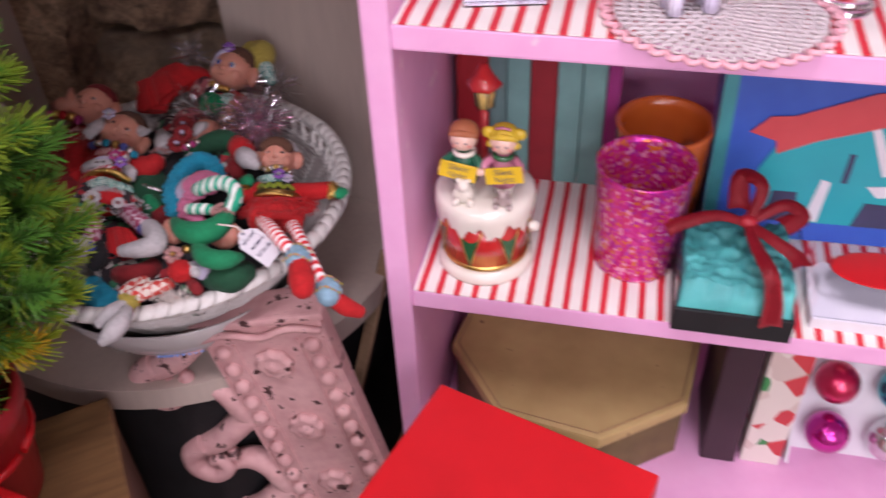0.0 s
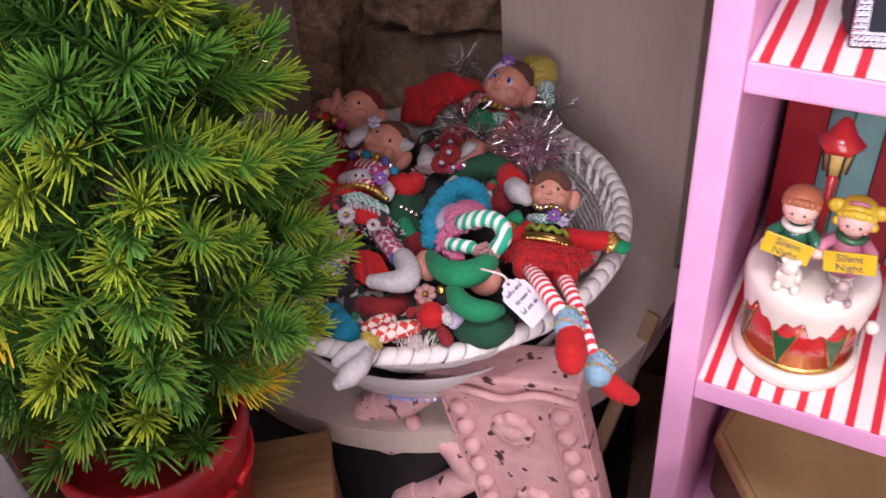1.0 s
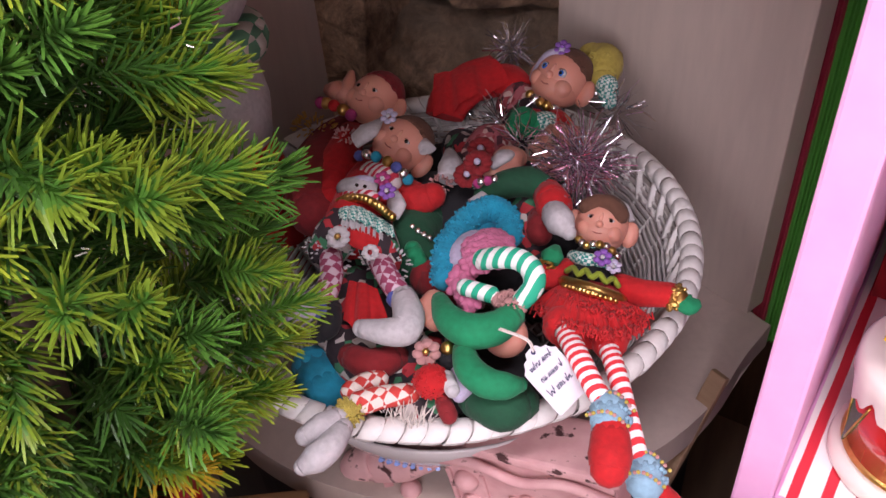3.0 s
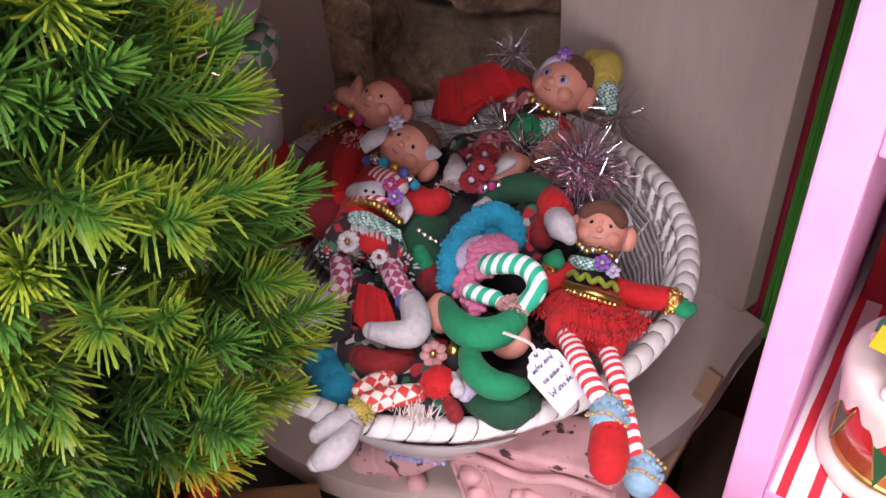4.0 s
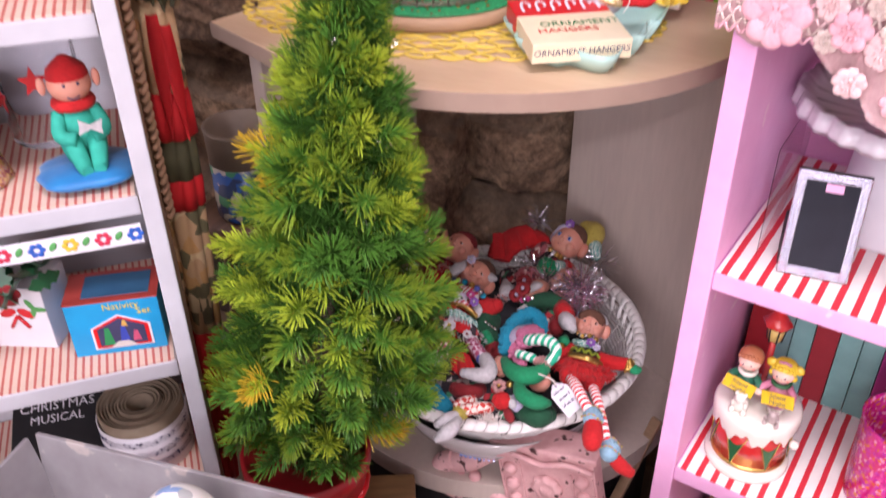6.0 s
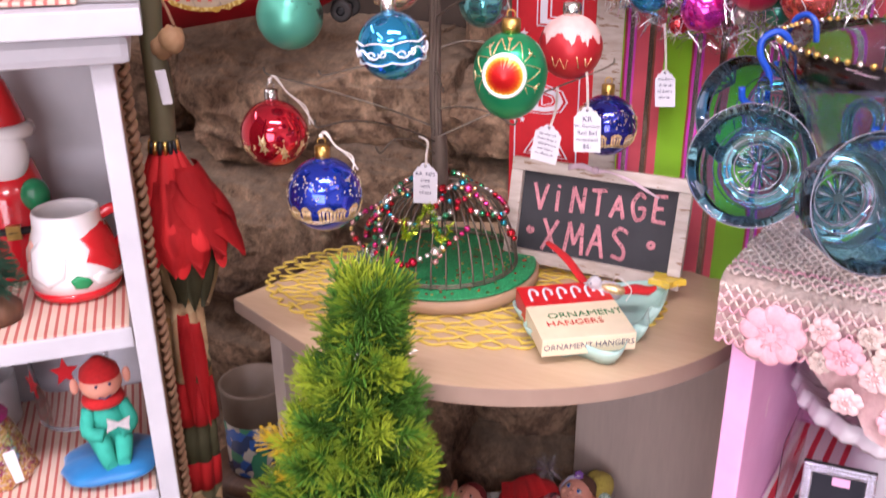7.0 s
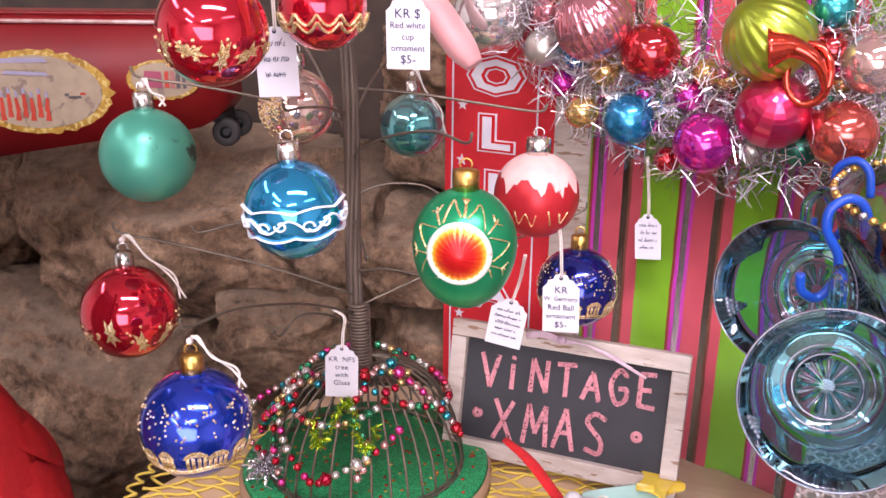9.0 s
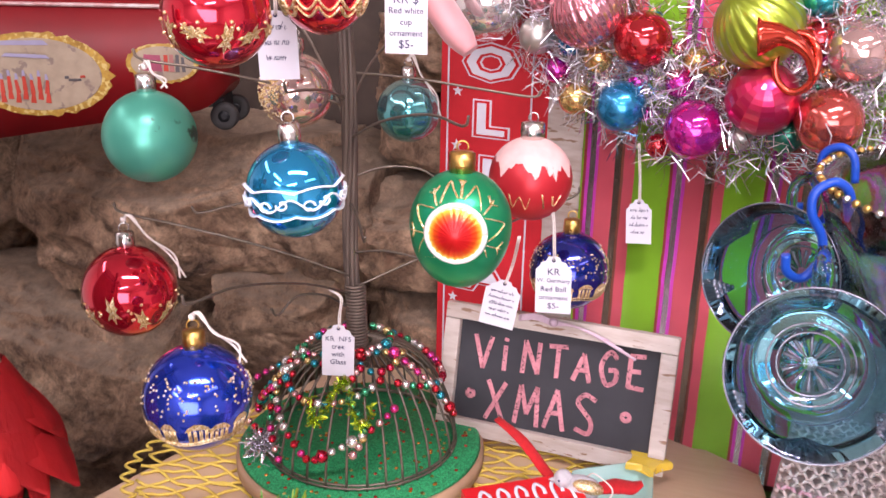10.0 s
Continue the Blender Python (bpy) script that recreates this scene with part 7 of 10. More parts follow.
tree_outline = [(0.0, 0.112), (0.018, 0.080), (0.030, 0.055), (0.024, 0.046), (0.044, 0.018), (0.036, 0.008), (0.056, -0.030), (0.050, -0.046), (0.026, -0.052), (0.018, -0.066), (-0.018, -0.066), (-0.026, -0.052), (-0.050, -0.046), (-0.056, -0.030), (-0.036, 0.008), (-0.044, 0.018), (-0.024, 0.046), (-0.030, 0.055), (-0.018, 0.080)]
op = [Vector((x * 1.2, y * 1.08, 0)) for x, y in tree_outline]
op = smooth_path(op + [op[0]], 4)[:-1]
bm = B()
rings = []
for k, (sc, z) in enumerate(((0.0, 0.003), (0.55, 0.003), (0.82, 0.004), (0.93, 0.011), (1.0, 0.020), (1.02, 0.020), (0.96, 0.010), (0.86, 0.0), (0.3, 0.0))):
    if sc == 0:
        rings.append([bm.verts.new((0, 0, z))])
    else:
        rings.append([bm.verts.new((p.x * sc, p.y * sc, z)) for p in op])
for a, b in zip(rings, rings[1:]):
    for i in range(len(op)):
        j = (i + 1) % len(op)
        q = list(dict.fromkeys([a[i % len(a)], a[j % len(a)], b[j], b[i]]))
        bm.faces.new(q).smooth = True
part("dish_body", bm, mint, dish)
bm = B()
star = [(0.021 * (1 if i % 2 == 0 else 0.48) * math.sin(i * math.pi / 5), 0.021 * (1 if i % 2 == 0 else 0.48) * math.cos(i * math.pi / 5)) for i in range(10)]
add_prism(bm, star, 0.018, 0.026, pose(0, 0.114, 0, 0, 0, 10), bevel=0.002)
part("star", bm, mat("yellow_glaze", (0.72, 0.52, 0.06), (0.64, 0.44, 0.05), 0.15, coat=0.4), dish, "yellow glazed star")

BXM = pose(-0.125, 0.812, TOP + 0.014, 0, 0, 36) @ pose(0, 0, 0, 4, 0, 0)
hb = thing("hanger_box", BXM, "red and cream card box of ornament hangers in the dish", "box")
cream = mat("cream_card", (0.76, 0.66, 0.46), (0.70, 0.60, 0.41), 0.6, scale=60)
bm = B()
add_box(bm, (0, -0.010, 0.009), (0.090, 0.062, 0.018), bevel=0.0008)
part("box_body", bm, cream, hb)
bm = B()
add_box(bm, (0, 0.041, 0.0088), (0.090, 0.0395, 0.0176), bevel=0.0008)
part("box_top", bm, M["gift_red"], hb, "red end panel")
for i in range(6):
    x = -0.036 + i * 0.0145
    bm = B()
    add_tube(bm, [(x, 0.030, 0.0183), (x + 0.001, 0.046, 0.0183), (x + 0.005, 0.053, 0.0183), (x + 0.009, 0.047, 0.0183), (x + 0.008, 0.040, 0.0183)], 0.0017, 5, soft=4, squash=0.15)
    part("printed_hook", bm, M["tag_card"], hb)
letters("lettering", "ORNAMENT", 0.0135, mat("print_green", (0.03, 0.22, 0.08), rough=0.6), hb, pose(0.008, -0.001, 0.0184), 0.0001)
letters("lettering", "HANGERS", 0.0125, M["gift_red"], hb, pose(-0.006, -0.015, 0.0184), 0.0001)
letters("lettering", "ORNAMENT HANGERS", 0.0085, M["ink"], hb, pose(0, -0.0412, 0.009, 90, 0, 0), 0.0001)

# red ribbon and bird clip behind the box
bm = B()
add_tube(bm, [(-0.190, 0.905, TOP + 0.060), (-0.165, 0.895, TOP + 0.050), (-0.140, 0.885, TOP + 0.030), (-0.123, 0.880, TOP + 0.017)], [0.004, 0.006, 0.006, 0.004], 8, soft=5, squash=0.4)
solid("red_ribbon", bm, DM["red"], I4, "red satin ribbon trailing into the dish", "ribbon")
bird = thing("bird_ornament", pose(-0.112, 0.874, TOP + 0.0215, 0, 0, 6), "small white bird ornament with gold wing and red tail", "ornament")
bm = B()
add_ball(bm, (0, 0, 0.011), 0.0105, 20, 12, (1.5, 0.95, 0.95))
add_ball(bm, (-0.014, -0.002, 0.018), 0.0075, 16, 10)
add_tube(bm, [(-0.019, -0.003, 0.018), (-0.025, -0.004, 0.0165)], [0.0024, 0.0004], 8)
part("body", bm, DM["white"], bird)
bm = B()
add_ball(bm, (0.006, -0.005, 0.0155), 0.0085, 18, 10, (1.5, 0.7, 0.6), (0, 12, 10))
part("wing", bm, M["gold_glitter"], bird, "gold glitter wing")
bm = B()
add_tube(bm, [(0.012, 0, 0.012), (0.026, 0.003, 0.015), (0.038, 0.006, 0.014), (0.046, 0.008, 0.018)], [0.006, 0.0085, 0.0075, 0.003], 12, soft=5, squash=0.55)
part("tail", bm, DM["red"], bird, "red felt tail")
bm = B()
add_ball(bm, (-0.0165, -0.0082, 0.0195), 0.0011, 8, 6)
part("eye", bm, M["ink"], bird)
bm = B()
add_tube(bm, [(0.004, 0, 0.022), (0.010, -0.008, 0.030), (0.024, -0.010, 0.020), (0.020, -0.012, 0.008)], 0.0006, 5, soft=5)
part("thread", bm, M["string"], bird)

# ---- tags hanging on the wire tree ----
price_tag(pose(-0.302, 0.842, 1.457, 4, 2, 20), 0.025, 0.041, [(0, 0.001, 0.012), (0.001, 0.002, 0.026), (-0.008, 0.006, 0.030)], 0, 31, (("KR  NFS", 0.0058), ("tree", 0.0060), ("with", 0.0058), ("Glass", 0.0060)))
price_tag(pose(-0.145, 0.876, 1.523, 3, -2, 8), 0.026, 0.041, [(-0.003, 0.004, 0.040), (-0.016, 0.014, 0.085), (-0.024, 0.016, 0.098)], 0, 33, (("KR", 0.0075), ("W. Germany", 0.0046), ("Red Ball", 0.0058), ("ornament", 0.0054), ("$5-", 0.0066)))
price_tag(pose(-0.176, 0.858, 1.507, 8, 10, 8), 0.026, 0.036, [(0.002, 0, 0.02), (0.003, -0.02, 0.05)], 5, 34)
price_tag(pose(-0.103, 1.003, 1.539, 4, -4, 2), 0.021, 0.036, [(0.000, 0.0, 0.02), (-0.001, -0.002, 0.052)], 4, 35)
price_tag(pose(-0.246, 0.838, 1.712, 2, 0, 8), 0.029, 0.044, [(0, 0.002, 0.03), (0, 0.003, 0.06)], 0, 36, (("KR $", 0.0085), ("Red white", 0.0058), ("cup", 0.0058), ("ornament", 0.0058), ("$5-", 0.0078)))
price_tag(pose(-0.317, 0.792, 1.692, 2, -2, 20), 0.026, 0.040, [(0, 0.002, 0.03), (0, 0.003, 0.05)], 3, 37)

# ---- tinsel wreath of baubles ----
WR = pose(-0.045, 1.000, 1.790, 0, 0, -7.4)
wreath = thing("bauble_wreath", WR, "silver tinsel wreath packed with bright coloured glass baubles", "wreath")


def wreath_tinsel():
    rr = np.random.RandomState(12)
    V, Fc, ix = [], [], []
    for i in range(19000):
        a = rr.uniform(0, 6.283)
        r = min(rr.normal(0.165, 0.030), 0.212)
        c = np.array((r * math.cos(a), rr.normal(-0.014, 0.011), r * math.sin(a)))
        d = rr.normal(size=3) * (1, 0.7, 1)
        d /= np.linalg.norm(d)
        s = np.cross(d, rr.normal(size=3))
        s = s / np.linalg.norm(s) * 0.00042
        q = c + d * rr.uniform(0.010, 0.024)
        m = (c + q) / 2 + rr.normal(size=3) * 0.002
        if max(c[1], q[1], m[1]) > 0.026:
            continue
        k = len(V)
        V.extend([c - s, c + s, m + s, m - s, q + s * 0.5, q - s * 0.5])
        Fc.extend([(k, k + 1, k + 2, k + 3), (k + 3, k + 2, k + 4, k + 5)])
        ix.extend([i % 3, i % 3])
    return V, Fc, ix


M["foil_bright"] = mat("bright_foil", (0.90, 0.90, 0.92), (0.8, 0.8, 0.84), 0.35, 0.7, scale=200, bump=0.1)
v, f, ix = wreath_tinsel()
ob = raw_mesh("tinsel", v, f, [M["foil_bright"], M["foil_silver"], M["foil_dark"]], ix)
ob.parent = wreath
tagged(ob, "silver foil tinsel", kind="stuff")
bm = B()
add_tube(bm, [(0.15 * math.cos(a), 0.016, 0.15 * math.sin(a)) for a in np.linspace(0, 6.283, 49)], 0.006, 8)
part("wire_ring", bm, M["wire"], wreath)
WB = {k: bauble_mat("wreath_" + k, c, r) for k, (c, r) in dict(rose=((0.62, 0.24, 0.28), 0.12), grey=((0.55, 0.52, 0.46), 0.35), red=((0.55, 0.02, 0.03), 0.10), blue=((0.02, 0.25, 0.50), 0.25), gold=((0.70, 0.46, 0.16), 0.15), magenta=((0.62, 0.02, 0.36), 0.12),
                                                        crimson=((0.60, 0.02, 0.10), 0.30), copper=((0.60, 0.10, 0.08), 0.14), lime=((0.38, 0.48, 0.04), 0.30), green=((0.03, 0.20, 0.13), 0.30), pinkgold=((0.75, 0.50, 0.46), 0.08), aqua=((0.03, 0.38, 0.42), 0.2), silver=((0.75, 0.75, 0.76), 0.15)).items()}
near = [("rose", -0.195, 1.003, 1.699, 0.0117), ("grey", -0.196, 1.000, 1.671, 0.0154), ("rose", -0.153, 0.979, 1.693, 0.0290), ("red", -0.109, 0.980, 1.673, 0.0222), ("blue", -0.169, 1.001, 1.666, 0.0102), ("gold", -0.145, 0.996, 1.656, 0.0119),
        ("magenta", -0.179, 1.002, 1.644, 0.0108), ("gold", -0.161, 0.997, 1.623, 0.0139), ("blue", -0.122, 0.984, 1.621, 0.0203), ("magenta", -0.112, 0.996, 1.640, 0.0082), ("magenta", -0.079, 0.988, 1.641, 0.0112), ("magenta", -0.064, 0.973, 1.609, 0.0230)]
lower = [("red", -0.091, 0.991, 1.591, 0.0101), ("grey", -0.030, 0.983, 1.604, 0.0099), ("green", 0.002, 0.975, 1.610, 0.0133), ("crimson", -0.018, 0.963, 1.637, 0.0268), ("copper", 0.028, 0.960, 1.625, 0.0238), ("lime", -0.027, 0.959, 1.689, 0.0307),
         ("red", 0.014, 0.974, 1.680, 0.0131), ("pinkgold", 0.040, 0.961, 1.674, 0.0215), ("aqua", 0.012, 0.973, 1.708, 0.0139), ("gold", -0.068, 0.987, 1.659, 0.0107), ("gold", -0.051, 0.986, 1.656, 0.0098), ("gold", 0.024, 0.977, 1.659, 0.0088)]
inv = WR.inverted()
rnd = random.Random(8)


def wreath_ball(kind, p, r):
    bm = B()
    ribs = {"lime": 22, "rose": 26}.get(kind, 0) if r > 0.02 else 0
    tilt = pose(0, 0, 0, rnd.uniform(20, 80), rnd.uniform(-50, 50), 0)
    prof = [(max(0, r * math.cos(b)), r * math.sin(b)) for b in np.linspace(-math.pi / 2, math.pi / 2, 22)]
    prof[0], prof[-1] = (0, -r), (0, r)
    if kind == "crimson":
        add_lathe(bm, prof, 14, tilt)
        for fc in bm.faces:
            fc.smooth = False
    else:
        add_lathe(bm, prof, 88 if ribs else 32, tilt, wave=(lambda a, z: 1 + 0.030 * math.cos(ribs * a)) if ribs else None)
    ob = part("wreath_bauble", bm, WB[kind], wreath)
    ob.matrix_local = Matrix.Translation(p)


for k, x, y, z, r in near + lower:
    wreath_ball(k, inv @ Vector((x, y, z)), r)
for i in range(74):
    a = rnd.uniform(0, 6.283)
    if 3.3 < a < 5.9 and i > 20:
        wreath_ball(rnd.choice(("red", "magenta", "green", "silver", "gold", "aqua", "rose")), Vector((rnd.gauss(0.150, 0.03) * math.cos(a), -0.022 + rnd.uniform(-0.008, 0.006), rnd.gauss(0.150, 0.03) * math.sin(a))), rnd.uniform(0.003, 0.0065))
    elif not 3.3 < a < 5.9:
        r = rnd.uniform(0.010, 0.024)
        wreath_ball(rnd.choice(("red", "magenta", "blue", "gold", "rose", "lime", "aqua")), Vector((rnd.gauss(0.150, 0.022) * math.cos(a), -0.014 - r * 0.4, rnd.gauss(0.150, 0.022) * math.sin(a))), r)
hornm = bauble_mat("wreath_horn", (0.62, 0.05, 0.02), 0.1)
bm = B()
add_tube(bm, [(0.020 * math.cos(a) * 0.7, 0.004 * math.sin(a / 2), 0.020 * math.sin(a)) for a in np.linspace(-0.6, 6.2, 22)], 0.0028, 8)
add_tube(bm, [(0.013, 0, -0.010), (0.006, -0.004, 0.008), (-0.010, -0.006, 0.018), (-0.026, -0.008, 0.017)], [0.0026, 0.0038, 0.007, 0.014], 16, soft=5)
ob = part("horn", bm, hornm, wreath, "tiny red blown glass horn")
ob.matrix_local = Matrix.Translation(inv @ Vector((0.0, 0.938, 1.666)))

# ---- felt banner with letters and the padded hanger ----
BN = pose(-0.249, 1.060, 1.50, 0, 0, -7.4)
banner = thing("letter_banner", BN, "red hanging banner with white outlined holiday letters", "banner")
bm = B()
add_box(bm, (0, 0, 0.02), (0.108, 0.002, 0.52), bevel=0.0008)
part("cloth", bm, mat("banner_red", (0.58, 0.015, 0.025), (0.50, 0.012, 0.02), 0.7, scale=80, bump=0.1), banner)
bm = B()
for x in (-0.046, 0.038):
    add_box(bm, (x, -0.0016, 0.02), (0.0015, 0.0008, 0.51))
part("border_line", bm, M["tag_card"], banner)
for i, ch in enumerate("HOLIDAYS"):
    for g, m, y in ((0.0042, "tag_card", -0.0014), (0.0030, "gift_red", -0.0019), (0.0010, "tag_card", -0.0024)):
        letters("letter", ch, 0.040, M[m], banner, pose(-0.003, y, 0.1895 - 0.0515 * i, 90, 0, 0) @ Matrix.Diagonal((1.55, 1, 1, 1)), 0.0003, grow=g)
rnd = random.Random(31)
for i in range(9):
    bm = B()
    s, x, z = rnd.uniform(0.004, 0.006), rnd.choice((-0.036, 0.030)), 0.215 - 0.0515 * i
    st = [(s * (1 if k % 2 == 0 else 0.42) * math.sin(k * math.pi / 5), s * (1 if k % 2 == 0 else 0.42) * math.cos(k * math.pi / 5)) for k in range(10)]
    add_prism(bm, st, 0, 0.0006, pose(x, -0.0012, z, 90, 0, 0))
    part("printed_star", bm, M["tag_card"], banner)
hang = thing("padded_hanger", pose(-0.30, 0.95, 1.72), "pale pink satin padded clothes hanger", "hanger")
bm = B()
add_tube(bm, [(-0.16, -0.02, -0.035), (-0.10, -0.012, 0.015), (-0.03, -0.004, 0.030), (0.02, 0.002, -0.010), (0.050, 0.004, -0.046), (0.062, 0.004, -0.060)], [0.013, 0.017, 0.018, 0.018, 0.017, 0.010], 14, soft=6, squash=0.7)
part("padding", bm, mat("pink_satin", (0.74, 0.36, 0.36), (0.66, 0.30, 0.30), 0.45, scale=60, bump=0.1, sheen=0.3), hang)
bm = B()
add_tube(bm, [(-0.045, -0.004, 0.04), (-0.045, -0.004, 0.09), (-0.03, -0.002, 0.11), (-0.02, 0.1, 0.115), (-0.02, 0.265, 0.115)], 0.0018, 6, soft=4)
part("hook", bm, M["silver"], hang)

# ---- punch bowl and cups ----
GL = mat("smoky_lustre_glass", (0.34, 0.76, 0.86), (0.24, 0.62, 0.82), 0.02, glass=1.0, ior=1.28, film=430, scale=30, bump=0.06, depth=0.002, coat=0.5)
GB = mat("blue_lustre_glass", (0.60, 0.78, 0.90), (0.50, 0.66, 0.86), 0.03, glass=1.0, ior=1.26, film=430, scale=30, bump=0.3, depth=0.003, coat=0.9)
GA = mat("dark_lustre_relief", (0.24, 0.25, 0.30), (0.12, 0.12, 0.16), 0.18, 0.55, film=430, scale=90, bump=0.4, coat=0.6)
pb = thing("glass_punch_bowl", pose(0.168, 0.850, 1.4395), "dark blue lustre glass punch bowl with gold beaded rim", "punch bowl")
bm = B()
add_lathe(bm, [(0, 0), (0.062, 0), (0.066, 0.006), (0.060, 0.022), (0.085, 0.050), (0.118, 0.090), (0.140, 0.140), (0.150, 0.170), (0.147, 0.170), (0.136, 0.140), (0.114, 0.092), (0.082, 0.054), (0.04, 0.034), (0, 0.03)], 72, wave=lambda a, z: 1 + (0.010 * math.cos(12 * a) if 0.04 < z < 0.15 else 0))
part("bowl_body", bm, GB, pb)
for i in range(96):
    a = i * 2 * math.pi / 96
    bm = B()
    add_ball(bm, (0.1488 * math.cos(a), 0.1488 * math.sin(a), 0.1705), 0.0024, 8, 6)
    part("rim_bead", bm, M["gold"] if i % 3 else M["silver"], pb)


def punch_cup(rim, axis, up, label):
    """A footed cup whose mouth looks along axis; its handle points up."""
    f, u = Vector(axis).normalized(), Vector(up)
    u = (u - f * u.dot(f)).normalized()
    m = Matrix((f.cross(u) * -1, u, f)).transposed().to_4x4()
    t = thing("glass_punch_cup", Matrix.Translation(rim) @ m, label, "glass cup", "punch cups hung on the bowl")
    bm = B()
    add_lathe(bm, [(0, -0.060), (0.022, -0.062), (0.024, -0.060), (0.022, -0.054), (0.034, -0.044), (0.041, -0.022), (0.045, 0.0), (0.0435, 0.0005), (0.039, -0.022), (0.031, -0.042), (0.016, -0.050), (0, -0.051)], 56, wave=lambda a, z: 1 + (0.010 * math.cos(9 * a) if -0.05 < z < -0.005 else 0))
    part("cup_body", bm, GL, t)
    for k in range(20):
        a = k * math.pi / 10
        bm = B()
        add_tube(bm, [(0.004 * math.cos(a), 0.004 * math.sin(a), -0.0500), (0.010 * math.cos(a), 0.010 * math.sin(a), -0.0490), (0.0155 * math.cos(a), 0.0155 * math.sin(a), -0.0486)], [0.0005, 0.0010, 0.0012], 6)
        part("foot_ray", bm, GA if k % 2 else GL, t)
    rad = lambda z: 0.0422 + 0.12 * (z + 0.010) if z > -0.03 else 0.0398 + 0.35 * (z + 0.03)
    on = lambda a, z, up=0.0: ((rad(z) + up) * math.cos(a), (rad(z) + up) * math.sin(a), z)
    for q in range(3):
        a0 = q * 2.094 + 0.5
        bm = B()
        for rib in (-1.1, -0.55, 0, 0.55, 1.1):
            add_tube(bm, [on(a0, -0.030), on(a0 + rib * 0.20, -0.024 + 0.006 * math.cos(rib)), on(a0 + rib * 0.36, -0.014 + 0.007 * math.cos(rib))], [0.0012, 0.0010, 0.0005], 6, soft=4)
            for sd in (-1, 1):
                add_tube(bm, [on(a0 + rib * 0.22, -0.022), on(a0 + rib * 0.28 + 0.06 * sd, -0.015)], [0.0008, 0.0004], 5)
        part("moulded_leaf", bm, GA, t)
        for r in range(5):
            for c in range(5 - r):
                bm = B()
                add_ball(bm, on(a0 + 1.05 + 0.062 * (c - (4 - r) / 2), -0.010 - 0.0044 * r), 0.0021, 10, 6)
                part("moulded_berry", bm, GA, t)
    bm = B()
    add_tube(bm, [(0.0452 * math.cos(a), 0.0452 * math.sin(a), 0) for a in np.linspace(0, 6.283, 49)], 0.0006, 6)
    part("rim_band", bm, GA, t, "dark lustre rim")
    for rr, zz in ((0.0180, -0.0484), (0.0235, -0.0462), (0.0330, -0.0395)):
        bm = B()
        add_tube(bm, [(rr * math.cos(a), rr * math.sin(a), zz) for a in np.linspace(0, 6.283, 41)], 0.0007, 6)
        part("foot_ring", bm, GA, t)
    bm = B()
    add_tube(bm, [(0, 0.040, -0.012), (0, 0.056, -0.008), (0, 0.064, -0.024), (0, 0.056, -0.042), (0, 0.035, -0.044)], 0.0036, 8, soft=5)
    part("handle", bm, GL, t)
    return t


punch_cup((0.024, 0.732, 1.531), (-0.02, -0.955, 0.29), (-0.05, 0.2, 1), "teal lustre glass punch cup hanging mouth outwards")
punch_cup((-0.002, 0.842, 1.545), (-0.45, -0.85, 0.20), (0.1, 0.2, 1), "clear teal glass punch cup hanging behind")
punch_cup((0.1117, 0.666, 1.536), (0.50, -0.82, 0.26), (-0.1, 0.2, 1), "lustre glass punch cup hanging at the side")
hookm = mat("blue_plastic", (0.01, 0.07, 0.42), (0.01, 0.05, 0.34), 0.3, scale=40)
for hx, hy, hz_ in ((0.020, 0.795, 1.606), (0.030, 0.905, 1.606), (0.108, 0.715, 1.606)):
    bm = B()
    d = (Vector((0.168, 0.850, 0)) - Vector((hx, hy, 0))).normalized()
    path = [(0.016, -0.010), (0.013, 0.006), (0.004, 0.012), (-0.006, 0.006), (-0.006, -0.006), (0.002, -0.020), (0.002, -0.034), (-0.006, -0.044), (-0.015, -0.040), (-0.017, -0.030)]
    add_tube(bm, [(d.x * a, d.y * a, b) for a, b in path], 0.0027, 8, soft=5)
    solid("cup_hook", bm, hookm, pose(hx, hy, hz_), "blue plastic s-hook on the punch bowl rim", "hook", "cup hooks")

# ---- crochet cloth on the pink bookcase ----
cloth = thing("crochet_runner", PK @ pose(0, 0, PTOP), "cream and pink crocheted runner with flower border", "table runner")


def front_drop(x):
    step = min(1, max(0, (x - 0.060) / 0.05))
    return 0.047 + 0.055 * step + 0.006 * math.sin(x * 30 + 1.0) + 0.010 * abs(math.sin(x * 62))


bm = B()
nx, ny = 260, 40
grid = []
for i in range(nx + 1):
    x = -0.012 + 0.62 * i / nx
    row = []
    for j in range(ny + 1):
        s = -front_drop(x) * (1 - j / 12) if j < 12 else 0.30 * (j - 12) / (ny - 12)
        bumps = 0.0022 * math.sin(x * 700) * math.sin(s * 420)
        if s < 0:
            row.append(bm.verts.new((x, -0.0075 - 0.004 * math.sin(x * 60) * (-s / 0.08) - abs(bumps) - 0.004, s + 0.004)))
        else:
            row.append(bm.verts.new((x, s - 0.008, 0.0045 + bumps + (0.001 if s > 0.008 else 0))))
    grid.append(row)
for i in range(nx):
    for j in range(ny):
        bm.faces.new((grid[i][j], grid[i + 1][j], grid[i + 1][j + 1], grid[i][j + 1])).smooth = True
bmesh.ops.solidify(bm, geom=bm.faces[:], thickness=0.0016)
for f in bm.faces:
    f.material_index = 1 if f.calc_center_median().z < -0.004 else 0
part("runner", bm, [M["lace"], M["lace_blush"]], cloth)
rnd = random.Random(2)
flowers = [(0.034, 0.032)] + [(0.066 + 0.0085 * i + rnd.uniform(-0.004, 0.004), (0.014, 0.050, 0.032, 0.074)[i % 4] + rnd.uniform(-0.006, 0.006)) for i in range(64)]
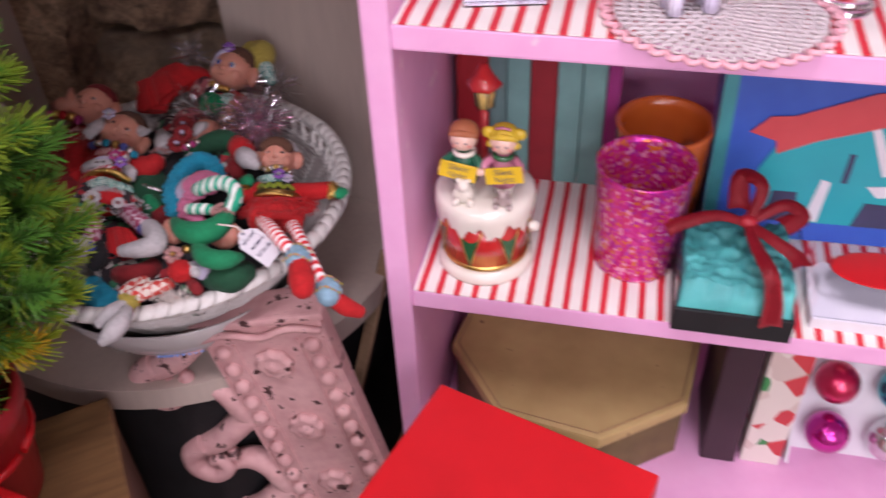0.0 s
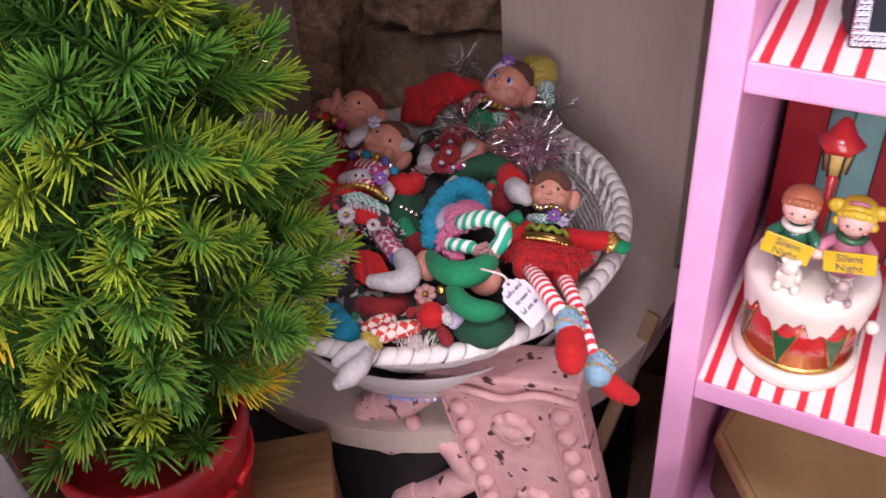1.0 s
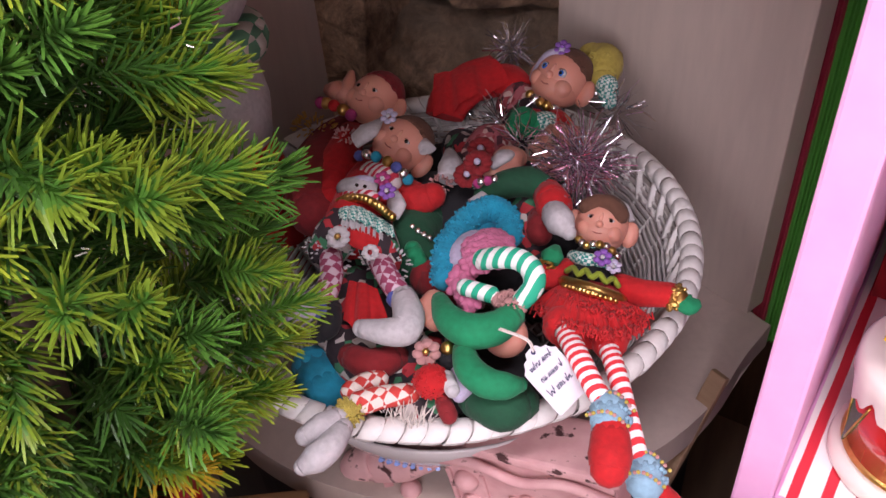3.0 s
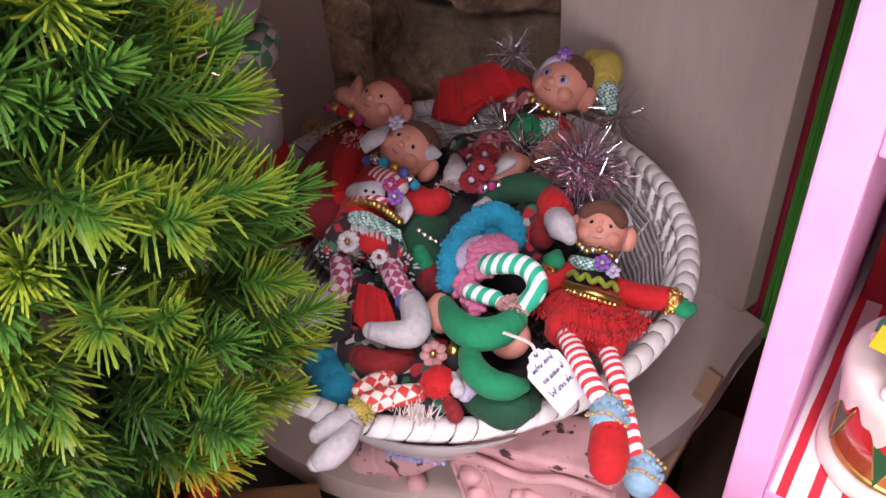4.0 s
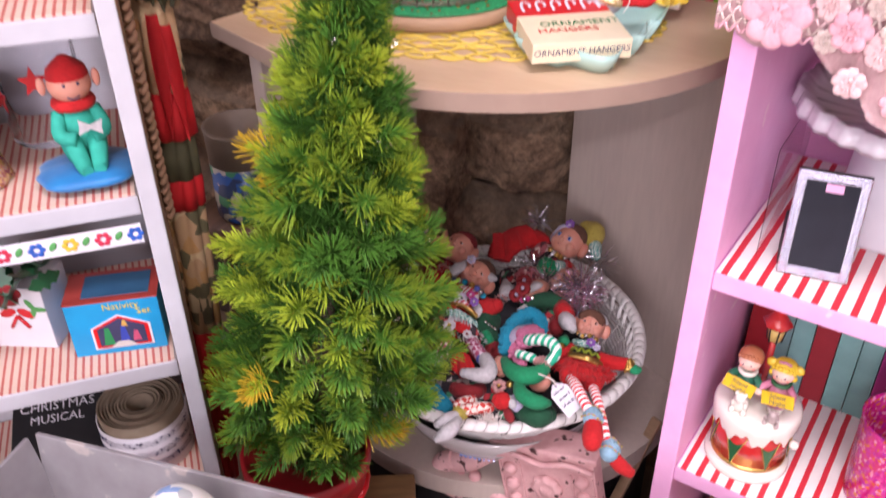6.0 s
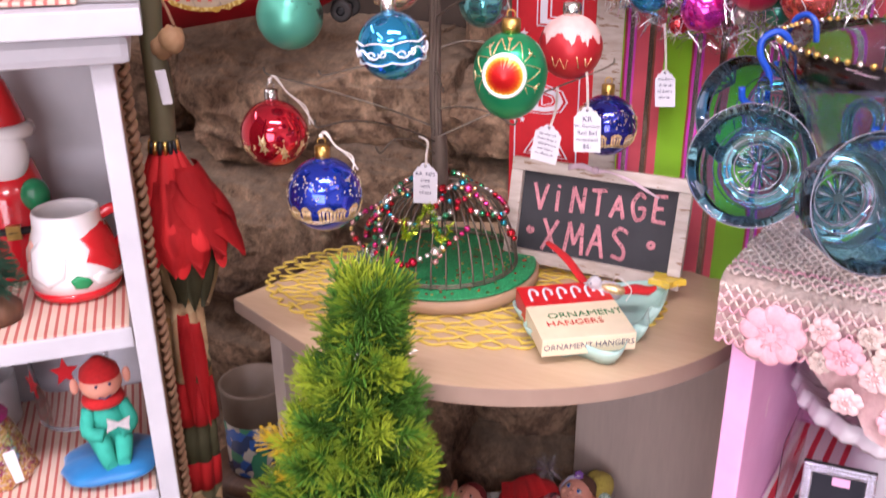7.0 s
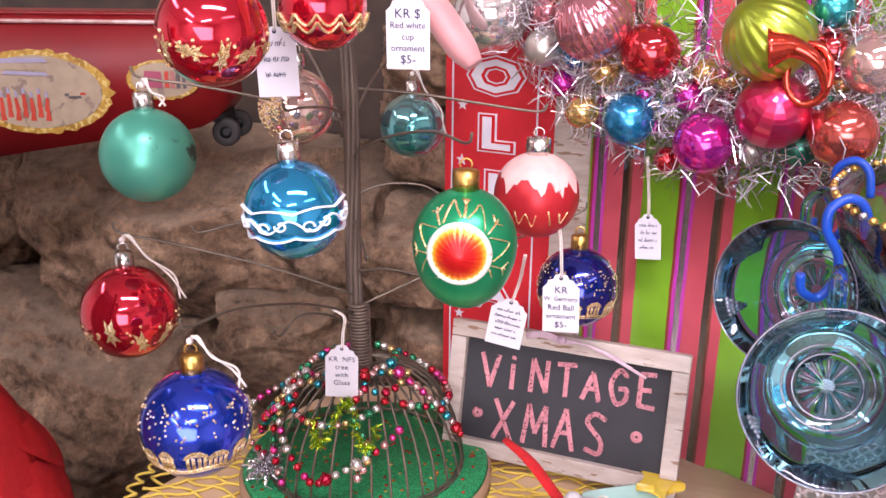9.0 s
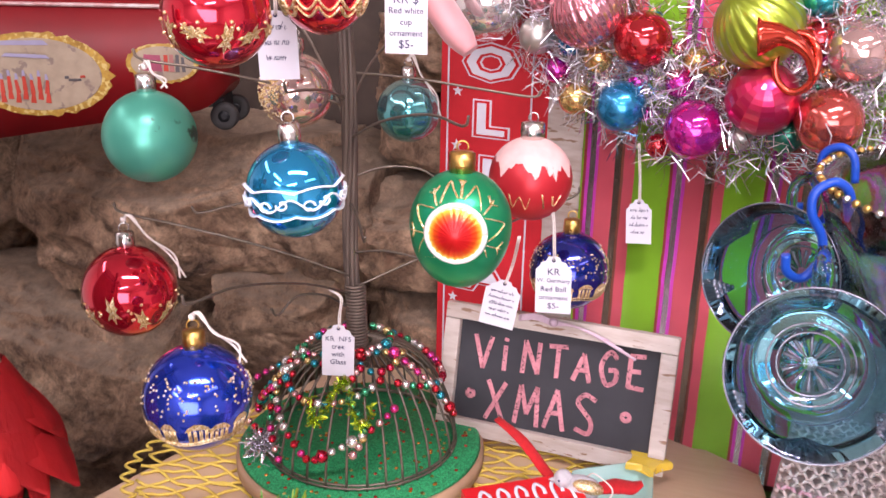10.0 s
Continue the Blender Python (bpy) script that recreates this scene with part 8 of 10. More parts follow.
for x, dz in flowers:
    bm = B()
    sc = 1.15 if x < 0.05 else rnd.uniform(0.42, 0.72)
    for k in range(8):
        a = k * 0.785 + rnd.uniform(-0.1, 0.1)
        add_ball(bm, (0.0145 * sc * math.cos(a), rnd.uniform(-0.001, 0.001), 0.0145 * sc * math.sin(a)), 0.0078 * sc, 12, 8, (1, 0.30, 1))
    add_ball(bm, (0, 0.0005, 0), 0.011 * sc, 14, 8, (1, 0.25, 1))
    for k in range(9):
        a = k * 0.698
        add_tube(bm, [(0.004 * sc * math.cos(a), -0.004, 0.004 * sc * math.sin(a)), (0.010 * sc * math.cos(a), -0.0042, 0.010 * sc * math.sin(a))], 0.0009, 5)
    ob = part("flower", bm, (M["lace_pink"] if x < 0.05 else rnd.choice((M["lace_pink"], M["lace_pink"], M["lace_blush"], M["lace"]))), cloth)
    ob.matrix_local = pose(x, -0.0165 - rnd.uniform(0, 0.003), -dz, rnd.uniform(-6, 6), 0, rnd.uniform(-8, 8))
    bm = B()
    add_tube(bm, [(0.025 * sc * math.cos(a) * (1 + 0.08 * math.cos(6 * a)), 0.001, 0.025 * sc * math.sin(a) * (1 + 0.08 * math.cos(6 * a))) for a in np.linspace(0, 6.283, 37)], 0.0024, 6)
    ob2 = part("flower_edging", bm, M["lace"], cloth)
    ob2.matrix_local = ob.matrix_local.copy()

# looped rows of crochet stitches over the top and down the front
rows_ = [(-0.004 + 0.0068 * k, 0.0072, 0) for k in range(20)] + [(-0.0150, -0.002 - 0.0066 * k, 1) for k in range(8)]
for q, (y, z, hang_) in enumerate(rows_):
    bm = B()
    pts = []
    for i in range(400):
        x = -0.010 + 0.0015 * i
        w = 0.0029 * math.sin(i * 1.05 + 3.14 * (q % 2))
        lift = 0.0012 * math.cos(i * 2.1) + 0.0010 * math.sin(x * 90 + q)
        pts.append((x, y - lift - (0.004 * math.sin(x * 60) * (-z / 0.08)), z + w) if hang_ else (x, y + w, z + lift))
    add_tube(bm, pts, 0.00115, 5)
    part("crochet_stitching", bm, (M["lace"], M["lace_blush"], M["lace"], M["lace_pink"])[q % 4] if hang_ or q < 5 else M["lace"], cloth)

# ---- upper bay of the pink bookcase ----
Z1, Z2, Z3 = 1.1565, 0.9025, 0.632
FR = BAY @ pose(0.100, 0.044, Z1, -16, 0, 12) @ Matrix.Diagonal((0.90, 0.90, 0.93, 1))
fr = thing("rhinestone_frame", FR, "small black photo frame with sparkling rhinestone border", "photo frame")
bm = B()
add_box(bm, (0, 0.003, 0.052), (0.066, 0.006, 0.104), bevel=0.001)
part("backing", bm, M["black"], fr)
bm = B()
add_box(bm, (0, -0.0008, 0.052), (0.048, 0.0012, 0.084))
part("insert", bm, mat("black_card", (0.018, 0.02, 0.03), (0.012, 0.013, 0.02), 0.85, scale=40), fr)
bm = B()
add_box(bm, (0.002, -0.0018, 0.089), (0.016, 0.0008, 0.008), bevel=0.002)
part("paper_notch", bm, M["pink_paint"], fr)
h = 0.00155
stone = raw_mesh("rhinestone", [(-h, 0, -h), (h, 0, -h), (h, 0, h), (-h, 0, h), (0, -0.0026, 0)], [(0, 1, 4), (1, 2, 4), (2, 3, 4), (3, 0, 4)], [mat("rhinestone", (0.82, 0.82, 0.86), (0.5, 0.48, 0.55), 0.06, 0.9, scale=600, bump=0)])
stone.parent = fr
stone.matrix_local = pose(-0.0315, 0, 0.0025)
for i in range(20):
    for j in range(30):
        x, z = -0.0315 + 0.0033 * i, 0.0025 + 0.0034 * j
        if i + j and (abs(x) > 0.0235 or z < 0.011 or z > 0.093):
            ob = new("rhinestone", stone.data)
            ob.parent = fr
            ob.matrix_local = pose(x, 0, z)
bm = B()
add_box(bm, (-0.028, 0.03, 0.028), (0.012, 0.05, 0.045), bevel=0.003)
part("easel_back", bm, M["black"], fr)
for lx, ly, rz in ((0.046, 0.13, 2), (0.10, 0.16, 0)):
    bm = B()
    add_box(bm, (0, 0, 0.055), (0.0005, 0.16, 0.11) if lx < 0.05 else (0.10, 0.0005, 0.11))
    solid("acrylic_sheet", bm, M["acrylic"], BAY @ pose(lx, ly, Z1 + 0.0004, 0, 0, rz), "clear acrylic display sheet", "acrylic sheet").visible_shadow = False
ST = pose(0.178, 0.898, Z1, 0, 0, 15) @ Matrix.Diagonal((0.96, 0.96, 1.18, 1))
stand2 = thing("tiered_cake_stand", ST, "white scalloped milk glass tiered cake stand", "cake stand")
milk = mat("white_milk_glass", (0.70, 0.68, 0.72), (0.64, 0.62, 0.67), 0.2, scale=30, bump=0.05, coat=0.4)
bm = B()
add_lathe(bm, [(0, 0), (0.058, 0), (0.060, 0.004), (0.050, 0.05), (0.046, 0.088), (0, 0.09)], 8)
part("pedestal", bm, milk, stand2)
bm = B()
add_lathe(bm, [(0, 0.088), (0.05, 0.089), (0.095, 0.100), (0.103, 0.101), (0.106, 0.098), (0.108, 0.102), (0.104, 0.114), (0.09, 0.106), (0.04, 0.096), (0, 0.096)], 160, wave=lambda a, z: 1 + (0.05 * abs(math.sin(11 * a)) + 0.012 * math.sin(44 * a) if z > 0.0975 else 0))
part("plate", bm, milk, stand2)
bm = B()
add_lathe(bm, [(0, 0.096), (0.022, 0.098), (0.014, 0.112), (0.012, 0.17), (0.020, 0.185), (0.07, 0.192), (0.075, 0.2), (0, 0.2)], 40)
part("upper_tier", bm, milk, stand2)
MT = BAY @ pose(0.245, 0.055, Z1)
mat_t = thing("crochet_mat", MT, "round white crocheted mat with pink edging", "doily")
wcr = mat("white_crochet", (0.74, 0.68, 0.69), (0.6, 0.53, 0.55), 0.95, scale=350, bump=0.8)
for k, r in enumerate(np.linspace(0.006, 0.066, 9)):
    bm = B()
    waves = 8 + 6 * k
    add_tube(bm, [((r + 0.0034 * math.cos(waves * a)) * math.cos(a), (r + 0.0034 * math.cos(waves * a)) * math.sin(a), 0.0024 + 0.0006 * math.sin(waves * a)) for a in np.linspace(0, 6.2832, waves * 6 + 1)], 0.0013, 5)
    add_tube(bm, [((r + 0.0042) * math.cos(a), (r + 0.0042) * math.sin(a), 0.0018) for a in np.linspace(0, 6.2832, 49)], 0.0012, 5)
    part("crochet_round", bm, wcr, mat_t)
bm = B()
for k in range(40):
    a0 = k * 0.15708
    add_tube(bm, [((0.073 + 0.007 * math.sin(q / 5 * math.pi)) * math.cos(a0 + 0.157 * q / 5), (0.073 + 0.007 * math.sin(q / 5 * math.pi)) * math.sin(a0 + 0.157 * q / 5), 0.0025) for q in range(6)], 0.0022, 5)
part("mat_edging", bm, M["lace_pink"], mat_t, "pink picot edging")
bm = B()
add_ball(bm, (0, 0, 0.024), 0.016, 16, 10, (1.3, 0.8, 0.9))
add_ball(bm, (0.020, 0, 0.040), 0.010, 14, 9)
for sx in (-0.013, 0.012):
    for sy in (-0.006, 0.006):
        add_tube(bm, [(sx, sy, 0.018), (sx, sy, 0.0)], [0.005, 0.006], 8)
solid("china_figurine", bm, mat("lilac_china", (0.66, 0.60, 0.78), (0.74, 0.72, 0.80), 0.2, scale=40, coat=0.4), BAY @ pose(0.225, 0.050, Z1 + 0.0045, 0, 0, 20), "small pale lilac china animal on the mat", "figurine")
bm = B()
add_lathe(bm, [(0, 0), (0.02, 0), (0.022, 0.004), (0.016, 0.012), (0.036, 0.030), (0.044, 0.045), (0.042, 0.045), (0.034, 0.032), (0.012, 0.016), (0, 0.015)], 40)
solid("glass_dish", bm, M["clear"], BAY @ pose(0.325, 0.075, Z1 + 0.0003), "small clear footed glass dish", "dish").visible_shadow = False

# ---- middle bay: musical ornament, cups, books, boxes ----
MB = BAY @ pose(0.081, 0.066, Z2)
mb = thing("musical_ornament", MB, "round snowy musical ornament with two carolling figures", "music box")
icing = mat("china_white", (0.78, 0.74, 0.66), (0.72, 0.67, 0.58), 0.18, scale=30, bump=0.05, coat=0.5)
redg = mat("china_red", (0.55, 0.03, 0.03), (0.46, 0.025, 0.025), 0.15, scale=30, coat=0.5)
greeng = mat("china_green", (0.03, 0.13, 0.05), (0.02, 0.09, 0.035), 0.2, scale=30, coat=0.4)
bm = B()
add_lathe(bm, [(0, 0), (0.042, 0), (0.0435, 0.003), (0.0425, 0.010), (0.036, 0.012), (0, 0.012)], 56)
part("foot", bm, icing, mb)
bm = B()
add_lathe(bm, [(0, 0.012), (0.0365, 0.012), (0.0388, 0.0145), (0.0375, 0.017), (0, 0.017)], 56)
part("gold_band", bm, M["gold"], mb)
bm = B()
add_lathe(bm, [(0, 0.017), (0.0368, 0.017), (0.0400, 0.062), (0, 0.062)], 56)
part("drum", bm, redg, mb)
for k in range(7):
    a = k * 0.8976 - 1.75
    bm = B()
    add_prism(bm, [(-0.013, 0.024), (0, -0.020), (0.013, 0.024)], 0, 0.0014, pose(0.0378 * math.cos(a), 0.0378 * math.sin(a), 0.038, 86, 0, math.degrees(a) + 90))
    part("green_panel", bm, greeng, mb)
    bm = B()
    for s in (-1, 1):
        add_tube(bm, [((0.0398) * math.cos(a + 0.30 * s * f), 0.0398 * math.sin(a + 0.30 * s * f), 0.019 + 0.042 * f) for f in (0.05, 0.5, 0.95)], 0.0006, 5)
    part("gilt_line", bm, M["gold"], mb)
bm = B()
add_lathe(bm, [(0, 0.0810), (0.028, 0.0815), (0.0405, 0.0805), (0.0432, 0.077), (0.0440, 0.069), (0.0425, 0.062)], 120)
for vtx in bm.verts:
    if vtx.co.z < 0.0625:
        a = math.atan2(vtx.co.y, vtx.co.x)
        vtx.co.z -= 0.004 + 0.005 * math.sin(9 * a) + 0.003 * math.sin(23 * a + 1)
    elif vtx.co.z < 0.074:
        vtx.co.z += 0.0015 * math.sin(11 * math.atan2(vtx.co.y, vtx.co.x))
part("icing", bm, icing, mb, "glossy white snow icing")
bm = B()
add_ball(bm, (0.0445, -0.014, 0.052), 0.0050, 14, 9)
part("knob", bm, icing, mb)
for x, hair, coat_, girl in ((-0.016, (0.52, 0.19, 0.09), (0.03, 0.17, 0.10), 0), (0.017, (0.80, 0.58, 0.05), (0.66, 0.24, 0.36), 1)):
    bm = B()
    painted(bm, 4, add_lathe, [(0, 0), (0.008, 0), (0.009, 0.014), (0, 0.015)], 18, pose(x, -0.008, 0.0805))
    painted(bm, 0, add_lathe, [(0, 0), (0.0115, 0), (0.0125, 0.008), (0.0080, 0.028), (0, 0.030)], 22, pose(x, -0.008, 0.0915))
    painted(bm, 5, add_tube, [(x + 0.0078 * math.cos(q), -0.009 + 0.0078 * math.sin(q), 0.1195) for q in np.linspace(0, 6.28, 16)], 0.0024, 8)
    painted(bm, 1, add_ball, (x, -0.010, 0.1325), 0.0108, 22, 14, (1.04, 0.98, 1.0))
    painted(bm, 2, add_ball, (x, -0.0070, 0.1370), 0.0116, 22, 14, (1.06, 0.98, 0.86))
    for k in range(-3, 4):
        painted(bm, 2, add_ball, (x + 0.0031 * k, -0.0172 + 0.0006 * k * k, 0.1410 - 0.0005 * k * k), 0.0030, 10, 7)
    if girl:
        for s in (-1, 1):
            painted(bm, 2, add_ball, (x + 0.0125 * s, -0.008, 0.1390), 0.0048, 12, 8, (1.2, 0.8, 1.1))
            painted(bm, 2, add_ball, (x + 0.0105 * s, -0.011, 0.1300), 0.0034, 10, 7)
        painted(bm, 0, add_tube, [(x - 0.006, -0.014, 0.1465), (x, -0.015, 0.1485), (x + 0.006, -0.014, 0.1465)], 0.0013, 6)
    for s in (-1, 1):
        painted(bm, 0, add_tube, [(x + 0.008 * s, -0.009, 0.116), (x + 0.0145 * s, -0.017, 0.113), (x + 0.0150 * s, -0.022, 0.111)], [0.0042, 0.0040, 0.0034], 8)
        painted(bm, 3, add_ball, (x + 0.0038 * s, -0.0203, 0.1335), 0.0009, 8, 6)
        painted(bm, 6, add_ball, (x + 0.0062 * s, -0.0186, 0.1300), 0.0020, 8, 6, (1, 0.4, 1))
        painted(bm, 1, add_ball, (x + 0.0158 * s, -0.0235, 0.1095), 0.0034, 10, 7)
    painted(bm, 1, add_ball, (x, -0.0208, 0.1310), 0.0013, 8, 6)
    part("caroller", bm, [mat("china_coat", coat_, rough=0.2, coat=0.4), mat("china_face", (0.78, 0.55, 0.45), (0.74, 0.50, 0.41), 0.3, scale=40), mat("china_hair", hair, rough=0.25), M["ink"], icing, greeng if girl else icing, mat("china_blush", (0.78, 0.32, 0.27), rough=0.3)], mb)
    bm = B()
    add_box(bm, (0, 0, 0), (0.031, 0.0018, 0.0145), bevel=0.0006)
    sg = part("song_sheet", bm, mat("china_yellow", (0.80, 0.55, 0.03), rough=0.25, coat=0.3), mb, "yellow song sheet")
    sg.matrix_local = pose(x + (0.003 if girl else -0.002), -0.0262, 0.1105, -10, 10 if not girl else -10, 0)
    for i, w in enumerate(("Silent", "Night")):
        letters("lettering", w, 0.0072, M["ink"], sg, pose(0, -0.0011, 0.0032 - 0.0066 * i, 90, 0, 0), 0.0001)
    bm = B()
    s0 = 1.15 if not girl else 0.82
    add_ball(bm, (x + 0.003, -0.027, 0.0805 + 0.0078 * s0), 0.0074 * s0, 16, 10, (1, 0.85, 1.1))
    add_ball(bm, (x + 0.003, -0.031, 0.0805 + 0.0168 * s0), 0.0050 * s0, 14, 9)
    for s in (-1, 1):
        add_ball(bm, (x + 0.003 + 0.0042 * s, -0.030, 0.0805 + 0.0205 * s0), 0.0020 * s0, 8, 6)
        add_ball(bm, (x + 0.003 + 0.0058 * s, -0.0325, 0.0805 + 0.0030 * s0), 0.0032 * s0, 8, 6, (0.9, 1.4, 0.9))
        add_ball(bm, (x + 0.003 + 0.0060 * s, -0.0320, 0.0805 + 0.0100 * s0), 0.0024 * s0, 8, 6, (0.8, 0.9, 1.5))
    part("animal_figure", bm, icing if not girl else mat("china_bunny", (0.52, 0.42, 0.40), rough=0.2), mb)
LP = (-0.003, 0.014)
bm = B()
add_tube(bm, [(*LP, 0.081), (*LP, 0.150)], 0.0032, 10)
part("lamp_post", bm, redg, mb)
bm = B()
add_lathe(bm, [(0, 0.148), (0.0068, 0.149), (0.0096, 0.168), (0, 0.169)], 6, pose(*LP, 0))
lan = part("lantern", bm, mat("lantern_yellow", (0.75, 0.55, 0.18), rough=0.3), mb)
for k in range(6):
    a = k * math.pi / 3
    bm = B()
    add_tube(bm, [(LP[0] + 0.0070 * math.cos(a), LP[1] + 0.0070 * math.sin(a), 0.148), (LP[0] + 0.0098 * math.cos(a), LP[1] + 0.0098 * math.sin(a), 0.169)], 0.0009, 5)
    part("lantern_bar", bm, M["black"], lan)
bm = B()
add_lathe(bm, [(0, 0.167), (0.0140, 0.168), (0.0150, 0.171), (0.0085, 0.178), (0.0035, 0.187), (0, 0.189)], 6, pose(*LP, 0))
part("lantern_roof", bm, redg, mb)

CUP = pose(0.243, 0.805, Z2)
bm = B()
add_lathe(bm, [(0, 0), (0.034, 0), (0.0355, 0.002), (0.0405, 0.103), (0.0412, 0.105), (0.0392, 0.105), (0.0378, 0.098), (0.033, 0.006), (0, 0.006)], 56)
solid("glitter_tumbler", bm, flecked("pink_glitter", (0.62, 0.02, 0.28), [(0.72, 0.06, 0.38), (0.54, 0.015, 0.26), (0.85, 0.35, 0.55), (0.50, 0.03, 0.40), (0.70, 0.16, 0.06), (0.66, 0.04, 0.20)], 300, 0.22, 0.4, 0.75, 0.8), CUP, "bright pink glitter tumbler on the striped paper", "tumbler")
OM = pose(0.268, 0.882, Z2)
bm = B()
add_lathe(bm, [(0, 0), (0.038, 0), (0.042, 0.004), (0.0435, 0.092), (0.0445, 0.096), (0.0420, 0.0975), (0.0395, 0.095), (0.037, 0.088), (0.035, 0.008), (0, 0.008)], 56)
solid("orange_jar", bm, mat("orange_glaze", (0.62, 0.15, 0.025), (0.50, 0.10, 0.02), 0.2, scale=25, bump=0.08, coat=0.5), OM, "glossy orange ceramic jar behind the tumbler", "jar")
rnd = random.Random(9)
x = 0.032
cols = {"red": (0.42, 0.02, 0.03), "grey_teal": (0.16, 0.30, 0.29), "teal": (0.20, 0.42, 0.39), "maroon": (0.30, 0.02, 0.03), "plum": (0.32, 0.03, 0.20)}
bmats = {k: mat("book_" + k, c, rough=0.6, scale=40, bump=0.1) for k, c in cols.items()}
page = mat("book_pages", (0.68, 0.62, 0.50), (0.56, 0.50, 0.39), 0.9, scale=200, stretch=(20, 1, 1), bump=0.4)
for k, w in (("red", 0.030), ("grey_teal", 0.016), ("teal", 0.021), ("maroon", 0.024), ("teal", 0.022), ("teal", 0.021), ("plum", 0.012)):
    h, dp = rnd.uniform(0.185, 0.198), 0.075
    t = thing("book", BAY @ pose(x + w / 2, 0.188, Z2), {"red": "red cloth-bound old book standing upright", "grey_teal": "thin grey-teal bound book standing upright", "teal": "teal cloth-bound book standing upright", "maroon": "dark red cloth-bound book standing upright", "plum": "plum coloured book standing upright"}[k], "book", "books in a row")
    bm = B()
    add_box(bm, (0, 0.002, h / 2), (w, 0.004, h), bevel=0.0015)
    add_box(bm, (-w / 2 + 0.001, dp / 2, h / 2), (0.002, dp, h))
    add_box(bm, (w / 2 - 0.001, dp / 2, h / 2), (0.002, dp, h))
    part("cover", bm, bmats[k], t)
    bm = B()
    add_box(bm, (0, dp / 2 + 0.001, h / 2), (w - 0.0045, dp - 0.006, h - 0.006))
    part("pages", bm, page, t)
    x += w + 0.0012
GF = BAY @ pose(0.294, 0.0475, Z2, 0, 0, 0)
gift = thing("gift_box", GF, "black gift box with clear lid and red ribbon", "gift box")
bm = B()
add_box(bm, (0, 0, 0.012), (0.094, 0.094, 0.024), bevel=0.001)
part("tray", bm, M["black"], gift)
bm = B()
bmesh.ops.create_grid(bm, x_segments=40, y_segments=40, size=0.5, matrix=pose(0, 0, 0.046) @ Matrix.Diagonal((0.088, 0.088, 1, 1)))
for vtx in bm.verts:
    q = vtx.co * 70
    vtx.co.z += 0.012 * (0.5 - abs(noise.noise(q))) + 0.006 * (0.5 - abs(noise.noise(q * 2.3)))
    if max(abs(vtx.co.x), abs(vtx.co.y)) > 0.0435:
        vtx.co.z = 0.0242
for f in bm.faces:
    f.smooth = True
part("tissue", bm, mat("teal_tissue", (0.055, 0.30, 0.28), (0.02, 0.17, 0.17), 0.55, scale=45, bump=0.6, depth=0.003), gift, "crumpled teal tissue paper")
for nm, c, s in (("lid", (0, 0, 0.0655), (0.094, 0.094, 0.0008)), ("lid_side", (-0.0465, 0, 0.0448), (0.0008, 0.0924, 0.0405)), ("lid_side", (0.0465, 0, 0.0448), (0.0008, 0.0924, 0.0405)), ("lid_side", (0, -0.0466, 0.0448), (0.092, 0.0008, 0.0405)), ("lid_side", (0, 0.0466, 0.0448), (0.092, 0.0008, 0.0405))):
    bm = B()
    add_box(bm, c, s)
    part(nm, bm, M["acrylic"], gift, "clear plastic lid").visible_shadow = False
rib = mat("organza_red", (0.40, 0.015, 0.03), (0.30, 0.01, 0.02), 0.5, scale=200, bump=0.2)


def organza(points, widths):
    """A flat soft ribbon along points, folded down its middle."""
    bm = B()
    path = smooth_path(points, 6)
    rows = []
    for i, p in enumerate(path):
        d = (path[min(i + 1, len(path) - 1)] - path[max(i - 1, 0)]).normalized()
        s = d.cross(Vector((0, -0.35, 1))).normalized()
        w = widths[0] + (widths[1] - widths[0]) * i / (len(path) - 1)
        rows.append([bm.verts.new(p + s * w * u + Vector((0, 0, 0.0014 * (1 - abs(u) * 2)))) for u in (-1, -0.5, 0, 0.5, 1)])
    for p, q in zip(rows, rows[1:]):
        for i in range(4):
            bm.faces.new((p[i], p[i + 1], q[i + 1], q[i])).smooth = True
    bmesh.ops.solidify(bm, geom=bm.faces[:], thickness=0.0005)
    part("ribbon", bm, rib, gift, "dark red organza ribbon")


K = (0.004, 0.012, 0.074)
organza([K, (-0.022, 0.010, 0.080), (-0.050, 0.004, 0.072), (-0.060, 0.000, 0.068)], (0.004, 0.008))
organza([K, (0.012, 0.030, 0.098), (-0.004, 0.040, 0.100), (-0.004, 0.020, 0.080)], (0.004, 0.009))
organza([K, (0.030, 0.022, 0.088), (0.044, 0.018, 0.082), (0.030, 0.008, 0.076)], (0.004, 0.009))
organza([K, (0.010, -0.016, 0.072), (0.020, -0.044, 0.069), (0.026, -0.050, 0.045), (0.028, -0.0505, 0.020)], (0.004, 0.009))
organza([K, (0.022, -0.006, 0.074), (0.040, -0.020, 0.070), (0.044, -0.030, 0.068)], (0.004, 0.008))
bm = B()
add_ball(bm, K, 0.007, 14, 9, (1.1, 0.9, 0.8))
part("ribbon_knot", bm, rib, gift)
PB = BAY @ pose(0.372, 0.150, Z2, -8, 0, 2)
pbx = thing("picture_box", PB, "blue boxed toy with a winter scene picture", "toy box")
bm = B()
add_box(bm, (0, 0, 0.085), (0.205, 0.036, 0.17), bevel=0.001)
part("carton", bm, mat("royal_card", (0.03, 0.09, 0.45), (0.05, 0.14, 0.55), 0.3, scale=25), pbx)
bm = B()
add_box(bm, (-0.0965, -0.0184, 0.085), (0.012, 0.001, 0.169))
part("edge_strip", bm, mat("teal_card", (0.05, 0.32, 0.34), rough=0.4), pbx)
bm = B()
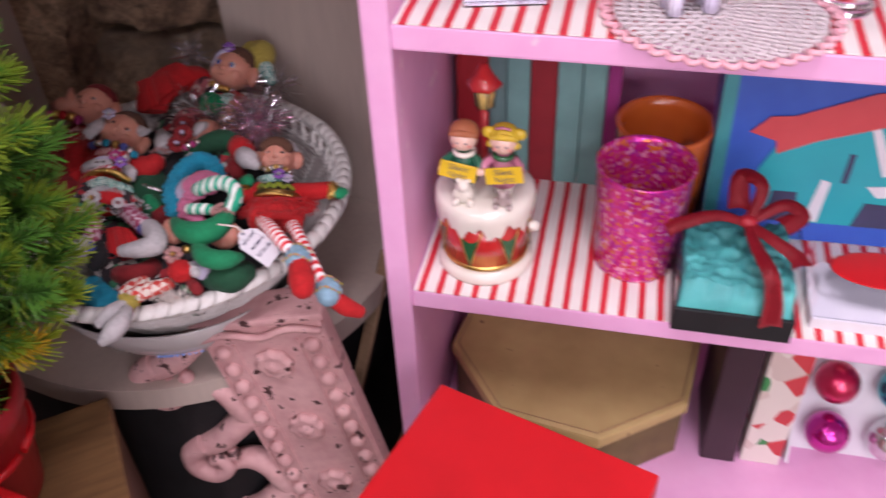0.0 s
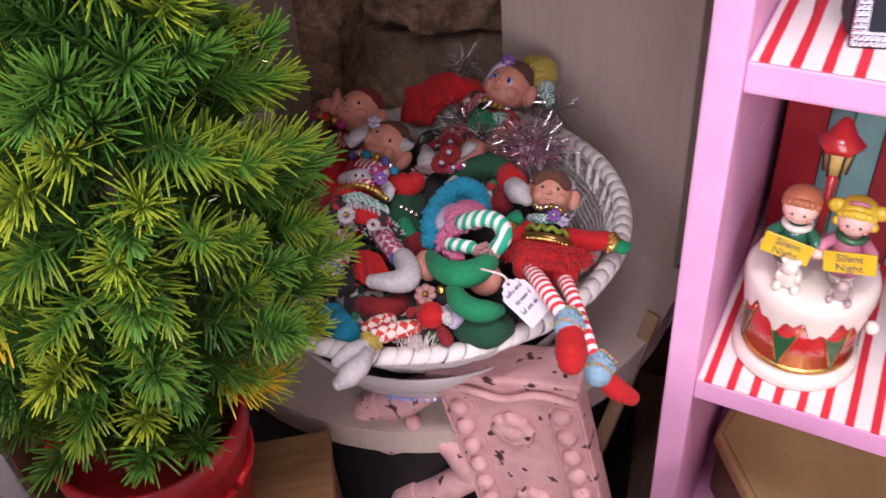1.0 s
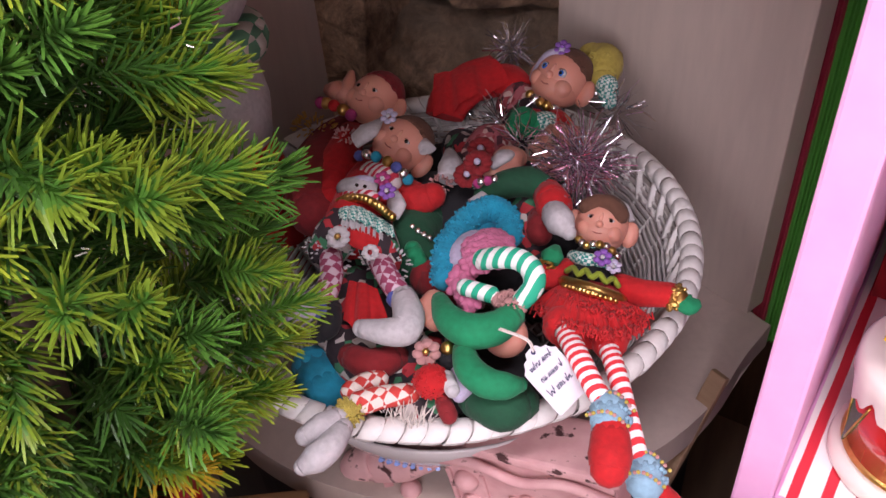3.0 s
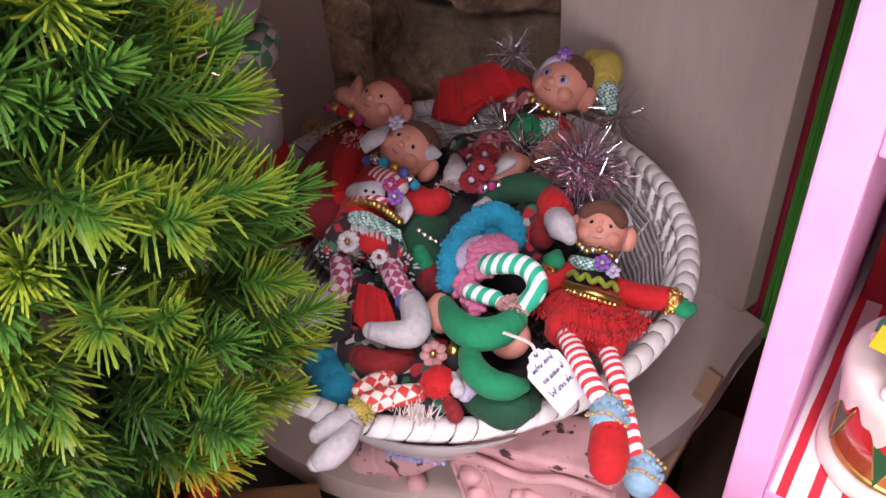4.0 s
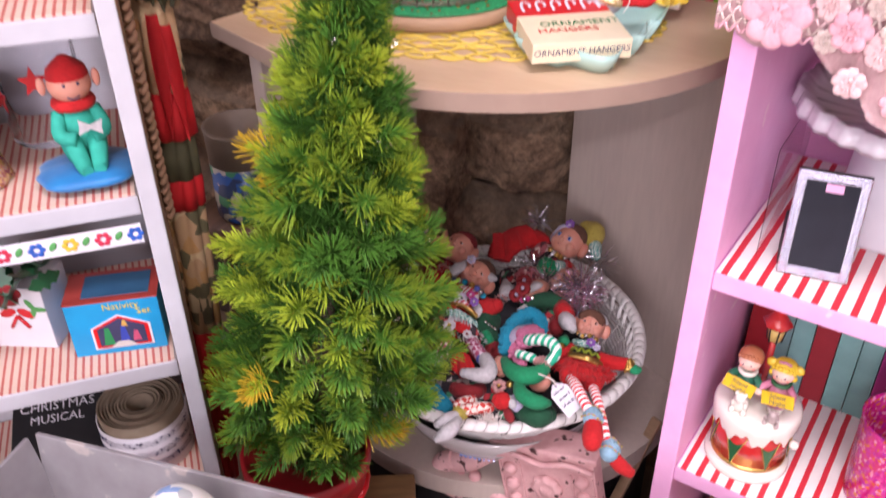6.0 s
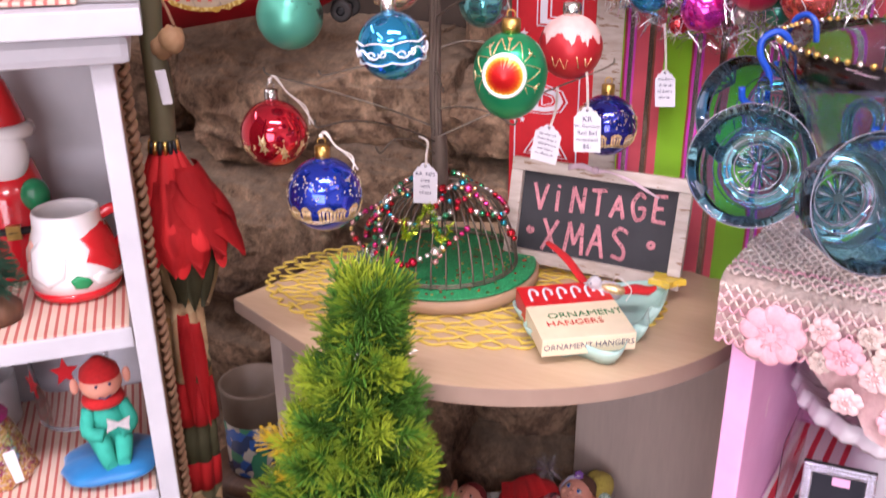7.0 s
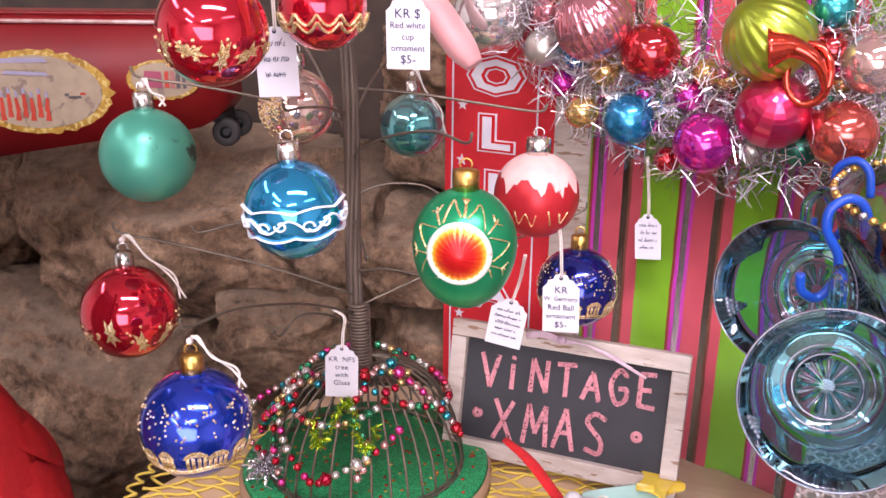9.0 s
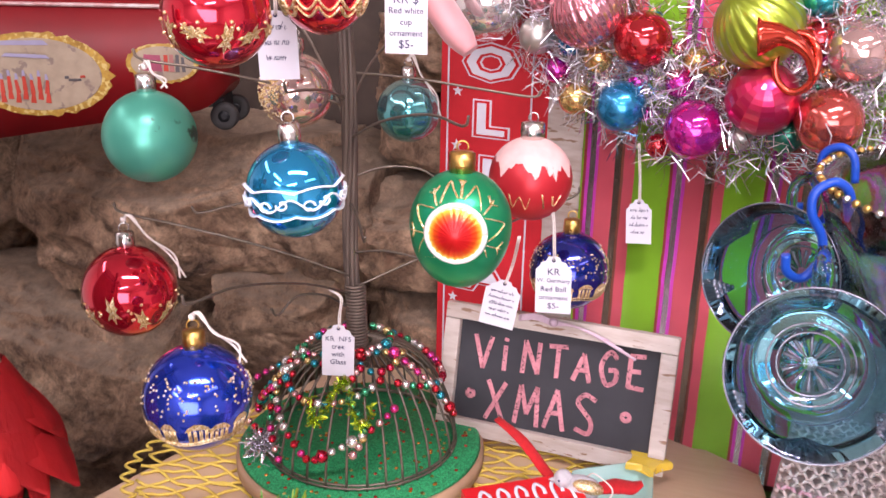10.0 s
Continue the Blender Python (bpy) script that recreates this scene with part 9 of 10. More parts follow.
add_prism(bm, [(-0.055, 0.02), (0.09, 0.02), (0.09, 0.125), (0.0, 0.128), (-0.04, 0.115), (-0.062, 0.07)], 0, 0.0012, pose(0, -0.0182, 0, 90, 0, 0))
part("scene_panel", bm, mat("aqua_card", (0.03, 0.42, 0.46), (0.02, 0.34, 0.40), 0.3, scale=20), pbx)
bm = B()
add_prism(bm, [(-0.075, 0.105), (-0.06, 0.12), (-0.04, 0.122), (0.02, 0.146), (0.09, 0.15), (0.09, 0.118), (0.03, 0.116), (-0.02, 0.10), (-0.05, 0.086), (-0.052, 0.098)], 0, 0.001, pose(0, -0.0195, 0, 90, 0, 0))
part("printed_ribbon", bm, mat("coral_card", (0.62, 0.08, 0.09), (0.55, 0.06, 0.07), 0.35, scale=40), pbx)
for o, m in (([(-0.05, 0.02), (-0.022, 0.02), (-0.026, 0.05), (-0.046, 0.05)], "ink"), ([(0.025, 0.02), (0.075, 0.02), (0.068, 0.042), (0.032, 0.044)], "ink"), ([(0.03, 0.060), (0.072, 0.064), (0.060, 0.052), (0.040, 0.050)], "tag_card"),
             ([(0.020, 0.118), (0.027, 0.118), (0.048, 0.074), (0.040, 0.070)], "tag_card"), ([(0.046, 0.106), (0.052, 0.108), (0.082, 0.086), (0.078, 0.080)], "tag_card"), ([(-0.016, 0.022), (-0.004, 0.022), (0.0, 0.062), (-0.008, 0.064)], "tag_card"), ([(0.008, 0.062), (0.013, 0.062), (0.015, 0.09), (0.010, 0.09)], "ink")):
    bm = B()
    add_prism(bm, o, 0, 0.0006, pose(0, -0.0196, 0, 90, 0, 0))
    part("printed_shape", bm, M[m], pbx)
CBX = BAY @ pose(0.410, 0.055, Z2)
cbx = thing("clear_box", CBX, "small clear plastic box with a red oval label", "box")
bm = B()
add_box(bm, (0, 0, 0.006), (0.105, 0.066, 0.012), bevel=0.001)
part("tray", bm, M["tag_card"], cbx)
bm = B()
add_box(bm, (0, 0, 0.026), (0.104, 0.065, 0.028), bevel=0.002)
part("lid", bm, M["acrylic"], cbx).visible_shadow = False
bm = B()
add_ball(bm, (0, 0, 0.0412), 0.5, 20, 10, (0.085, 0.046, 0.001))
part("label_oval", bm, M["gift_red"], cbx)

# ---- lower bay ----
HX = pose(0.208, 0.878, Z3, 0, 0, -16)
hatbox = thing("octagonal_hat_box", HX, "worn cream octagonal hat box with painted flowers", "hat box")
oct_ = [(0.140 * math.cos(a), 0.138 * math.sin(a)) for a in [math.pi / 8 + k * math.pi / 4 for k in range(8)]]
old = mat("aged_cream_card", (0.50, 0.37, 0.16), (0.40, 0.28, 0.115), 0.6, scale=30, bump=0.15, spots=(0.20, 0.12, 0.06), spot_at=0.70, spot_scale=60)
top_m = mat("aged_tan_card", (0.34, 0.21, 0.11), (0.27, 0.16, 0.08), 0.6, scale=30, bump=0.15, spots=(0.12, 0.07, 0.03), spot_at=0.70)
bm = B()
add_prism(bm, [(x * 0.97, y * 0.97) for x, y in oct_], 0, 0.070, bevel=0.002)
part("box_body", bm, mat("dark_olive_card", (0.17, 0.12, 0.05), (0.10, 0.07, 0.03), 0.6, scale=40, bump=0.2), hatbox, "dark olive brown side")
bm = B()
add_prism(bm, oct_, 0.068, 0.086, bevel=0.004)
part("lid", bm, old, hatbox)
bm = B()
add_tube(bm, [(x * 0.95, y * 0.95, 0.0862) for x, y in oct_ + oct_[:1]], 0.0008, 4)
part("painted_border", bm, top_m, hatbox, "thin dark painted border line")
bm = B()
rnd = random.Random(3)
for k in range(9):
    a = k * 0.7
    add_ball(bm, (0.015 + 0.013 * math.cos(a) * rnd.uniform(0.3, 1), 0.05 + 0.010 * math.sin(a), 0.0874), 0.006, 10, 6, (1, 1, 0.12))
part("painted_flowers", bm, mat("rose_paint", (0.50, 0.08, 0.10), (0.62, 0.45, 0.40), 0.6, scale=80), hatbox)
bm = B()
add_box(bm, (0, 0, 0.105), (0.036, 0.10, 0.21), (0, 0, 0), bevel=0.003)
solid("dark_album", bm, mat("plum_board", (0.05, 0.025, 0.035), (0.035, 0.018, 0.025), 0.5, scale=30), BAY @ pose(0.330, 0.130, Z3), "dark plum album standing on end", "album")
bm = B()
add_box(bm, (0, 0, 0.10), (0.040, 0.09, 0.20), bevel=0.002)
solid("printed_carton", bm, flecked("holly_print", (0.70, 0.64, 0.58), [(0.55, 0.05, 0.06), (0.05, 0.25, 0.08), (0.6, 0.5, 0.45)], 45, 0.5, 0, 0.4, 0.0), BAY @ pose(0.374, 0.130, Z3), "cream carton printed with red and green holly", "carton")
OBX = BAY @ pose(0.50, 0.105, Z3, -24, 0, 0)
obx = thing("ornament_carton", OBX, "open card tray of assorted glass baubles", "ornament box")
bm = B()
add_box(bm, (0, 0.012, 0.095), (0.20, 0.008, 0.19), bevel=0.001)
part("tray_back", bm, M["tag_card"], obx)
for sx in (-0.1, 0.1):
    bm = B()
    add_box(bm, (sx, -0.006, 0.095), (0.003, 0.036, 0.19))
    part("tray_side", bm, M["tag_card"], obx)
for i in range(3):
    for j in range(3):
        bm = B()
        add_ball(bm, (-0.062 + 0.062 * i, -0.008, 0.035 + 0.058 * j), 0.023, 20, 12)
        part("packed_bauble", bm, WB[("magenta", "silver", "gold", "crimson", "aqua", "magenta", "pinkgold", "blue", "red")[i + 3 * j]], obx)
RBX = pose(0.085, 0.622, 0, 0, 0, -25)
rb = thing("red_gift_box", RBX @ pose(0.084, -0.075, 0.58), "large plain red lidded gift box with silver bell", "gift box")
bm = B()
add_box(bm, (0, 0, 0.165), (0.162, 0.146, 0.33), bevel=0.002)
part("box_body", bm, M["gift_red"], rb)
bm = B()
add_box(bm, (0, 0, 0.338), (0.168, 0.152, 0.03), bevel=0.0015)
part("lid", bm, M["gift_red"], rb)
bm = B()
add_ball(bm, (-0.018, -0.030, 0.365), 0.012, 18, 12)
part("bell", bm, M["silver"], rb, "small silver bell")
bm = B()
add_box(bm, (-0.012, -0.036, 0.3545), (0.045, 0.03, 0.002), (0, 0, 20))
part("label_card", bm, M["tag_card"], rb)
plinth = thing("low_plinth", RBX @ pose(0.084, -0.075, FLOOR), "plain dark wooden plinth under the red box", "plinth")
bm = B()
add_box(bm, (0, 0, 0.089), (0.20, 0.18, 0.178), bevel=0.004)
part("body", bm, M["dark_wood"], plinth)

# ---- things on the white bookcase ----
W1, W2, W3, W4 = 1.3995, 1.2405, 1.0555, 0.8645
mug = thing("santa_mug", WS @ pose(-0.043, 0.095, W1) @ Matrix.Diagonal((0.72, 0.72, 0.80, 1)), "white ceramic mug with red santa relief and red base", "mug")
glaze = mat("mug_white", (0.76, 0.74, 0.74), (0.70, 0.68, 0.68), 0.12, scale=30, bump=0.05, coat=0.6)
gred = mat("mug_red", (0.58, 0.015, 0.025), (0.50, 0.012, 0.02), 0.12, scale=30, coat=0.6)
bm = B()
add_lathe(bm, [(0, 0.012), (0.050, 0.012), (0.053, 0.030), (0.048, 0.055), (0.039, 0.078), (0.038, 0.092), (0.036, 0.094), (0.034, 0.090), (0.036, 0.074), (0.045, 0.050), (0.046, 0.022), (0, 0.018)], 48)
part("mug_body", bm, glaze, mug)
bm = B()
add_lathe(bm, [(0, 0), (0.044, 0), (0.050, 0.006), (0.0515, 0.013), (0, 0.013)], 48)
part("base", bm, gred, mug)
bm = B()
add_tube(bm, [(0.034, 0.000, 0.082), (0.054, 0.001, 0.088), (0.064, 0.002, 0.068), (0.052, 0.001, 0.046)], 0.0062, 10, soft=5)
part("handle", bm, gred, mug)
def mug_r(z):
    t = [(0.012, 0.0500), (0.030, 0.0530), (0.055, 0.0480), (0.078, 0.0390), (0.092, 0.0380)]
    for (a, ra), (b, rb) in zip(t, t[1:]):
        if z <= b:
            return ra + (rb - ra) * (z - a) / (b - a)
    return 0.038


def mug_patch(name, m, outline, lift, label=""):
    """A raised glazed shape on the curved side: outline is (angle, height)."""
    bm = B()
    cx, cz = sum(a for a, _ in outline) / len(outline), sum(z for _, z in outline) / len(outline)
    rings = []
    for k, up in ((1.0, -0.001), (0.96, lift * 0.7), (0.75, lift), (0.4, lift * 1.15)):
        rings.append([])
        for a, z in outline:
            q, h = cx + (a - cx) * k, cz + (z - cz) * k
            r = mug_r(h) + up
            rings[-1].append(bm.verts.new((r * math.cos(radians(q)), r * math.sin(radians(q)), h)))
    for p, q in zip(rings, rings[1:]):
        for i in range(len(p)):
            bm.faces.new((p[i], p[(i + 1) % len(p)], q[(i + 1) % len(p)], q[i])).smooth = True
    bm.faces.new(rings[-1])
    part(name, bm, m, mug, label)


mug_patch("coat", gred, [(-72, 0.070), (-62, 0.058), (-70, 0.046), (-52, 0.038), (-36, 0.028), (-10, 0.022), (20, 0.026), (25, 0.05), (15, 0.074), (-20, 0.080), (-50, 0.076)], 0.0020, "raised red glazed coat")
mug_patch("cuff", glaze, [(-66, 0.030), (-52, 0.034), (-40, 0.026), (-10, 0.020), (20, 0.024), (20, 0.016), (-10, 0.013), (-40, 0.017), (-60, 0.020)], 0.0030)
mug_patch("mitten", mat("mug_green", (0.02, 0.28, 0.10), rough=0.15), [(-92, 0.030), (-84, 0.034), (-70, 0.030), (-66, 0.024), (-74, 0.018), (-88, 0.020)], 0.0035, "green glazed mitten")
mug_patch("beard", glaze, [(-150, 0.060), (-130, 0.074), (-105, 0.070), (-92, 0.052), (-98, 0.032), (-120, 0.020), (-146, 0.030)], 0.0030)
mug_patch("face", mat("mug_pink", (0.62, 0.34, 0.28), rough=0.2), [(-168, 0.058), (-158, 0.068), (-146, 0.064), (-146, 0.048), (-160, 0.044)], 0.0025)

sf = B()
painted(sf, 0, add_lathe, [(0, 0), (0.026, 0), (0.030, 0.02), (0.026, 0.05), (0.018, 0.075), (0, 0.078)], 24)
painted(sf, 1, add_ball, (0, -0.012, 0.082), 0.017, 18, 12, (1.1, 0.8, 1.2))
painted(sf, 0, add_lathe, [(0.02, 0.095), (0.018, 0.105), (0.010, 0.125), (0, 0.140)], 20)
painted(sf, 1, add_tube, [(0.02 * math.cos(a), 0.02 * math.sin(a), 0.095) for a in np.linspace(0, 6.28, 20)], 0.005, 8)
painted(sf, 2, add_tube, [(0.0285 * math.cos(a), 0.0285 * math.sin(a), 0.035) for a in np.linspace(0, 6.28, 24)], 0.004, 6, squash=0.6)
painted(sf, 3, add_ball, (0.018, -0.018, 0.055), 0.011, 14, 9)
painted(sf, 4, add_box, (0, -0.030, 0.035), (0.010, 0.004, 0.009))
solid("santa_figure", sf, [gred, glaze, M["black"], mat("figure_green", (0.02, 0.22, 0.09), rough=0.2), M["gold"]], WS @ pose(-0.090, 0.158, W1) @ Matrix.Diagonal((1.15, 1.15, 1.38, 1)), "red and white ceramic santa figure", "figurine")
lt = thing("bottle_brush_tree", WS @ pose(-0.104, 0.055, W1), "small dark green bottle brush tree on wooden base", "miniature tree")
bm = B()
add_lathe(bm, [(0, 0), (0.020, 0), (0.021, 0.012), (0.012, 0.022), (0.006, 0.034), (0, 0.034)], 16)
part("base", bm, M["dark_wood"], lt)
rr = np.random.RandomState(5)
V, Fc = [], []
for i in range(1500):
    t_ = rr.rand()
    a = rr.uniform(0, 6.283)
    r = 0.030 * (1 - t_ * 0.85)
    c = np.array((0, 0, 0.03 + 0.09 * t_))
    q = c + np.array((math.cos(a) * r, math.sin(a) * r, -0.004))
    s = np.array((-math.sin(a), math.cos(a), 0)) * 0.0006
    k = len(V)
    V += [c - s, c + s, q + s, q - s]
    Fc.append((k, k + 1, k + 2, k + 3))
ob = raw_mesh("bristles", V, Fc, [mat("bristle_green", (0.02, 0.09, 0.05), (0.012, 0.06, 0.035), 0.8, scale=100)])
ob.parent = lt

# kneeling elf on blue cushion, one plain shape
bm = B()
painted(bm, 0, add_lathe, [(0, 0), (0.016, 0), (0.019, 0.012), (0.015, 0.038), (0.010, 0.050), (0, 0.052)], 20, pose(0, 0.006, 0))
for s in (-1, 1):
    painted(bm, 0, add_tube, [(0.008 * s, 0.004, 0.016), (0.009 * s, -0.014, 0.018), (0.006 * s, -0.022, 0.002), (0.005 * s, -0.026, -0.0)], [0.009, 0.008, 0.0065, 0.005], 10, soft=4)
    painted(bm, 0, add_tube, [(0.014 * s, 0.004, 0.044), (0.018 * s, -0.010, 0.030), (0.006 * s, -0.017, 0.026)], 0.006, 10, soft=4)
    painted(bm, 2, add_ball, (0.0215 * s, 0.002, 0.070), 0.006, 10, 7, (0.6, 0.4, 1.3))
    painted(bm, 4, add_ball, (0.0055 * s, -0.0128, 0.0725), 0.0014, 8, 6)
    painted(bm, 5, add_prism, [(0, -0.0018), (0.0095 * s, -0.0062), (0.0085 * s, 0), (0.0095 * s, 0.0062), (0, 0.0018)][::s], 0, 0.0022, pose(0.006, -0.0225, 0.038, 80, 8, 0))
painted(bm, 1, add_tube, [(0.013 * math.cos(a), 0.006 + 0.012 * math.sin(a), 0.051) for a in np.linspace(0, 6.28, 18)], 0.0055, 8)
painted(bm, 2, add_ball, (0, 0.002, 0.069), 0.0165, 20, 12, (1.08, 0.9, 0.95))
painted(bm, 1, add_lathe, [(0.0172, 0.075), (0.0155, 0.082), (0.010, 0.087), (0.004, 0.092), (0, 0.093)], 20, pose(0, 0.004, 0))
painted(bm, 4, add_tube, [(-0.005, -0.0135, 0.062), (0, -0.0150, 0.0605), (0.005, -0.0135, 0.062)], 0.0007, 6)
solid("elf_figure", bm, [mat("mint_felt", (0.03, 0.38, 0.28), (0.02, 0.30, 0.22), 0.8, scale=150, bump=0.3), DM["red"], M["skin"], M["black"], M["ink"], DM["white"]], WS @ pose(-0.035, 0.050, W2 + 0.0195, 0, 0, 10), "vintage mint green elf figure on blue cushion", "figurine")
bm = B()
add_ball(bm, (0, 0, 0.010), 0.5, 32, 16, (0.082, 0.068, 0.0195))
for vtx in bm.verts:
    a = math.atan2(vtx.co.y, vtx.co.x)
    k = 1 + 0.12 * abs(math.sin(2 * a))
    vtx.co.x *= k
    vtx.co.y *= k
    vtx.co.x += 0.0015 * math.sin(a * 26)
solid("blue_cushion", bm, mat("blue_satin", (0.01, 0.18, 0.44), (0.008, 0.12, 0.34), 0.4, scale=60, bump=0.4, sheen=0.3), WS @ pose(-0.037, 0.049, W2), "small frilled blue cushion on the shelf", "cushion")
gj = thing("glass_jar", WS @ pose(-0.072, 0.155, W2), "clear glass jar with painted red gingerbread shapes", "jar")
bm = B()
add_lathe(bm, [(0, 0), (0.033, 0), (0.036, 0.004), (0.037, 0.10), (0.032, 0.112), (0.030, 0.112), (0.034, 0.098), (0.033, 0.006), (0, 0.005)], 40)
part("jar_body", bm, M["acrylic"], gj).visible_shadow = False
for a, z in ((-90, 0.068), (-30, 0.05), (-150, 0.05)):
    bm = B()
    star5 = [(0.013 * (1 if i % 2 == 0 else 0.45) * math.sin(i * math.pi / 5), 0.015 * (1 if i % 2 == 0 else 0.45) * math.cos(i * math.pi / 5)) for i in range(10)]
    add_prism(bm, star5, 0, 0.0008, pose(0.0372 * math.cos(radians(a)), 0.0372 * math.sin(radians(a)), z, 90, 0, a + 90))
    part("painted_shape", bm, gred, gj)
bm = B()
painted(bm, 0, add_lathe, [(0, 0), (0.032, 0), (0.034, 0.004), (0.022, 0.045), (0.014, 0.062), (0, 0.064)], 28, wave=lambda a, z: 1 + 0.06 * math.cos(11 * a))
painted(bm, 1, add_ball, (0, 0, 0.073), 0.014, 18, 12)
painted(bm, 2, add_tube, [(0.0155 * math.cos(a), 0.0155 * math.sin(a), 0.060) for a in np.linspace(0, 6.28, 20)], 0.004, 8)
painted(bm, 3, add_prism, [(-0.010, 0), (0.012, 0), (0.010, 0.03), (-0.006, 0.03)], 0, 0.001, pose(0.014, -0.028, 0.004, 78, 0, 20))
solid("gold_bell_figure", bm, [flecked("gold_sequin", (0.62, 0.46, 0.14), [(0.85, 0.72, 0.35), (0.75, 0.70, 0.68), (0.4, 0.1, 0.2)], 500, 0.25, 0.8, 0.6), M["gold"], mat("plum_braid", (0.35, 0.03, 0.16), rough=0.5), M["tag_card"]], WS @ pose(-0.136, 0.075, W2), "gold sequined bell-shaped angel ornament", "ornament")
bm = B()
add_lathe(bm, [(0, 0), (0.026, 0), (0.032, 0.006), (0.033, 0.055), (0.031, 0.055), (0.029, 0.010), (0, 0.008)], 32)
solid("snowman_tumbler", bm, mat("frosted_glass", (0.70, 0.70, 0.70), (0.58, 0.58, 0.6), 0.3, glass=0.4, scale=30), WS @ pose(-0.155, 0.160, W2), "frosted white glass tumbler at the back", "tumbler")

# floral ribbon tacked below the shelf
rb_ = thing("floral_ribbon", WS @ pose(0, -0.0035, 1.2090), "white ribbon with bright folk flowers along the shelf", "ribbon")
bm = B()
add_box(bm, (-0.30, 0, 0), (0.595, 0.0012, 0.0185))
part("band", bm, M["tag_card"], rb_)
fcol = [mat("folk_" + k, c, rough=0.7) for k, c in dict(blue=(0.03, 0.12, 0.50), red=(0.60, 0.03, 0.08), yellow=(0.75, 0.50, 0.05), green=(0.10, 0.35, 0.10)).items()]
for i in range(22):
    bm = B()
    x = -0.008 - 0.0265 * i
    for k in range(6):
        a = k * 1.047
        add_ball(bm, (x + 0.0046 * math.cos(a), -0.0009, 0.0046 * math.sin(a)), 0.0026, 8, 6, (1, 0.18, 1))
    part("printed_flower", bm, fcol[i % 3], rb_)
    bm = B()
    add_ball(bm, (x + 0.0128, -0.0009, 0.001), 0.0040, 8, 6, (0.7, 0.14, 1.2), (0, 30, 0))
    part("printed_leaf", bm, fcol[3], rb_)

nb = thing("nativity_box", WS @ pose(-0.049, 0.036, W3, 0, 0, -7), "blue card box with red top and nativity picture", "box")
bm = B()
add_box(bm, (0, 0.0255, 0.031), (0.086, 0.051, 0.062), bevel=0.0008)
part("carton", bm, mat("sky_card", (0.02, 0.33, 0.62), (0.02, 0.28, 0.56), 0.3, scale=30), nb)
bm = B()
add_box(bm, (0, 0.0255, 0.0622), (0.0865, 0.0515, 0.0016))
part("top_panel", bm, mat("brick_card", (0.42, 0.06, 0.05), (0.36, 0.05, 0.04), 0.35, scale=30), nb, "red printed top")
bm = B()
add_box(bm, (0.004, 0.0255, 0.0634), (0.062, 0.036, 0.001))
part("top_picture", bm, mat("slate_card", (0.04, 0.14, 0.26), (0.03, 0.10, 0.2), 0.35, scale=30), nb)
house = lambda k: [(-0.026 * k, -0.018 * k), (0.026 * k, -0.018 * k), (0.026 * k, 0.006 * k), (0, 0.019 * k), (-0.026 * k, 0.006 * k)]
for k, m, y in ((1.06, "tag_card", -0.0004), (0.98, "gift_red", -0.0008), (0.84, "ink", -0.0012)):
    bm = B()
    add_prism(bm, house(k), 0, 0.0005, pose(0.004, y, 0.026, 90, 0, 0))
    part("printed_stable", bm, M[m], nb)
for x, z, w, h, c in ((-0.009, 0.022, 0.010, 0.020, (0.03, 0.30, 0.10)), (0.006, 0.024, 0.009, 0.018, (0.05, 0.08, 0.45)), (0.017, 0.020, 0.008, 0.012, (0.60, 0.10, 0.20)), (0.004, 0.012, 0.024, 0.006, (0.70, 0.68, 0.64)), (0.008, 0.036, 0.006, 0.007, (0.65, 0.40, 0.10))):
    bm = B()
    add_prism(bm, [(-w / 2, -h / 2), (w / 2, -h / 2), (w * 0.2, h / 2), (-w * 0.2, h / 2)], 0, 0.0004, pose(x, -0.0016, z, 90, 0, 0))
    part("printed_shape", bm, mat("print_shape", c, rough=0.4), nb)
yel = mat("print_yellow", (0.80, 0.62, 0.08), rough=0.5)
letters("lettering", "Nativity", 0.0105, yel, nb, pose(0.008, -0.0006, 0.0555, 90, 0, 0), 0.0001)
letters("lettering", "Set", 0.0105, yel, nb, pose(0.028, -0.0006, 0.0475, 90, 0, 0), 0.0001)
gb = thing("gift_bag", WS @ pose(-0.152, 0.085, W3, 0, 0, -22), "white gift bag printed with red bows and holly", "gift bag")
bm = B()
add_box(bm, (0, 0.02, 0.036), (0.095, 0.05, 0.072), bevel=0.001)
part("bag", bm, M["tag_card"], gb)
for x, z in ((0.018, 0.040), (-0.026, 0.020)):
    bm = B()
    for s in (-1, 1):
        add_ball(bm, (x + 0.009 * s, -0.0056, z + 0.003), 0.009, 12, 8, (1, 0.12, 0.55), (0, 25 * s, 0))
        add_tube(bm, [(x, -0.0062, z), (x + 0.009 * s, -0.0062, z - 0.014)], 0.002, 6)
    part("printed_bow", bm, gred, gb)
bm = B()
for k in range(3):
    add_ball(bm, (0.036 + 0.005 * math.cos(k * 2.1), -0.0056, 0.048 + 0.006 * math.sin(k * 2.1)), 0.006, 10, 6, (1.3, 0.12, 0.5), (0, k * 60, 0))
part("printed_holly", bm, fcol[3], gb)
hs = thing("holly_sprig", WS @ pose(-0.156, 0.082, W3 + 0.0725), "dark green holly sprig with red silk flower", "holly")
rnd = random.Random(14)
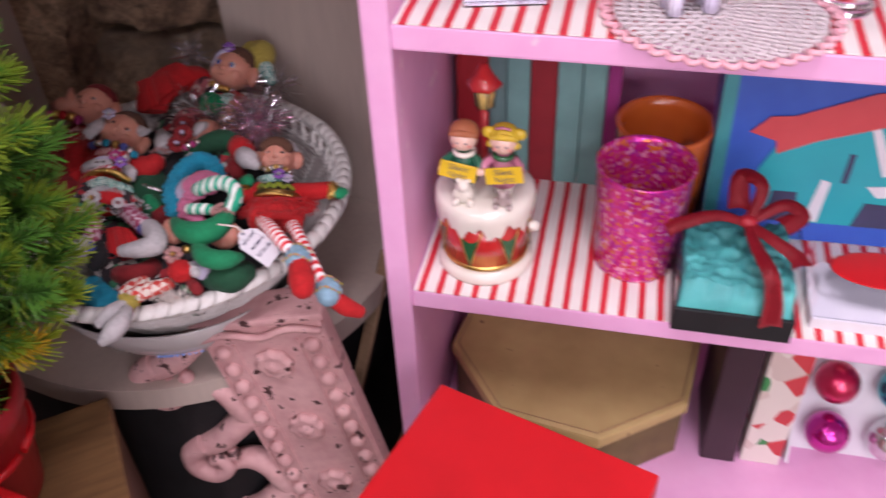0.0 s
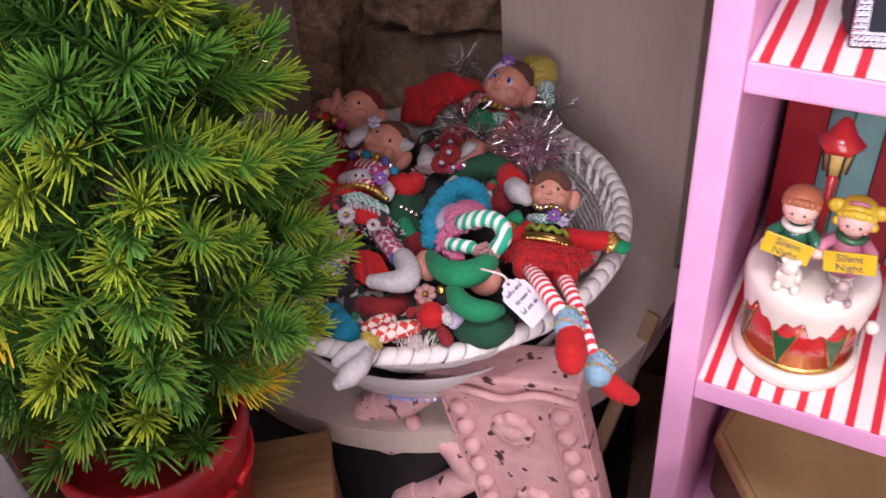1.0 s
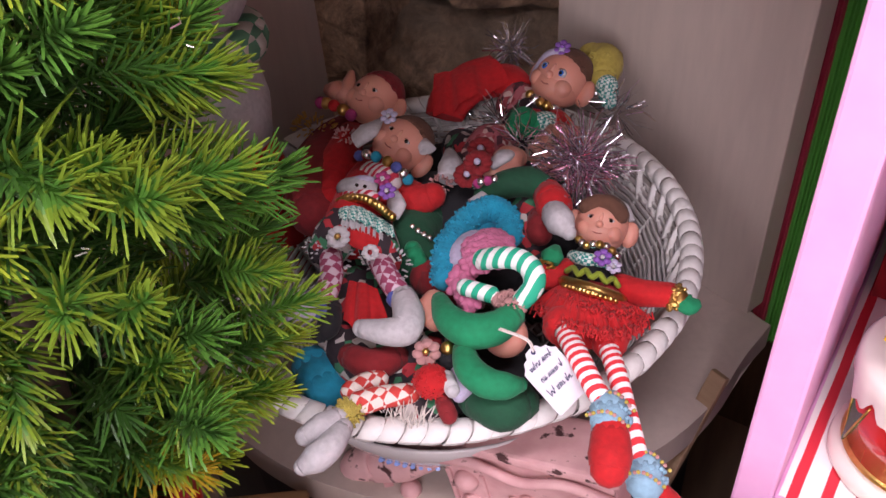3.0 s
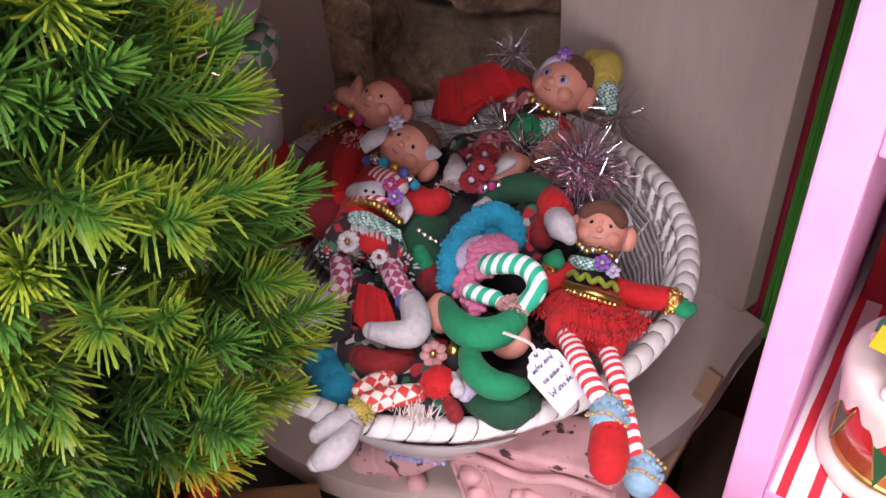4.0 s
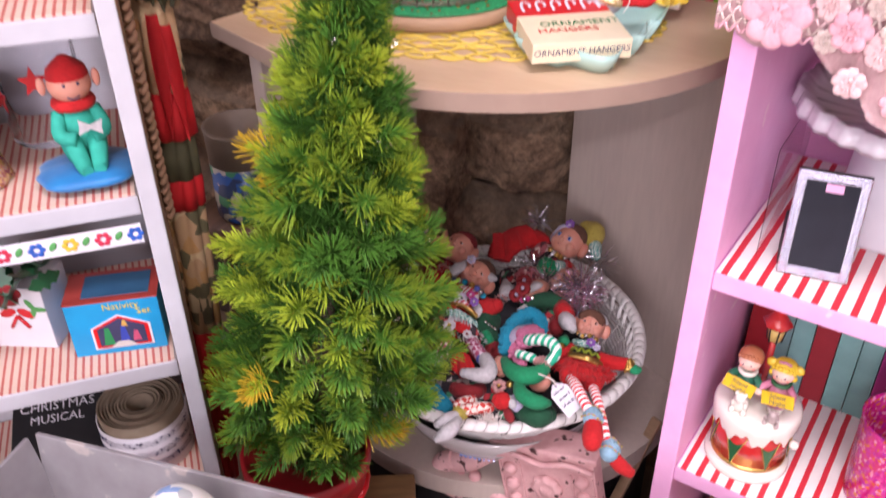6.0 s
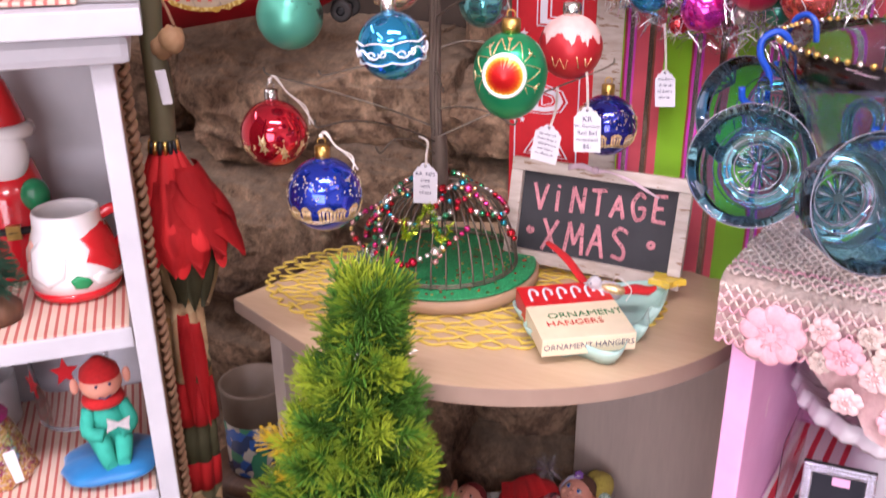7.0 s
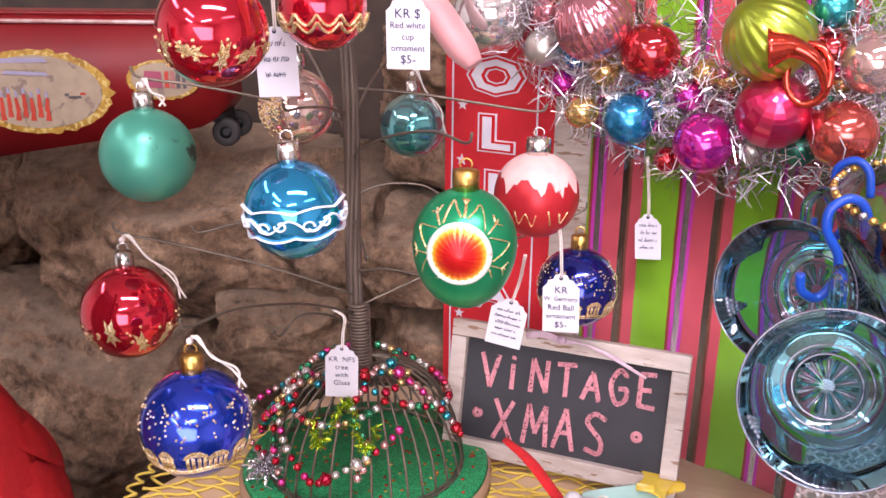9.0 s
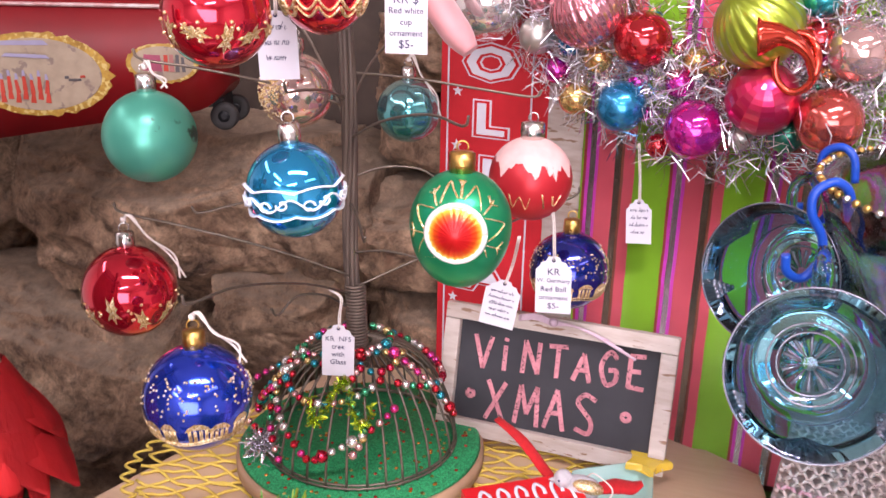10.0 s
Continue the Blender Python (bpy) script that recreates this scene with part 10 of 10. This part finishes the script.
for i in range(54):
    bm = B()
    o = [(0.018 * (1 - abs(k)) ** 0.4 * sg * (0.42 + 0.12 * math.cos(k * 14)), 0.018 * k) for sg, ks in ((1, np.linspace(-1, 1, 9)), (-1, np.linspace(0.99, -0.99, 9))) for k in ks]
    add_prism(bm, o, 0, 0.0006)
    ob = part("leaf", bm, mat("holly_leaf", (0.02, 0.10, 0.04), (0.012, 0.06, 0.025), 0.3, scale=80) if i == 0 else leafm, hs)
    leafm = ob.data.materials[0]
    ob.matrix_local = pose(rnd.gauss(0, 0.03), rnd.gauss(-0.02, 0.018), 0.008 + abs(rnd.gauss(0, 0.018)), rnd.uniform(-70, 70), rnd.uniform(-70, 70), rnd.uniform(0, 360))
bm = B()
for k in range(6):
    add_ball(bm, (0.022 + 0.007 * math.cos(k * 1.05), -0.040, 0.012 + 0.007 * math.sin(k * 1.05)), 0.006, 10, 7, (1, 0.5, 1))
part("flower", bm, DM["darkred"], hs, "dark red silk flower")

roll = thing("paper_roll", WS @ pose(-0.056, 0.100, W4), "rolled old player-piano paper with printed sheet music wrap", "paper roll")
tan = mat("roll_paper", (0.30, 0.24, 0.17), (0.20, 0.155, 0.105), 0.8, scale=60, bump=0.3)
for i in range(9):
    r = 0.014 + 0.0037 * i
    bm = B()
    add_lathe(bm, [(r, 0.002), (r, 0.067 + 0.0016 * (i % 3)), (r + 0.0022, 0.067 + 0.0016 * (i % 3)), (r + 0.0022, 0.002), (r, 0.002)], 40)
    part("paper_turn", bm, tan, roll)
bm = B()
add_lathe(bm, [(0.0475, 0.0), (0.0475, 0.058), (0.0487, 0.058), (0.0487, 0.0), (0.0475, 0.0)], 48)
wrap_ = part("music_wrap", bm, M["tag_card"], roll, "white sheet music band")
bm = B()
rnd = random.Random(6)
for z in (0.012, 0.028, 0.044):
    for k in range(5):
        add_tube(bm, [(0.0489 * math.cos(a), 0.0489 * math.sin(a), z + 0.0018 * k) for a in np.linspace(-2.9, -0.3, 20)], 0.00018, 4)
    for k in range(16):
        a = rnd.uniform(-2.8, -0.4)
        add_ball(bm, (0.049 * math.cos(a), 0.049 * math.sin(a), z + rnd.uniform(0, 0.008)), 0.0011, 8, 5)
part("printed_notes", bm, M["ink"], wrap_)
bk = thing("music_album", WS @ pose(-0.150, 0.080, W4 + 0.001, 22, 0, -4), "black song album with white title on its cover", "album")
bm = B()
add_box(bm, (0, 0.05, 0.008), (0.105, 0.11, 0.014), bevel=0.001)
part("album_body", bm, M["black"], bk)
letters("lettering", "CHRISTMAS", 0.0155, M["tag_card"], bk, pose(-0.004, 0.082, 0.0153), 0.0001)
letters("lettering", "MUSICAL", 0.0145, M["tag_card"], bk, pose(-0.004, 0.066, 0.0153), 0.0001)
bm = B()
add_box(bm, (0.0535, 0.05, 0.008), (0.004, 0.11, 0.0145))
part("spine", bm, M["gift_red"], bk)

# top of the white bookcase
bm = B()
add_box(bm, (0, 0, 0.0015), (0.40, 0.19, 0.003), bevel=0.001)
solid("top_cloth", bm, M["ticking"], WS @ pose(-0.20, 0.085, WTOP + 0.0002), "striped ticking cloth on top of the bookcase", "cloth")
bm = B()
add_prism(bm, [(-0.022, -0.002), (0.034, -0.006), (0.040, 0.004), (-0.020, 0.010)], 0, 0.0012)
solid("paper_label", bm, M["tag_card"], WS @ pose(0.005, 0.000, WTOP + 0.0042, 0, 0, -6), "blank white paper label with pointed end", "label")
bm = B()
for k in range(6):
    add_tube(bm, [(0, 0, 0.004), (0.010 * math.cos(k), 0.012 * math.sin(k * 1.7), 0.012 + 0.004 * (k % 3)), (0.022 * math.cos(k * 1.2), 0.016 * math.sin(k * 1.4), 0.004)], 0.0022, 6, soft=4)
solid("ribbon_knot", bm, mat("pale_ribbon", (0.66, 0.60, 0.66), (0.52, 0.45, 0.52), 0.6, scale=100), WS @ pose(-0.035, 0.010, WTOP + 0.0035), "loose pale ribbon knot on the bookcase", "ribbon")
bm = B()
add_lathe(bm, [(0, 0), (0.032, 0), (0.036, 0.01), (0.036, 0.06), (0.030, 0.075), (0, 0.078)], 32)
solid("red_candle_jar", bm, gred, WS @ pose(-0.085, 0.075, WTOP + 0.0035), "shiny red glass jar on the bookcase", "jar")
rope = B()
for i in range(46):
    z = 1.60 - i * 0.009
    add_tube(rope, [(0.0185, 0.066, z), (0.0235, 0.060, z - 0.006), (0.0185, 0.054, z - 0.011)], 0.0030, 6, soft=3)
solid("rope_trim", rope, mat("jute", (0.30, 0.17, 0.10), (0.20, 0.11, 0.06), 0.9, scale=250, bump=0.6), WS, "brown twisted rope along the bookcase side", "rope")

# ---- folded umbrella ----
UM = Matrix.Translation((-0.434, 0.62, 1.521)) @ Matrix(((0.9965, 0, 0.035), (0, 1, 0.009), (-0.035, -0.009, 0.9993))).to_4x4()
um = thing("folded_umbrella", UM, "folded red poinsettia print umbrella with olive handle", "umbrella")


def pleat(n, k):
    return lambda a, z: 1 + k * abs(math.sin(n * a / 2)) - k * 0.5


redc = mat("umbrella_red", (0.52, 0.010, 0.012), (0.33, 0.005, 0.008), 0.75, scale=60, bump=0.8, depth=0.003, stretch=(1, 1, 0.25))
olive = mat("umbrella_olive", (0.105, 0.090, 0.045), (0.06, 0.052, 0.026), 0.5, scale=40, bump=0.3, stretch=(1, 1, 0.15))
olivec = mat("olive_cloth", (0.085, 0.078, 0.035), (0.045, 0.04, 0.018), 0.75, scale=50, bump=0.3)
tanc = mat("tan_cloth", (0.42, 0.28, 0.15), (0.26, 0.16, 0.08), 0.75, scale=30, bump=0.3)
tanp = flecked("leaf_print", (0.40, 0.25, 0.13), [(0.10, 0.085, 0.04), (0.40, 0.22, 0.08), (0.50, 0.36, 0.20)], 60, 0.7, 0, 0.6, 0.1)
bm = B()
add_tube(bm, [(0, 0, -0.004), (0.0015, 0, 0.05), (-0.0015, 0, 0.095), (0.0005, 0, 0.135), (-0.006, 0, 0.170), (-0.018, 0, 0.195), (-0.030, 0, 0.205)], [0.0105, 0.0108, 0.0095, 0.0098, 0.0098, 0.0095, 0.0088], 20, soft=6)
part("handle", bm, olive, um, "olive wooden handle with bent crook")
for i in range(17):
    a = i * 0.3696
    bm = B()
    add_tube(bm, [(0.0108 * math.cos(a), 0.0108 * math.sin(a), 0.006), (0.0122 * math.cos(a), 0.0122 * math.sin(a), -0.005)], 0.0019, 6)
    part("collar_bead", bm, (M["gold"] if i % 2 else M["black"]), um)
bm = B()
add_lathe(bm, [(0.010, -0.001), (0.0125, -0.007), (0.018, -0.019), (0.024, -0.034), (0.029, -0.048), (0.034, -0.062), (0.037, -0.074), (0.036, -0.082)], 110, wave=pleat(9, 0.20))
for vtx in bm.verts:
    a, f = math.atan2(vtx.co.y, vtx.co.x), -vtx.co.z / 0.08
    if vtx.co.z < -0.056:
        vtx.co.z -= 0.022 * max(0, math.sin(6 * a + 0.5)) * (f - 0.7) / 0.3
    vtx.co.x += f * (0.006 + 0.006 * max(0, math.cos(a + 0.5))) + 0.002 * noise.noise(vtx.co * 70)
    vtx.co.y += 0.002 * noise.noise(vtx.co * 60 + Vector((4, 1, 2)))
part("gathered_cloth", bm, redc, um, "gathered bright red cloth")


def petal(a, z0, z1, r0, r1, w, m, name, curl=0.0):
    """A pointed cloth petal hanging round the shaft."""
    bm = B()
    rows = []
    for k in range(9):
        f = k / 8
        r = r0 + (r1 - r0) * math.sin(f * 1.5) - curl * f * f
        half = w * (1 - f ** 2.2) * (0.75 + 0.5 * math.sin(f * 2.6)) + 0.0004
        row = []
        for u in (-1, -0.5, 0, 0.5, 1):
            b = a + u * half / max(r, 0.01)
            rr = r + 0.0035 * (1 - u * u)
            row.append(bm.verts.new((rr * math.cos(b) + 0.006 + 0.004 * f, rr * math.sin(b), z0 + (z1 - z0) * f)))
        rows.append(row)
    for p, q in zip(rows, rows[1:]):
        for i in range(4):
            bm.faces.new((p[i], p[i + 1], q[i + 1], q[i])).smooth = True
    bmesh.ops.solidify(bm, geom=bm.faces[:], thickness=0.0006)
    part(name, bm, m, um)


rnd = random.Random(17)
for i in range(11):
    a = i * 0.571 + 0.2
    out = 0.010 if -1.2 < ((a + 3.14) % 6.28 - 3.14) < 0.6 else 0.0
    petal(a, -0.058, -0.090 - rnd.uniform(0, 0.022), 0.031, 0.036 + out * 0.6 + rnd.uniform(0, 0.003), 0.012, redc, "red_petal", 0.010)
for a, z0, z1, r1, w in ((0.10, -0.024, -0.092, 0.046, 0.028), (0.55, -0.034, -0.100, 0.055, 0.028), (0.95, -0.022, -0.080, 0.050, 0.028), (0.35, -0.014, -0.066, 0.038, 0.026), (-0.45, -0.030, -0.098, 0.042, 0.028), (-1.0, -0.026, -0.104, 0.042, 0.028), (-2.5, -0.045, -0.112, 0.046, 0.024), (-1.8, -0.045, -0.116, 0.042, 0.024)):
    petal(a, z0, z1, 0.019, r1, w, redc, "red_petal", 0.004)
for i in range(13):
    a = i * 0.483
    petal(a, -0.070, -0.138 - rnd.uniform(0, 0.012), 0.033, 0.033 + rnd.uniform(0, 0.002), 0.011, (olivec, tanc, olivec)[i % 3], "leaf_petal", 0.019)
bm = B()
add_lathe(bm, [(0.016, -0.070), (0.019, -0.100), (0.015, -0.140)], 60, pose(0.006, 0, 0), wave=pleat(9, 0.3))
part("inner_cloth", bm, olivec, um)
for z0, z1, r0, r1, m, nm in ((-0.135, -0.222, 0.0155, 0.0185, tanp, "printed_panel"), (-0.222, -0.268, 0.0185, 0.0215, redc, "red_panel"), (-0.268, -0.312, 0.0180, 0.0190, olivec, "olive_panel"), (-0.312, -0.345, 0.0195, 0.0190, redc, "red_panel"), (-0.345, -0.50, 0.0180, 0.0165, tanp, "printed_panel"), (-0.50, -0.74, 0.0165, 0.010, redc, "furled_end")):
    bm = B()
    add_lathe(bm, [(r0 * 0.9, z0 + 0.004), (r0, z0 - 0.004), ((r0 + r1) / 2, (z0 + z1) / 2), (r1, z1), (r1 * 0.8, z1 - 0.003)], 56, pose(0.004, 0, 0), wave=pleat(7, 0.22))
    part(nm, bm, m, um)
petal(-1.0, -0.150, -0.262, 0.017, 0.0225, 0.006, redc, "red_petal")
petal(-0.4, -0.160, -0.266, 0.017, 0.0225, 0.006, redc, "red_petal")
bm = B()
add_tube(bm, [(0.0, 0, -0.73), (0, 0, -1.115)], 0.004, 8)
part("ferrule", bm, M["silver"], um)
bm = B()
add_box(bm, (0.0125, -0.006, 0.052), (0.009, 0.0008, 0.028), (0, -8, 20), bevel=0.0002)
part("paper_label", bm, M["tag_card"], um, "small white paper label")
wn = thing("walnut_tie", pose(-0.424, 0.622, 1.600), "pair of walnuts tied on brown cord", "ornament")
for c in ((0.0, 0, 0.004), (0.016, -0.004, 0.011)):
    bm = B()
    add_ball(bm, c, 0.0108, 18, 12, (0.92, 0.92, 1.05))
    for vtx in bm.verts:
        vtx.co += (vtx.co - Vector(c)).normalized() * noise.noise(vtx.co * 300) * 0.0020
    part("walnut", bm, mat("walnut_shell", (0.34, 0.20, 0.10), (0.22, 0.12, 0.055), 0.7, scale=120, bump=0.6), wn)
bm = B()
add_tube(bm, [(0, 0, 0.012), (-0.004, 0.004, 0.030), (-0.016, 0.008, 0.050), (-0.024, 0.012, 0.058)], 0.0014, 6, soft=4)
add_tube(bm, [(0.020, -0.004, 0.022), (0.004, 0.004, 0.038), (-0.016, 0.008, 0.050)], 0.0014, 6, soft=4)
for k in range(3):
    add_tube(bm, [(-0.019 + 0.0155 * math.cos(a), 0.013 + 0.0155 * math.sin(a), 0.052 + 0.004 * k) for a in np.linspace(0, 6.28, 20)], 0.0016, 6)
add_tube(bm, [(-0.012, -0.002, 0.056), (-0.004, -0.006, 0.076), (-0.016, -0.004, 0.084), (-0.016, -0.002, 0.060)], 0.0014, 6, soft=4)
part("cord", bm, mat("brown_cord", (0.22, 0.11, 0.06), rough=0.9), wn)

# ---- red tin wagon on the stones ----
CA = pose(-0.462, 0.956, 1.567, 0, 0, 20)
car = thing("red_tin_wagon", CA, "red lithographed tin wagon with oval parade pictures", "tin wagon")
tin = mat("red_tin", (0.21, 0.004, 0.007), (0.14, 0.003, 0.005), 0.42, scale=18, bump=0.06, spots=(0.13, 0.02, 0.018), spot_at=0.70, spot_scale=60)
# the tin sides run back and curve round at the end; the bottom rises towards it
bm = B()
rings = []
for x in (-0.38, -0.30, -0.21, -0.16, -0.106, -0.07, -0.045, -0.036, -0.028, -0.021, -0.015, -0.010, -0.0072, -0.006):
    c = max(0.0, x + 0.040) / 0.034
    y0 = 0.034 * (1 - math.sqrt(max(0.0, 1 - c * c)))
    low = 0.0175 + (-0.106 - x) * -0.168 if x < -0.106 else 0.0175 + (x + 0.106) * 0.13
    low = max(low, -0.004) + 0.018 * c ** 3
    rings.append([bm.verts.new(q) for q in ((x, y0, low), (x, y0, 0.124), (x, 0.10 - y0, 0.124), (x, 0.10 - y0, low))])
for p, q in zip(rings, rings[1:]):
    for i in range(4):
        bm.faces.new((p[i], p[(i + 1) % 4], q[(i + 1) % 4], q[i])).smooth = i % 2 == 0
bm.faces.new(rings[0])
bm.faces.new(rings[-1])
bmesh.ops.recalc_face_normals(bm, faces=bm.faces[:])
part("tin_body", bm, tin, car)
worn = mat("worn_rim", (0.60, 0.50, 0.47), (0.34, 0.10, 0.09), 0.4, 0.2, scale=90)
bm = B()
add_tube(bm, [(-0.38, -0.0005, 0.1176), (-0.20, -0.0005, 0.1178), (-0.042, -0.0005, 0.1180), (-0.024, 0.0045, 0.1180), (-0.012, 0.0150, 0.1180), (-0.006, 0.033, 0.1180)], 0.0019, 8, soft=4)
part("rolled_rim", bm, worn, car, "worn pale rolled rim")
bm = B()
add_tube(bm, [(-0.38, 0.001, 0.1245), (-0.042, 0.001, 0.1245), (-0.024, 0.0060, 0.1245), (-0.012, 0.0165, 0.1245), (-0.007, 0.034, 0.1245)], 0.0018, 8, soft=4)
part("pressed_bead", bm, tin, car)
gilt = mat("gilt_print", (0.46, 0.29, 0.05), (0.24, 0.13, 0.02), 0.4, scale=260, spots=(0.52, 0.40, 0.14), spot_at=0.55, spot_scale=220)
pict = mat("picture_print", (0.36, 0.29, 0.20), (0.27, 0.21, 0.145), 0.5, scale=110, spots=(0.20, 0.15, 0.12), spot_at=0.56, spot_scale=70)
for cx, cz, w, h in ((-0.0575, 0.0695, 0.0275, 0.0148), (-0.168, 0.0580, 0.0565, 0.0315), (-0.298, 0.058, 0.050, 0.030)):
    for k, m, lift in ((1.12, gilt, 0.0006), (1.0, pict, 0.0011)):
        bm = B()
        o = []
        for i in range(96):
            a = i * 2 * math.pi / 96
            q = k * (1 + (0.055 * abs(math.cos(9 * a)) + 0.030 * math.cos(23 * a + 1.2 * math.sin(5 * a)) if k > 1.05 else 0))
            o.append((cx + w * q * math.cos(a), cz + h * q * math.sin(a)))
        add_prism(bm, o, 0, 0.0004, pose(0, -lift, 0, 90, 0, 0))
        part("gilt_border" if k > 1.05 else "oval_picture", bm, m, car)
coral, dusk, blackp = mat("print_coral", (0.46, 0.05, 0.03), (0.38, 0.04, 0.02), 0.5, scale=200), mat("print_violet", (0.30, 0.28, 0.38), (0.24, 0.22, 0.32), 0.5, scale=90), mat("print_dark", (0.10, 0.09, 0.09), rough=0.5)
rnd = random.Random(23)
for i in range(9):
    x, z = -0.213 + 0.0066 * i, 0.047 + (0.003 if i % 2 else 0)
    for dz, w, h, m in ((0.0, 0.0042, 0.012, coral), (0.009, 0.0030, 0.005, dusk), (-0.010, 0.0050, 0.008, coral)):
        bm = B()
        add_prism(bm, [(-w / 2, -h / 2), (w / 2, -h / 2), (w * 0.3, h / 2), (-w * 0.3, h / 2)], 0, 0.0003, pose(x, -0.0018, z + dz, 90, rnd.uniform(-8, 8), 0))
        part("printed_shape", bm, m, car)
for x, z, w, h, m in ((-0.180, 0.085, 0.050, 0.004, dusk), (-0.176, 0.080, 0.036, 0.006, pict), (-0.176, 0.074, 0.042, 0.003, dusk), (-0.135, 0.054, 0.012, 0.002, blackp), (-0.128, 0.057, 0.005, 0.002, coral), (-0.142, 0.056, 0.004, 0.0025, blackp),
                      (-0.066, 0.070, 0.017, 0.014, mat("print_plum", (0.34, 0.07, 0.12), rough=0.5)), (-0.054, 0.070, 0.004, 0.014, coral), (-0.049, 0.070, 0.004, 0.015, mat("print_rose", (0.40, 0.16, 0.14), rough=0.5)), (-0.044, 0.070, 0.0035, 0.015, blackp), (-0.039, 0.069, 0.003, 0.013, blackp)):
    bm = B()
    add_prism(bm, [(-w / 2, -h / 2), (w / 2, -h / 2), (w * 0.42, h / 2), (-w * 0.42, h / 2)], 0, 0.0003, pose(x, -0.0020, z, 90, rnd.uniform(-5, 5), 0))
    part("printed_shape", bm, m, car)
for x, z in ((-0.013, 0.019), (-0.33, -0.012)):
    for y in (0.030, 0.078):
        wheel = B()
        add_lathe(wheel, [(0.0055, -0.004), (0.0105, -0.005), (0.0128, -0.003), (0.0128, 0.003), (0.0105, 0.005), (0.0055, 0.004)], 28, pose(x, y, z, 90, 0, 0))
        wheel = part("wheel", wheel, mat("dull_rubber", (0.03, 0.027, 0.025), (0.018, 0.016, 0.015), 0.7, scale=80), car)
        bm = B()
        add_lathe(bm, [(0, -0.003), (0.0056, -0.003), (0.0058, 0.003), (0, 0.003)], 20, pose(x, y, z, 90, 0, 0))
        part("hub", bm, M["black"], wheel)
    bm = B()
    add_tube(bm, [(x, 0.026, z), (x, 0.082, z)], 0.003, 8)
    add_box(bm, (x - 0.006, 0.05, z + 0.008), (0.010, 0.040, 0.018), bevel=0.001)
    part("axle", bm, M["black"], car)

# ---- patterned jar on a stool beside the shelves ----
stool = thing("wooden_stool", pose(-0.555, 0.835, FLOOR), "dark plain wooden stool beside the stone wall", "stool")
bm = B()
add_lathe(bm, [(0, 0.60), (0.060, 0.60), (0.064, 0.606), (0.064, 0.618), (0.060, 0.622), (0, 0.622)], 32)
part("seat", bm, M["dark_wood"], stool)
for k in range(3):
    a = k * 2.094
    bm = B()
    add_tube(bm, [(0.035 * math.cos(a), 0.035 * math.sin(a), 0.60), (0.062 * math.cos(a), 0.062 * math.sin(a), 0.0)], 0.009, 10)
    part("leg", bm, M["dark_wood"], stool)
jar = thing("patterned_jar", pose(-0.548, 0.830, FLOOR + 0.6225), "stoneware jar with blue and green checked pattern", "jar")
bm = B()
add_lathe(bm, [(0, 0), (0.038, 0), (0.042, 0.006), (0.042, 0.078), (0, 0.078)], 36)
part("lower_body", bm, flecked("blue_green_glaze", (0.45, 0.42, 0.36), [(0.03, 0.10, 0.35), (0.05, 0.22, 0.12), (0.03, 0.05, 0.12)], 75, 0.25, 0, 0.65, 0.0), jar, "blue and green glazed pattern")
bm = B()
add_lathe(bm, [(0, 0.0782), (0.042, 0.0782), (0.043, 0.12), (0.044, 0.124), (0.040, 0.124), (0.039, 0.082), (0, 0.082)], 36)
part("upper_body", bm, mat("grey_stoneware", (0.34, 0.27, 0.21), (0.26, 0.20, 0.15), 0.4, scale=40), jar)

# ---- snowman soft figure behind the tree, one plain shape ----
bm = B()
painted(bm, 0, add_lathe, [(0, 0), (0.036, 0), (0.045, 0.03), (0.042, 0.09), (0.030, 0.15), (0, 0.155)], 28)
painted(bm, 1, add_tube, [(0.030 * math.cos(a), 0.030 * math.sin(a), 0.222) for a in np.linspace(0, 6.28, 24)], 0.013, 10)
painted(bm, 1, add_tube, [(-0.016, -0.036, 0.22), (-0.020, -0.042, 0.18), (-0.024, -0.040, 0.15)], 0.012, 8, squash=0.4)
painted(bm, 2, add_lathe, [(0, 0.15), (0.030, 0.152), (0.034, 0.18), (0.028, 0.22), (0, 0.222)], 28)
painted(bm, 2, add_ball, (0, 0, 0.262), 0.037, 26, 16)
painted(bm, 0, add_ball, (0, -0.038, 0.258), 0.0075, 12, 8)
for s in (-1, 1):
    painted(bm, 4, add_ball, (0.013 * s, -0.0335, 0.272), 0.0034, 10, 7)
    painted(bm, 3, add_ball, (0.020 * s, -0.031, 0.254), 0.007, 12, 8, (1, 0.35, 1))
painted(bm, 4, add_tube, [(-0.012, -0.0345, 0.246), (0, -0.0375, 0.241), (0.012, -0.0345, 0.246)], 0.0010, 6, soft=4)
solid("snowman_figure", bm, [DM["red"], checked("scarf_check", 0.012, (0.10, 0.26, 0.16), (0.55, 0.55, 0.50)), DM["white"], DM["pink"], M["ink"]], pose(-0.380, 0.865, 0.7853, 0, 0, 20) @ Matrix.Diagonal((1, 1, 1.16, 1)), "soft snowman figure with checked green scarf", "figurine")
